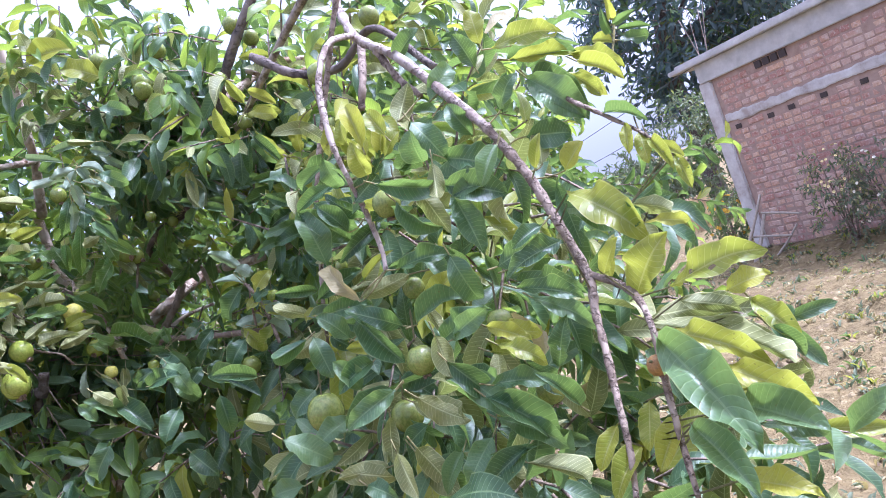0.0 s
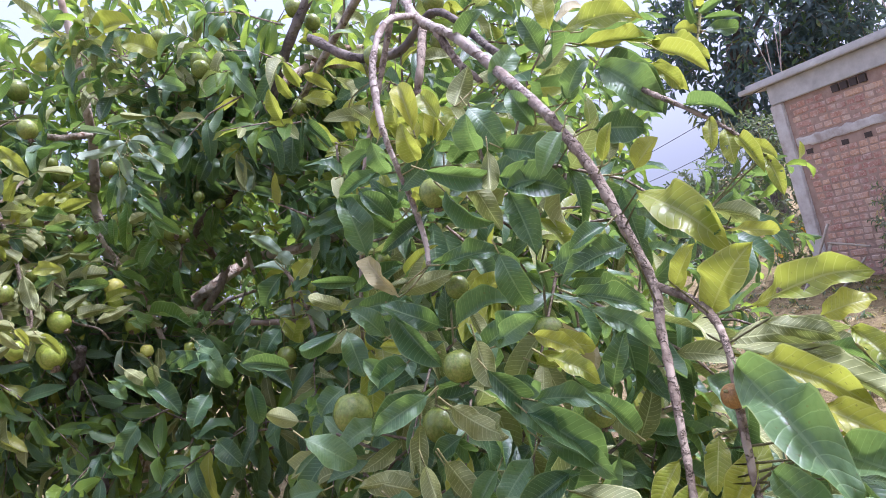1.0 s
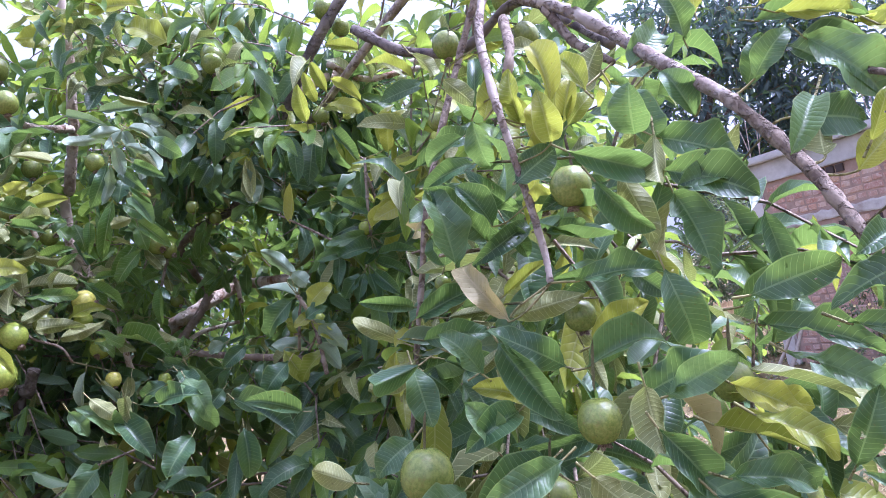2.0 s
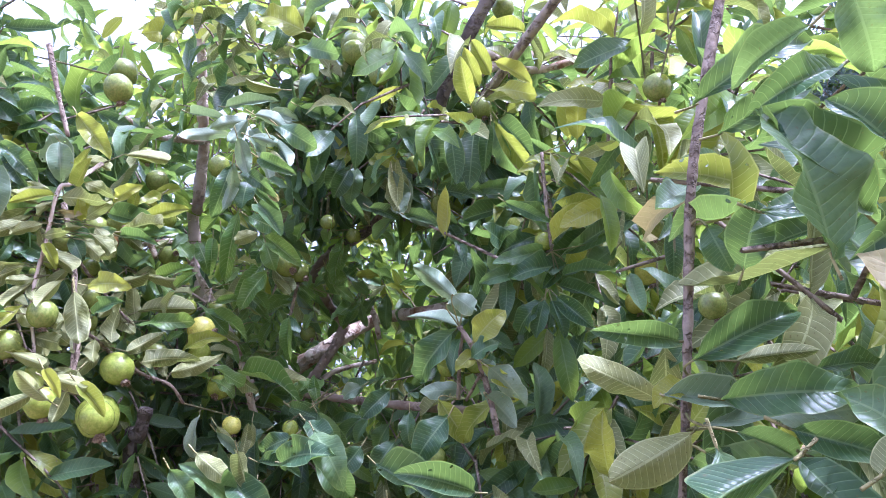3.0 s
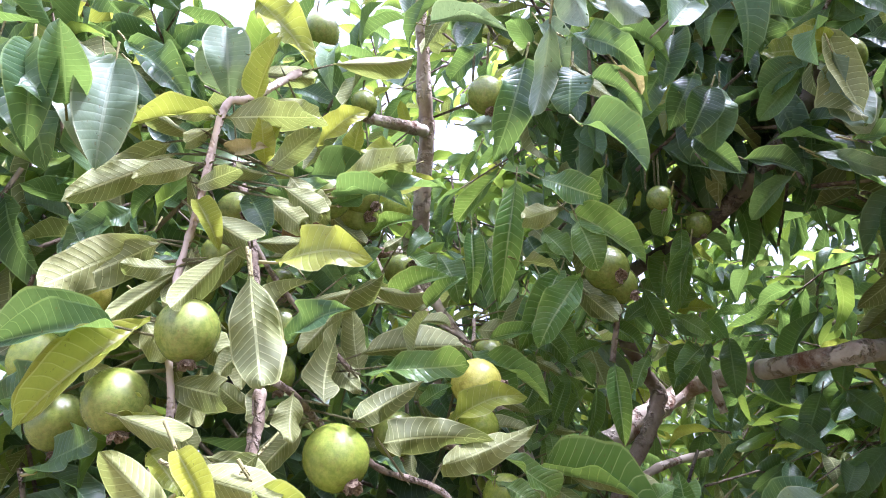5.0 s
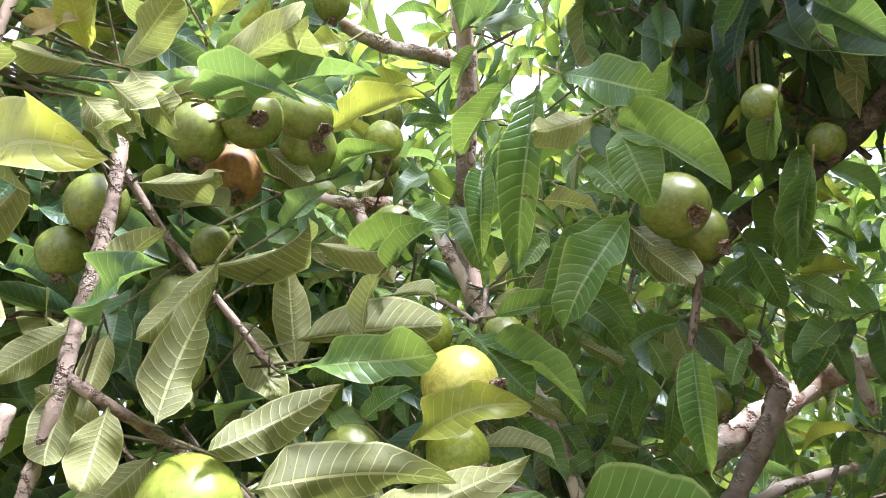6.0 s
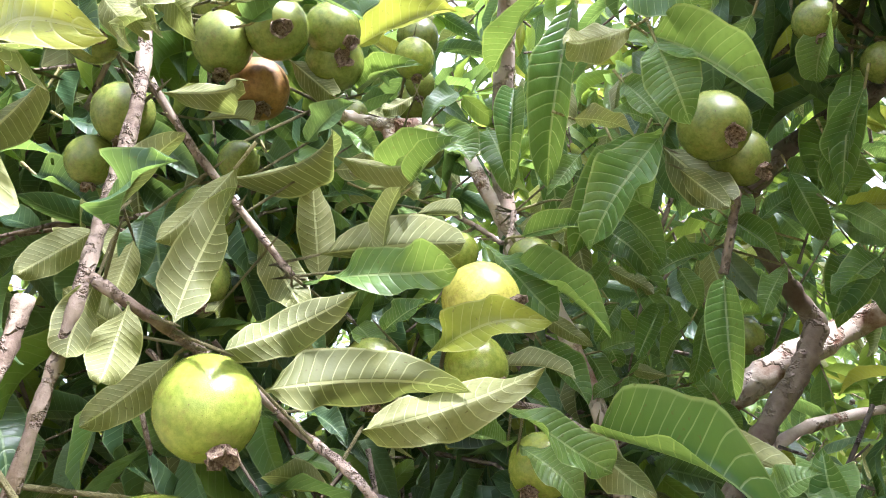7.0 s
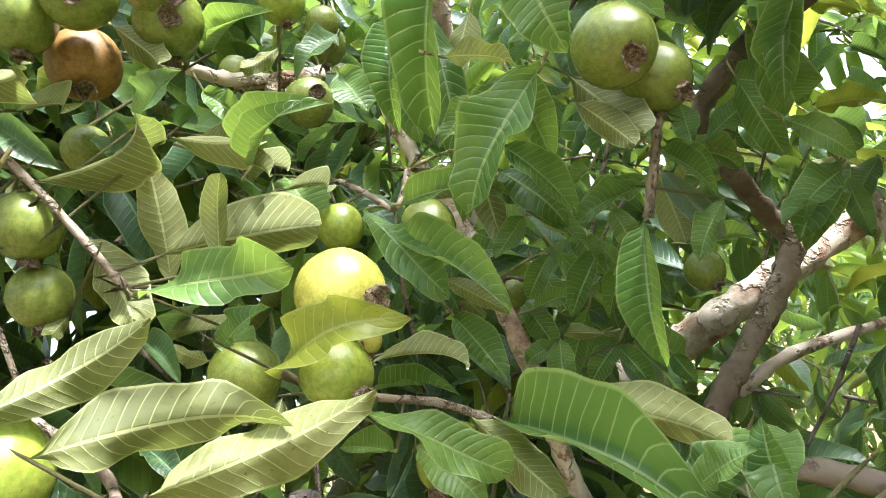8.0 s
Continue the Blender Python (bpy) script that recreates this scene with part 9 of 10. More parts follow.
leaf(guava, (-0.758, 2.360, 1.804), (-0.789, 2.345, 1.765), (0.05, -0.94, 0.33), 0.029, "top", 0.6)
leaf(guava, (-0.627, 2.459, 1.710), (-0.670, 2.443, 1.646), (0.14, -0.98, 0.16), 0.042, "top", 0.6)
leaf(guava, (-0.566, 2.458, 1.771), (-0.604, 2.440, 1.700), (-0.15, -0.94, 0.31), 0.039, "top", 0.8)
leaf(guava, (-0.510, 2.437, 1.682), (-0.482, 2.448, 1.624), (-0.05, -0.98, -0.21), 0.038, "top", 0.6)
leaf(guava, (-0.701, 2.453, 1.673), (-0.651, 2.422, 1.622), (-0.04, -0.87, 0.49), 0.037, "top", 0.4)
fruit(guava, (-0.758, 2.064, 1.942), 0.0163, (0.10, -0.15, -0.98), "green")
fruit(guava, (-0.724, 2.124, 1.916), 0.0160, (0.10, -0.15, -0.98), "green")
fruit(guava, (-0.509, 2.024, 1.921), 0.0192, (0.10, -0.15, -0.98), "green")
fruit(guava, (-0.538, 1.970, 1.996), 0.0178, (0.10, -0.15, -0.98), "green")
fruit(guava, (-0.390, 1.968, 2.079), 0.0208, (0.10, -0.15, -0.98), "green")
fruit(guava, (-0.891, 1.867, 2.043), 0.0206, (0.10, -0.15, -0.98), "green")
fruit(guava, (-0.942, 1.902, 1.564), 0.0172, (0.10, -0.15, -0.98), "ripe")
fruit(guava, (-0.843, 1.933, 1.541), 0.0150, (0.10, -0.15, -0.98), "lime")
fruit(guava, (-0.147, 1.992, 1.712), 0.0248, (0.10, -0.10, -0.98), "ripe")
fruit(guava, (-0.168, 2.110, 1.666), 0.0224, (0.10, -0.10, -0.98), "ripe")
fruit(guava, (-0.135, 1.584, 1.912), 0.0186, (0.10, -0.10, -0.98), "green")
fruit(guava, (-0.424, 2.008, 2.225), 0.0218, (0.10, -0.10, -0.98), "green")
fruit(guava, (-0.184, 1.300, 1.611), 0.0123, (0.10, -0.10, -0.98), "green")
leaf(guava, (-0.248, 1.241, 1.542), (-0.306, 1.212, 1.584), (-0.28, 0.93, 0.25), 0.024, "pale", 0.6)
leaf(guava, (-0.226, 1.237, 1.586), (-0.293, 1.206, 1.606), (0.40, -0.91, -0.05), 0.024, "top", 0.8)
leaf(guava, (-0.227, 1.198, 1.571), (-0.142, 1.211, 1.596), (0.06, -0.95, 0.30), 0.034, "top", 0.6)
leaf(guava, (-0.253, 1.198, 1.551), (-0.192, 1.207, 1.532), (0.24, -0.90, 0.36), 0.032, "silver", 0.6)
leaf(guava, (-0.231, 1.185, 1.527), (-0.118, 1.209, 1.516), (0.23, -0.84, 0.49), 0.031, "silver", 0.4)
leaf(guava, (-0.235, 1.206, 1.521), (-0.302, 1.206, 1.494), (0.12, 0.95, -0.29), 0.041, "pale", 0.6)
leaf(guava, (-0.231, 1.209, 1.506), (-0.200, 1.205, 1.472), (0.19, -0.94, 0.27), 0.032, "top", 0.8)
leaf(guava, (-0.202, 1.232, 1.513), (-0.160, 1.227, 1.485), (0.05, -0.97, 0.25), 0.026, "top", 1.0)
leaf(guava, (-0.142, 1.215, 1.550), (-0.091, 1.219, 1.546), (0.12, -0.87, 0.48), 0.018, "top", 1.0)
leaf(guava, (-0.157, 1.202, 1.490), (-0.117, 1.201, 1.473), (0.04, -0.99, 0.15), 0.025, "top", 0.8)
leaf(guava, (-0.188, 1.246, 1.564), (-0.128, 1.236, 1.563), (0.18, 0.98, 0.06), 0.016, "pale", 0.8)
leaf(guava, (-0.115, 1.220, 1.540), (-0.111, 1.237, 1.484), (-0.33, -0.90, -0.29), 0.020, "top", 1.0)
leaf(guava, (-0.191, 1.172, 1.751), (-0.098, 1.174, 1.785), (-0.06, -0.97, 0.22), 0.030, "top", 1.0)
leaf(guava, (-0.163, 1.100, 1.717), (-0.113, 1.108, 1.648), (-0.03, -0.99, -0.13), 0.041, "top", 0.4)
leaf(guava, (-0.177, 1.178, 1.728), (-0.105, 1.170, 1.747), (-0.15, -0.98, 0.15), 0.025, "top", 0.8)
leaf(guava, (-0.178, 1.195, 1.629), (-0.159, 1.186, 1.676), (-0.30, -0.95, -0.06), 0.034, "top", 0.8)
leaf(guava, (-0.189, 1.227, 1.671), (-0.180, 1.220, 1.632), (-0.26, -0.96, 0.12), 0.027, "top", 0.4)
leaf(guava, (-0.170, 1.150, 1.663), (-0.093, 1.160, 1.634), (0.20, -0.96, 0.17), 0.023, "top", 1.0)
leaf(guava, (-0.240, 1.733, 1.908), (-0.220, 1.700, 1.982), (-0.26, -0.91, -0.33), 0.033, "yellow", 0.8)
leaf(guava, (-0.214, 1.705, 1.795), (-0.294, 1.697, 1.771), (0.08, -0.99, 0.05), 0.036, "yellow", 0.8)
leaf(guava, (-0.359, 1.851, 2.011), (-0.311, 1.836, 1.918), (0.14, -0.96, 0.22), 0.032, "top", 0.6)
leaf(guava, (-0.373, 1.850, 2.003), (-0.398, 1.836, 1.917), (0.06, -0.99, 0.14), 0.027, "top", 0.6)
leaf(guava, (-0.368, 1.776, 1.844), (-0.304, 1.761, 1.794), (-0.20, -0.98, 0.04), 0.021, "top", 0.8)
leaf(guava, (-0.311, 1.799, 1.760), (-0.408, 1.775, 1.749), (0.24, -0.97, -0.00), 0.029, "top", 0.4)
leaf(guava, (-0.380, 1.919, 2.186), (-0.364, 1.951, 2.135), (-0.08, -0.84, -0.54), 0.030, "yellow", 0.8)
leaf(guava, (-0.141, 1.751, 1.889), (-0.179, 1.715, 1.842), (0.29, -0.86, 0.42), 0.031, "yellow", 0.6)
leaf(guava, (-0.246, 1.736, 1.885), (-0.216, 1.758, 1.834), (0.21, -0.94, -0.28), 0.030, "yellow", 0.4)
leaf(guava, (-0.358, 1.797, 1.731), (-0.430, 1.765, 1.723), (0.39, -0.91, 0.11), 0.029, "top", 1.0)
leaf(guava, (-0.295, 1.807, 1.729), (-0.336, 1.784, 1.698), (0.29, -0.91, 0.29), 0.027, "top", 0.6)
stalk(guava, (-1.016, 1.884, 1.697), (-0.981, 1.865, 1.751), 0.0016, "fruit_stalk")
stalk(guava, (-1.013, 1.886, 1.696), (-0.975, 1.854, 1.714), 0.0016, "fruit_stalk")
stalk(guava, (-1.016, 1.884, 1.697), (-1.052, 1.864, 1.734), 0.0016, "fruit_stalk")
stalk(guava, (-0.948, 1.957, 1.659), (-0.986, 1.975, 1.653), 0.0016, "fruit_stalk")
stalk(guava, (-0.989, 1.962, 1.812), (-0.988, 1.974, 1.803), 0.0016, "fruit_stalk")
stalk(guava, (-0.834, 2.048, 1.827), (-0.844, 2.006, 1.871), 0.0016, "fruit_stalk")
stalk(guava, (-0.834, 2.048, 1.827), (-0.843, 2.052, 1.862), 0.0016, "fruit_stalk")
stalk(guava, (-1.119, 1.900, 1.955), (-1.110, 1.819, 1.950), 0.0016, "fruit_stalk")
stalk(guava, (-1.119, 1.900, 1.955), (-1.071, 1.857, 1.956), 0.0016, "fruit_stalk")
stalk(guava, (-1.094, 1.957, 1.922), (-1.088, 1.978, 1.920), 0.0016, "fruit_stalk")
stalk(guava, (-1.108, 1.950, 1.949), (-1.139, 1.958, 1.984), 0.0016, "fruit_stalk")
stalk(guava, (-1.098, 1.771, 1.846), (-1.115, 1.777, 1.843), 0.0016, "fruit_stalk")
stalk(guava, (-1.088, 1.782, 1.825), (-1.134, 1.786, 1.803), 0.0016, "fruit_stalk")
stalk(guava, (-0.897, 2.238, 1.777), (-0.903, 2.234, 1.747), 0.0016, "fruit_stalk")
stalk(guava, (-1.129, 2.075, 2.094), (-1.135, 2.071, 2.064), 0.0016, "fruit_stalk")
stalk(guava, (-1.014, 2.080, 1.761), (-1.015, 2.107, 1.757), 0.0016, "fruit_stalk")
stalk(guava, (-1.012, 1.951, 1.823), (-1.014, 1.925, 1.812), 0.0016, "fruit_stalk")
stalk(guava, (-1.001, 1.897, 1.691), (-1.014, 1.932, 1.732), 0.0016, "fruit_stalk")
stalk(guava, (-1.054, 1.728, 1.720), (-1.047, 1.721, 1.708), 0.0016, "fruit_stalk")
stalk(guava, (-1.115, 1.729, 1.965), (-1.088, 1.772, 1.964), 0.0016, "fruit_stalk")
stalk(guava, (-1.113, 1.728, 1.959), (-1.068, 1.803, 1.961), 0.0016, "fruit_stalk")
stalk(guava, (-1.119, 1.900, 1.955), (-1.055, 1.832, 1.976), 0.0016, "fruit_stalk")
stalk(guava, (-1.120, 1.733, 1.989), (-1.111, 1.787, 2.013), 0.0016, "fruit_stalk")
stalk(guava, (-1.119, 1.900, 1.955), (-1.076, 1.864, 1.971), 0.0016, "fruit_stalk")
stalk(guava, (-1.112, 1.736, 1.903), (-1.169, 1.725, 1.886), 0.0016, "fruit_stalk")
stalk(guava, (-1.114, 1.732, 1.911), (-1.145, 1.733, 1.915), 0.0016, "fruit_stalk")
stalk(guava, (-1.100, 1.718, 1.903), (-1.095, 1.684, 1.914), 0.0016, "fruit_stalk")
stalk(guava, (-1.100, 1.971, 1.951), (-1.049, 1.941, 2.002), 0.0016, "fruit_stalk")
stalk(guava, (-0.764, 2.067, 1.992), (-0.770, 2.063, 1.962), 0.0016, "fruit_stalk")
stalk(guava, (-0.700, 2.181, 1.937), (-0.742, 2.098, 1.928), 0.0016, "fruit_stalk")
stalk(guava, (-0.711, 2.190, 1.933), (-0.767, 2.116, 1.917), 0.0016, "fruit_stalk")
stalk(guava, (-1.119, 1.900, 1.955), (-1.149, 1.831, 1.907), 0.0016, "fruit_stalk")
stalk(guava, (-1.037, 1.611, 1.682), (-1.023, 1.636, 1.636), 0.0016, "fruit_stalk")
stalk(guava, (-1.088, 1.568, 1.675), (-1.040, 1.543, 1.665), 0.0016, "fruit_stalk")
stalk(guava, (-0.897, 1.871, 2.094), (-0.903, 1.867, 2.064), 0.0016, "fruit_stalk")
stalk(guava, (-0.748, 2.066, 1.991), (-0.754, 2.062, 1.961), 0.0016, "fruit_stalk")
stalk(guava, (-0.688, 2.174, 1.941), (-0.719, 2.124, 1.936), 0.0016, "fruit_stalk")
stalk(guava, (-0.512, 2.002, 1.964), (-0.518, 1.998, 1.934), 0.0016, "fruit_stalk")
stalk(guava, (-0.558, 1.986, 1.528), (-0.541, 1.984, 1.629), 0.0016, "fruit_stalk")
stalk(guava, (-0.483, 2.001, 1.657), (-0.489, 1.997, 1.627), 0.0016, "fruit_stalk")
stalk(guava, (-1.197, 1.592, 1.842), (-1.203, 1.588, 1.812), 0.0016, "fruit_stalk")
stalk(guava, (-1.084, 1.593, 1.775), (-1.183, 1.585, 1.760), 0.0016, "fruit_stalk")
stalk(guava, (-1.084, 1.595, 1.788), (-1.050, 1.577, 1.793), 0.0016, "fruit_stalk")
stalk(guava, (-1.079, 1.589, 1.755), (-1.105, 1.565, 1.756), 0.0016, "fruit_stalk")
stalk(guava, (-1.080, 1.604, 1.840), (-1.173, 1.598, 1.858), 0.0016, "fruit_stalk")
stalk(guava, (-0.477, 2.411, 1.751), (-0.525, 2.479, 1.796), 0.0016, "fruit_stalk")
stalk(guava, (-0.477, 2.411, 1.751), (-0.525, 2.493, 1.752), 0.0016, "fruit_stalk")
stalk(guava, (-0.531, 1.975, 2.050), (-0.537, 1.971, 2.020), 0.0016, "fruit_stalk")
stalk(guava, (-0.372, 2.002, 2.123), (-0.390, 1.983, 2.108), 0.0016, "fruit_stalk")
stalk(guava, (-0.954, 1.766, 1.616), (-0.921, 1.858, 1.583), 0.0016, "fruit_stalk")
stalk(guava, (-0.763, 1.991, 1.595), (-0.826, 1.918, 1.559), 0.0016, "fruit_stalk")
stalk(guava, (-0.752, 2.071, 1.997), (-0.758, 2.067, 1.967), 0.0016, "fruit_stalk")
stalk(guava, (-0.711, 2.190, 1.933), (-0.732, 2.162, 1.949), 0.0016, "fruit_stalk")
stalk(guava, (-0.496, 1.957, 1.955), (-0.502, 1.953, 1.925), 0.0016, "fruit_stalk")
stalk(guava, (-0.535, 1.975, 2.045), (-0.541, 1.971, 2.015), 0.0016, "fruit_stalk")
stalk(guava, (-0.336, 1.962, 2.140), (-0.386, 1.901, 2.072), 0.0016, "fruit_stalk")
stalk(guava, (-0.159, 1.710, 1.802), (-0.165, 1.706, 1.772), 0.0016, "fruit_stalk")
stalk(guava, (-0.194, 1.800, 1.736), (-0.200, 1.796, 1.706), 0.0016, "fruit_stalk")
stalk(guava, (-0.218, 1.848, 1.691), (-0.224, 1.844, 1.661), 0.0016, "fruit_stalk")
stalk(guava, (-0.309, 1.783, 1.787), (-0.321, 1.797, 1.787), 0.0016, "fruit_stalk")
stalk(guava, (-0.147, 1.526, 2.023), (-0.147, 1.583, 1.929), 0.0016, "fruit_stalk")
stalk(guava, (-0.974, 1.535, 2.138), (-0.937, 1.638, 2.144), 0.0016, "fruit_stalk")
stalk(guava, (-0.622, 1.987, 2.313), (-0.628, 1.983, 2.283), 0.0016, "fruit_stalk")
stalk(guava, (-0.262, 2.024, 1.444), (-0.268, 2.020, 1.414), 0.0016, "fruit_stalk")
stalk(guava, (-0.567, 1.864, 1.507), (-0.573, 1.860, 1.477), 0.0016, "fruit_stalk")
stalk(guava, (-0.113, 1.942, 1.562), (-0.119, 1.938, 1.532), 0.0016, "fruit_stalk")
stalk(guava, (-0.122, 2.043, 1.495), (-0.128, 2.039, 1.465), 0.0016, "fruit_stalk")
stalk(guava, (-0.576, 1.967, 2.235), (-0.582, 1.963, 2.205), 0.0016, "fruit_stalk")
stalk(guava, (-1.039, 1.889, 2.148), (-1.045, 1.885, 2.118), 0.0016, "fruit_stalk")
stalk(guava, (-0.870, 1.847, 2.096), (-0.876, 1.843, 2.066), 0.0016, "fruit_stalk")
stalk(guava, (-0.618, 2.007, 2.338), (-0.624, 2.003, 2.308), 0.0016, "fruit_stalk")
stalk(guava, (-0.096, 1.485, 2.000), (-0.142, 1.471, 1.902), 0.0016, "fruit_stalk")
stalk(guava, (-0.074, 1.300, 1.974), (-0.108, 1.375, 1.992), 0.0016, "fruit_stalk")
stalk(guava, (-0.094, 1.033, 1.714), (-0.024, 1.007, 1.699), 0.0016, "fruit_stalk")
stalk(guava, (-0.104, 1.105, 1.567), (-0.017, 1.113, 1.556), 0.0016, "fruit_stalk")
stalk(guava, (-0.069, 0.929, 1.519), (-0.075, 0.925, 1.489), 0.0016, "fruit_stalk")
stalk(guava, (-0.166, 1.506, 1.720), (-0.172, 1.502, 1.690), 0.0016, "fruit_stalk")
stalk(guava, (-0.189, 1.555, 1.676), (-0.195, 1.551, 1.646), 0.0016, "fruit_stalk")
stalk(guava, (-0.013, 1.375, 1.991), (0.013, 1.381, 1.984), 0.0016, "fruit_stalk")
stalk(guava, (-0.163, 2.119, 2.242), (-0.169, 2.115, 2.212), 0.0016, "fruit_stalk")
stalk(guava, (-0.336, 1.962, 2.140), (-0.373, 1.954, 2.104), 0.0016, "fruit_stalk")
stalk(guava, (-0.778, 2.000, 1.601), (-0.837, 1.933, 1.556), 0.0016, "fruit_stalk")
stalk(guava, (-1.184, 2.062, 2.444), (-1.190, 2.058, 2.414), 0.0016, "fruit_stalk")
stalk(guava, (-0.566, 2.132, 2.026), (-0.512, 2.142, 1.979), 0.0016, "fruit_stalk")
stalk(guava, (-0.311, 2.029, 2.361), (-0.311, 2.089, 2.354), 0.0016, "fruit_stalk")
stalk(guava, (-0.738, 2.075, 2.461), (-0.744, 2.071, 2.431), 0.0016, "fruit_stalk")
stalk(guava, (-1.156, 2.116, 2.244), (-1.154, 2.101, 2.149), 0.0016, "fruit_stalk")
stalk(guava, (-1.168, 2.115, 2.104), (-1.174, 2.111, 2.074), 0.0016, "fruit_stalk")
stalk(guava, (-0.229, 1.019, 1.475), (-0.235, 1.015, 1.445), 0.0016, "fruit_stalk")
stalk(guava, (0.154, 0.659, 1.421), (0.137, 0.630, 1.432), 0.0016, "fruit_stalk")
stalk(guava, (-0.023, 1.499, 2.169), (0.024, 1.548, 2.118), 0.0016, "fruit_stalk")
stalk(guava, (-0.035, 1.212, 1.738), (-0.041, 1.208, 1.708), 0.0016, "fruit_stalk")
stalk(guava, (-0.624, 2.039, 2.362), (-0.630, 2.035, 2.332), 0.0016, "fruit_stalk")
stalk(guava, (-0.768, 2.123, 2.472), (-0.774, 2.119, 2.442), 0.0016, "fruit_stalk")
stalk(guava, (0.071, 0.905, 1.417), (0.065, 0.901, 1.387), 0.0016, "fruit_stalk")
stalk(guava, (0.043, 0.908, 1.518), (0.037, 0.904, 1.488), 0.0016, "fruit_stalk")
stalk(guava, (-0.089, 1.631, 2.035), (-0.095, 1.627, 2.005), 0.0016, "fruit_stalk")
stalk(guava, (-0.311, 2.029, 2.361), (-0.346, 2.038, 2.389), 0.0016, "fruit_stalk")
stalk(guava, (-0.563, 2.044, 2.425), (-0.569, 2.040, 2.395), 0.0016, "fruit_stalk")
stalk(guava, (-0.570, 2.039, 2.290), (-0.576, 2.035, 2.260), 0.0016, "fruit_stalk")
stalk(guava, (-0.117, 0.980, 1.435), (-0.123, 0.976, 1.405), 0.0016, "fruit_stalk")
stalk(guava, (-1.080, 1.647, 1.660), (-1.067, 1.704, 1.647), 0.0016, "fruit_stalk")
stalk(guava, (-0.945, 1.962, 1.655), (-0.964, 1.944, 1.589), 0.0016, "fruit_stalk")
stalk(guava, (-0.832, 2.033, 1.620), (-0.867, 2.023, 1.563), 0.0016, "fruit_stalk")
stalk(guava, (-1.079, 1.685, 1.796), (-1.082, 1.687, 1.794))
stalk(guava, (-1.072, 1.693, 1.801), (-1.076, 1.681, 1.787))
stalk(guava, (-1.060, 1.679, 1.774), (-1.061, 1.673, 1.755))
stalk(guava, (-1.048, 1.681, 1.741), (-1.043, 1.679, 1.739))
stalk(guava, (-1.047, 1.692, 1.735), (-1.024, 1.691, 1.726))
stalk(guava, (-1.050, 1.706, 1.729), (-1.007, 1.705, 1.711))
stalk(guava, (-0.995, 1.750, 1.665), (-0.995, 1.719, 1.691))
stalk(guava, (-0.967, 1.739, 1.654), (-0.959, 1.745, 1.668))
stalk(guava, (-1.060, 1.800, 1.773), (-1.048, 1.798, 1.765))
stalk(guava, (-1.066, 1.796, 1.783), (-1.062, 1.828, 1.793))
stalk(guava, (-1.060, 1.800, 1.773), (-1.005, 1.825, 1.770))
stalk(guava, (-1.081, 1.787, 1.810), (-1.085, 1.792, 1.811))
stalk(guava, (-1.060, 1.800, 1.773), (-1.068, 1.832, 1.775))
stalk(guava, (-1.110, 1.770, 1.846), (-1.094, 1.773, 1.844))
stalk(guava, (-1.086, 1.784, 1.820), (-1.041, 1.827, 1.859))
stalk(guava, (-1.126, 1.734, 1.910), (-1.111, 1.737, 1.903))
stalk(guava, (-1.112, 1.728, 1.953), (-1.058, 1.759, 1.964))
stalk(guava, (-1.119, 1.900, 1.955), (-1.066, 1.886, 1.981))
stalk(guava, (-1.119, 1.900, 1.955), (-1.063, 1.882, 1.935))
stalk(guava, (-1.094, 1.777, 1.837), (-1.067, 1.827, 1.878))
stalk(guava, (-1.016, 1.884, 1.697), (-0.992, 1.841, 1.707))
stalk(guava, (-1.016, 1.884, 1.697), (-1.003, 1.818, 1.728))
stalk(guava, (-0.858, 2.044, 1.762), (-0.852, 2.020, 1.757))
stalk(guava, (-0.836, 2.048, 1.822), (-0.859, 1.984, 1.832))
stalk(guava, (-0.990, 1.971, 1.827), (-0.990, 1.977, 1.823))
stalk(guava, (-0.990, 1.976, 1.835), (-0.933, 1.995, 1.872))
stalk(guava, (-1.083, 2.004, 1.957), (-1.101, 2.003, 2.023))
stalk(guava, (-0.851, 2.046, 1.780), (-0.823, 2.093, 1.767))
stalk(guava, (-1.100, 1.768, 1.851), (-1.125, 1.737, 1.819))
stalk(guava, (-1.100, 1.768, 1.851), (-1.116, 1.770, 1.847))
stalk(guava, (-1.084, 1.693, 1.818), (-1.117, 1.725, 1.800))
stalk(guava, (-1.053, 1.721, 1.723), (-1.063, 1.719, 1.720))
stalk(guava, (-1.054, 1.723, 1.722), (-1.119, 1.723, 1.741))
stalk(guava, (-1.064, 1.622, 1.923), (-1.033, 1.656, 1.916))
stalk(guava, (-1.064, 1.622, 1.923), (-1.070, 1.655, 1.921))
stalk(guava, (-1.109, 1.744, 1.888), (-1.125, 1.779, 1.902))
stalk(guava, (-1.028, 1.946, 1.837), (-1.031, 1.898, 1.828))
stalk(guava, (-1.118, 1.902, 1.954), (-1.093, 1.893, 1.923))
stalk(guava, (-1.085, 2.001, 1.956), (-1.025, 1.970, 1.955))
stalk(guava, (-1.091, 1.956, 1.916), (-1.038, 1.923, 1.940))
stalk(guava, (-0.945, 1.962, 1.655), (-0.952, 1.969, 1.657))
stalk(guava, (-0.945, 1.962, 1.655), (-0.939, 2.017, 1.661))
stalk(guava, (-0.832, 2.033, 1.620), (-0.826, 2.049, 1.627))
stalk(guava, (-0.832, 2.033, 1.620), (-0.855, 2.007, 1.602))
stalk(guava, (-0.994, 1.903, 1.688), (-0.962, 1.866, 1.681))
stalk(guava, (-0.979, 1.916, 1.681), (-0.976, 1.899, 1.654))
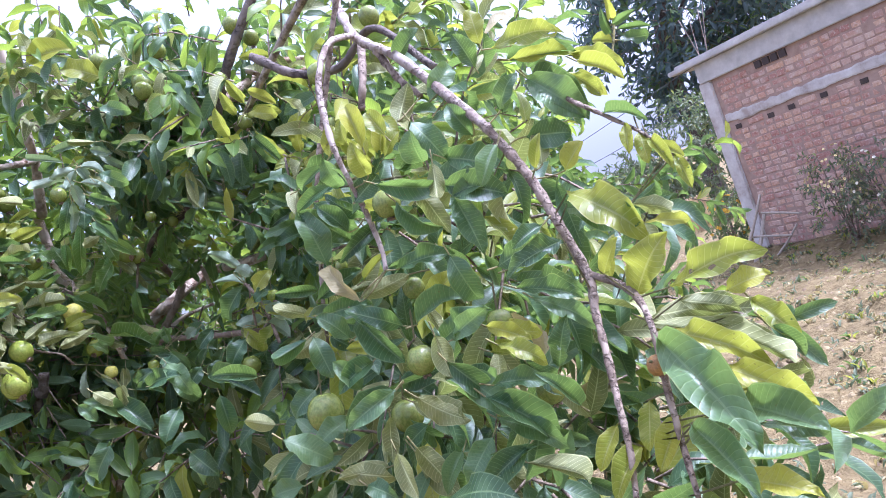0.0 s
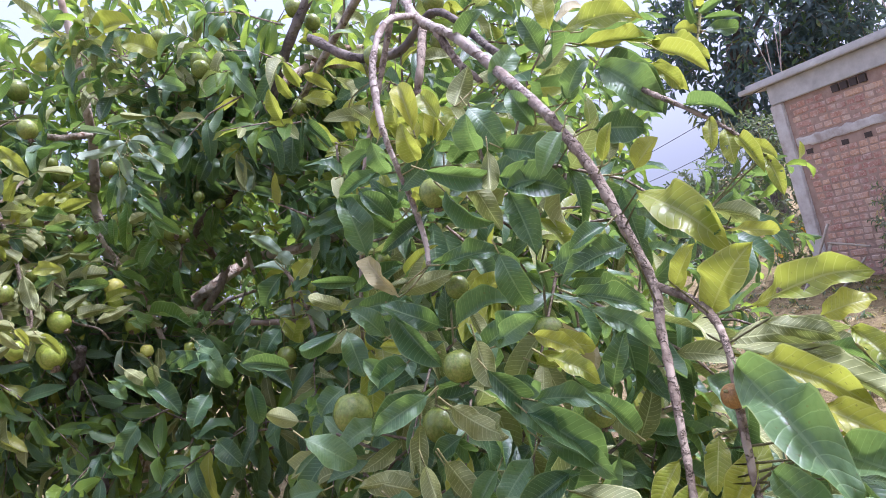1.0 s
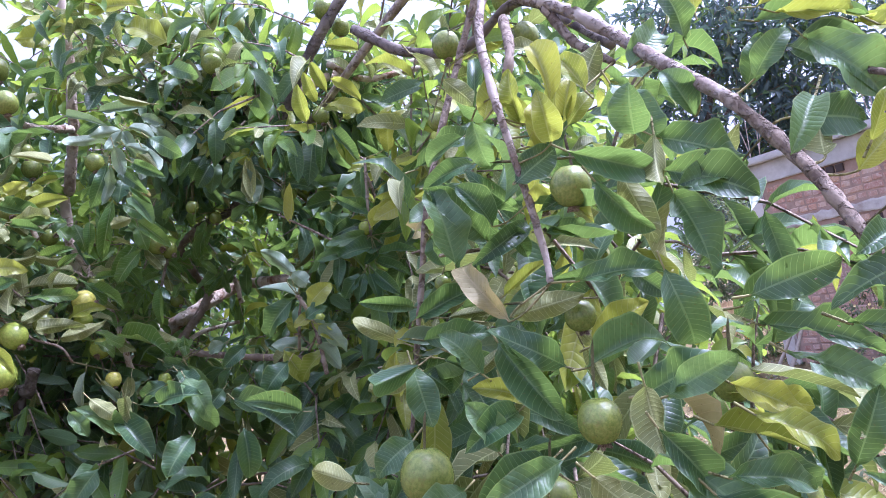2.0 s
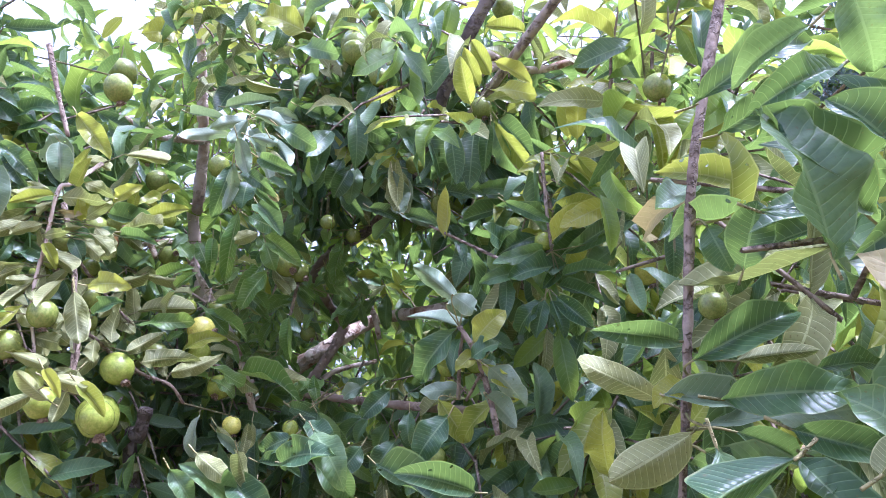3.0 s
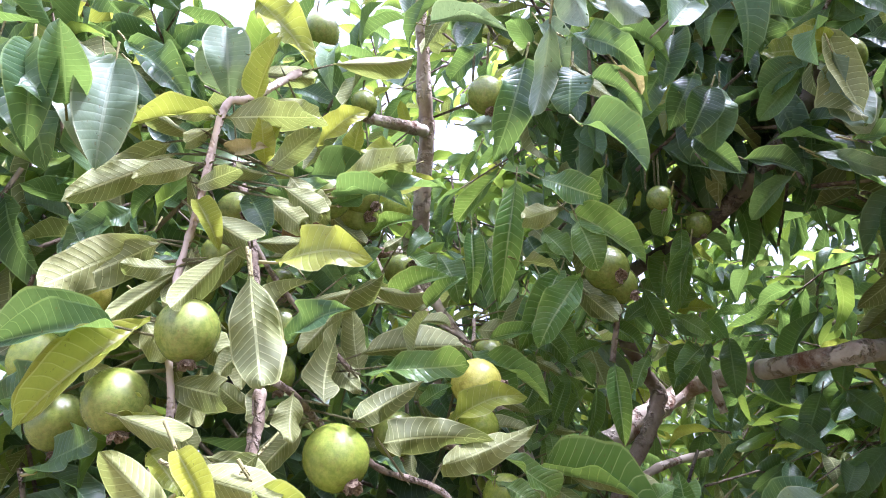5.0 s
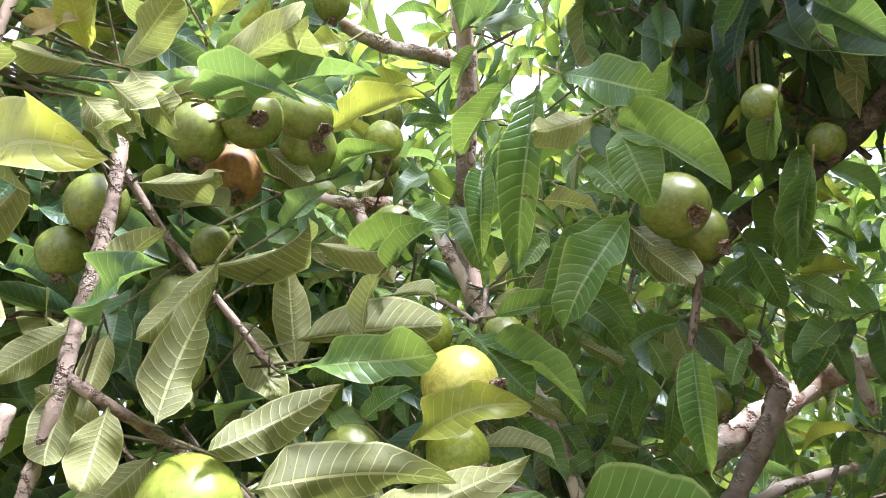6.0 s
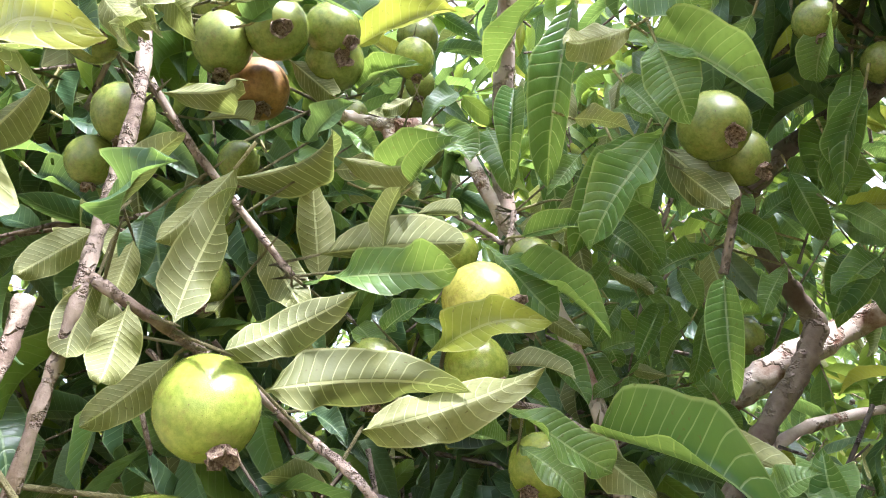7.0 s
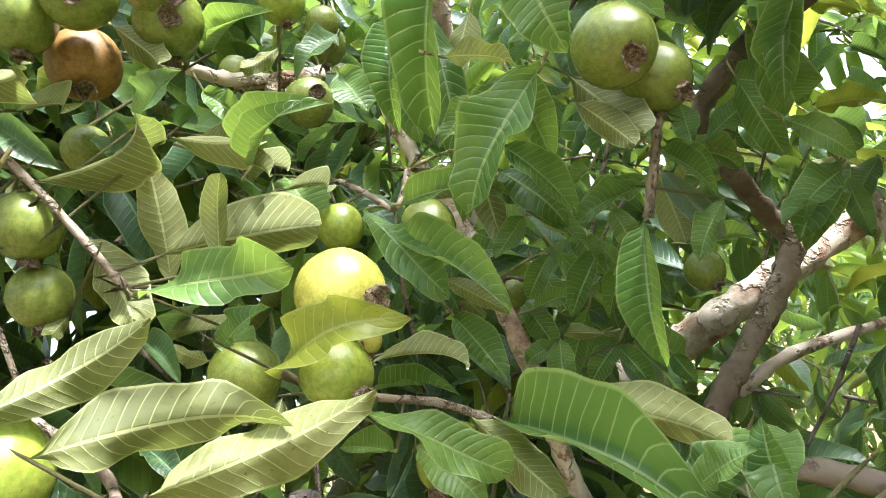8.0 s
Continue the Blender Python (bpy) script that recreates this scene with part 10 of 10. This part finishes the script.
stalk(guava, (-0.973, 1.921, 1.679), (-0.981, 1.921, 1.654))
stalk(guava, (-0.955, 1.943, 1.667), (-0.953, 1.941, 1.665))
stalk(guava, (-0.999, 1.953, 1.810), (-1.001, 1.935, 1.807))
stalk(guava, (-0.992, 1.956, 1.805), (-0.983, 1.942, 1.783))
stalk(guava, (-0.994, 1.903, 1.688), (-0.994, 1.912, 1.707))
stalk(guava, (-1.028, 1.946, 1.837), (-1.051, 1.885, 1.856))
stalk(guava, (-0.834, 2.048, 1.827), (-0.877, 2.019, 1.866))
stalk(guava, (-0.990, 1.976, 1.835), (-0.943, 2.016, 1.822))
stalk(guava, (-0.990, 1.976, 1.835), (-0.960, 2.030, 1.816))
stalk(guava, (-0.840, 2.048, 1.810), (-0.854, 2.088, 1.812))
stalk(guava, (-0.849, 2.046, 1.786), (-0.877, 2.100, 1.794))
stalk(guava, (-1.083, 2.004, 1.957), (-1.051, 2.055, 1.958))
stalk(guava, (-1.083, 2.004, 1.957), (-1.073, 2.013, 1.954))
stalk(guava, (-1.028, 1.946, 1.837), (-1.071, 1.934, 1.855))
stalk(guava, (-0.873, 2.276, 1.885), (-0.829, 2.221, 1.883))
stalk(guava, (-0.773, 2.251, 1.931), (-0.777, 2.250, 1.932))
stalk(guava, (-0.791, 2.397, 1.806), (-0.796, 2.354, 1.866))
stalk(guava, (-0.791, 2.397, 1.806), (-0.808, 2.347, 1.853))
stalk(guava, (-0.988, 2.071, 1.675), (-0.923, 2.088, 1.687))
stalk(guava, (-0.991, 2.071, 1.686), (-0.953, 2.062, 1.700))
stalk(guava, (-0.994, 1.903, 1.688), (-1.020, 1.934, 1.691))
stalk(guava, (-1.016, 1.884, 1.697), (-1.048, 1.884, 1.699))
stalk(guava, (-1.060, 1.800, 1.773), (-1.063, 1.862, 1.746))
stalk(guava, (-1.060, 1.800, 1.773), (-1.085, 1.819, 1.747))
stalk(guava, (-1.030, 1.759, 1.684), (-1.042, 1.789, 1.687))
stalk(guava, (-1.072, 1.792, 1.794), (-1.124, 1.796, 1.771))
stalk(guava, (-0.880, 2.285, 1.867), (-0.854, 2.282, 1.867))
stalk(guava, (-1.096, 1.713, 1.883), (-1.076, 1.687, 1.896))
stalk(guava, (-1.060, 1.627, 1.949), (-1.095, 1.617, 1.953))
stalk(guava, (-1.058, 1.629, 1.957), (-1.084, 1.628, 1.960))
stalk(guava, (-1.054, 1.633, 1.975), (-1.066, 1.639, 1.973))
stalk(guava, (-1.063, 1.624, 1.932), (-1.090, 1.615, 1.939))
stalk(guava, (-1.077, 1.608, 1.855), (-1.096, 1.604, 1.862))
stalk(guava, (-1.084, 1.593, 1.779), (-1.093, 1.559, 1.784))
stalk(guava, (-1.084, 1.596, 1.793), (-1.092, 1.585, 1.793))
stalk(guava, (-1.074, 1.613, 1.846), (-1.081, 1.603, 1.832))
stalk(guava, (-1.076, 1.609, 1.859), (-1.073, 1.616, 1.855))
stalk(guava, (-1.070, 1.616, 1.890), (-1.070, 1.612, 1.891))
stalk(guava, (-1.066, 1.621, 1.914), (-1.051, 1.653, 1.902))
stalk(guava, (-1.061, 1.625, 1.940), (-1.036, 1.659, 1.927))
stalk(guava, (-1.060, 1.627, 1.949), (-1.061, 1.642, 1.946))
stalk(guava, (-1.063, 1.624, 1.932), (-1.025, 1.676, 1.919))
stalk(guava, (-1.066, 1.621, 1.914), (-1.038, 1.659, 1.902))
stalk(guava, (-1.033, 1.664, 2.001), (-1.036, 1.671, 1.995))
stalk(guava, (-1.014, 1.694, 2.029), (-0.997, 1.730, 2.051))
stalk(guava, (-1.033, 1.664, 2.001), (-1.052, 1.671, 2.004))
stalk(guava, (-1.120, 1.733, 1.989), (-1.093, 1.698, 2.042))
stalk(guava, (-1.075, 1.579, 1.713), (-1.085, 1.548, 1.723))
stalk(guava, (-1.080, 1.574, 1.696), (-1.067, 1.555, 1.698))
stalk(guava, (-1.077, 1.577, 1.704), (-1.058, 1.578, 1.698))
stalk(guava, (-1.077, 1.577, 1.704), (-1.061, 1.597, 1.694))
stalk(guava, (-1.081, 1.590, 1.760), (-1.069, 1.608, 1.757))
stalk(guava, (-1.075, 1.610, 1.863), (-1.048, 1.637, 1.849))
stalk(guava, (-1.021, 1.683, 2.018), (-1.027, 1.731, 1.972))
stalk(guava, (-1.064, 1.622, 1.923), (-1.091, 1.628, 1.930))
stalk(guava, (-1.021, 1.683, 2.018), (-1.065, 1.688, 2.047))
stalk(guava, (-1.064, 1.622, 1.923), (-1.117, 1.636, 1.932))
stalk(guava, (-1.060, 1.627, 1.949), (-1.050, 1.687, 1.939))
stalk(guava, (-0.311, 1.778, 1.752), (-0.313, 1.789, 1.700))
stalk(guava, (-0.311, 1.778, 1.752), (-0.304, 1.788, 1.712))
stalk(guava, (0.137, 0.849, 1.576), (0.155, 0.815, 1.597))
stalk(guava, (0.269, 0.770, 1.597), (0.206, 0.770, 1.562))
stalk(guava, (0.156, 0.785, 1.494), (0.163, 0.791, 1.492))
stalk(guava, (0.169, 0.747, 1.479), (0.176, 0.753, 1.471))
stalk(guava, (0.168, 0.721, 1.473), (0.202, 0.715, 1.473))
stalk(guava, (0.163, 0.687, 1.462), (0.166, 0.692, 1.456))
stalk(guava, (0.153, 0.689, 1.463), (0.163, 0.677, 1.453))
stalk(guava, (0.160, 0.673, 1.451), (0.165, 0.677, 1.445))
stalk(guava, (0.156, 0.664, 1.434), (0.155, 0.647, 1.445))
stalk(guava, (0.153, 0.658, 1.415), (0.183, 0.631, 1.415))
stalk(guava, (0.142, 0.635, 1.365), (0.190, 0.600, 1.380))
stalk(guava, (0.141, 0.631, 1.359), (0.146, 0.600, 1.377))
stalk(guava, (0.132, 0.603, 1.319), (0.162, 0.569, 1.333))
stalk(guava, (0.149, 0.651, 1.395), (0.135, 0.676, 1.386))
stalk(guava, (0.145, 0.642, 1.376), (0.154, 0.660, 1.366))
stalk(guava, (0.103, 0.663, 1.382), (0.099, 0.676, 1.374))
stalk(guava, (0.098, 0.650, 1.364), (0.110, 0.660, 1.353))
stalk(guava, (0.105, 0.967, 1.730), (0.142, 0.984, 1.730))
stalk(guava, (0.121, 0.920, 1.676), (0.091, 0.945, 1.646))
stalk(guava, (-0.311, 1.779, 1.758), (-0.309, 1.758, 1.763))
stalk(guava, (-0.311, 1.778, 1.752), (-0.267, 1.770, 1.751))
stalk(guava, (-1.078, 1.607, 1.851), (-1.092, 1.598, 1.857))
stalk(guava, (-1.064, 1.622, 1.923), (-1.089, 1.601, 1.927))
stalk(guava, (-1.056, 1.632, 1.970), (-1.054, 1.625, 1.971))
stalk(guava, (-1.057, 1.630, 1.964), (-1.053, 1.628, 1.967))
stalk(guava, (-1.058, 1.640, 1.973), (-1.060, 1.628, 1.959))
stalk(guava, (-1.064, 1.622, 1.923), (-1.066, 1.612, 1.920))
stalk(guava, (-1.057, 1.630, 1.964), (-1.050, 1.630, 1.964))
stalk(guava, (-1.043, 1.649, 1.988), (-1.033, 1.648, 1.982))
stalk(guava, (-1.060, 1.627, 1.949), (-1.038, 1.664, 1.937))
stalk(guava, (-1.082, 1.612, 1.892), (-1.069, 1.613, 1.878))
stalk(guava, (-1.078, 1.607, 1.851), (-1.073, 1.609, 1.849))
stalk(guava, (-1.084, 1.596, 1.793), (-1.116, 1.595, 1.792))
stalk(guava, (-1.084, 1.596, 1.793), (-1.115, 1.576, 1.795))
stalk(guava, (-1.066, 1.621, 1.914), (-1.024, 1.663, 1.904))
stalk(guava, (-1.067, 1.619, 1.905), (-1.032, 1.654, 1.894))
stalk(guava, (-1.058, 1.674, 1.751), (-1.037, 1.670, 1.775))
stalk(guava, (-1.095, 1.589, 1.756), (-1.080, 1.589, 1.746))
stalk(guava, (-1.074, 1.581, 1.721), (-1.079, 1.579, 1.722))
stalk(guava, (-1.074, 1.581, 1.721), (-1.071, 1.578, 1.721))
stalk(guava, (-1.037, 1.611, 1.682), (-1.053, 1.593, 1.688))
stalk(guava, (-1.084, 1.596, 1.793), (-1.064, 1.596, 1.791))
stalk(guava, (-1.070, 1.616, 1.840), (-1.078, 1.602, 1.835))
stalk(guava, (-1.068, 1.618, 1.897), (-1.068, 1.610, 1.900))
stalk(guava, (-1.029, 1.671, 2.008), (-1.045, 1.633, 2.057))
stalk(guava, (0.139, 0.842, 1.565), (0.146, 0.808, 1.582))
stalk(guava, (0.137, 0.780, 1.486), (0.122, 0.754, 1.552))
stalk(guava, (0.266, 0.774, 1.603), (0.212, 0.792, 1.561))
stalk(guava, (0.166, 0.763, 1.485), (0.209, 0.754, 1.540))
stalk(guava, (0.168, 0.721, 1.473), (0.143, 0.716, 1.508))
stalk(guava, (0.243, 0.801, 1.644), (0.238, 0.794, 1.647))
stalk(guava, (0.251, 0.800, 1.653), (0.249, 0.793, 1.634))
stalk(guava, (0.255, 0.795, 1.639), (0.255, 0.786, 1.622))
stalk(guava, (0.253, 0.789, 1.627), (0.259, 0.778, 1.613))
stalk(guava, (0.218, 0.843, 1.681), (0.228, 0.832, 1.670))
stalk(guava, (0.271, 0.776, 1.616), (0.270, 0.770, 1.597))
stalk(guava, (-1.083, 1.600, 1.819), (-1.015, 1.576, 1.818))
stalk(guava, (-1.084, 1.596, 1.793), (-1.097, 1.582, 1.797))
stalk(guava, (-1.084, 1.593, 1.775), (-1.142, 1.574, 1.774))
stalk(guava, (0.158, 0.666, 1.440), (0.208, 0.647, 1.442))
stalk(guava, (0.146, 0.646, 1.382), (0.202, 0.615, 1.385))
stalk(guava, (0.144, 0.639, 1.371), (0.189, 0.615, 1.372))
stalk(guava, (0.141, 0.631, 1.359), (0.205, 0.615, 1.352))
stalk(guava, (0.140, 0.627, 1.353), (0.151, 0.600, 1.373))
stalk(guava, (0.161, 0.677, 1.455), (0.189, 0.662, 1.468))
leaf_stalks(guava)
join_loose(guava)
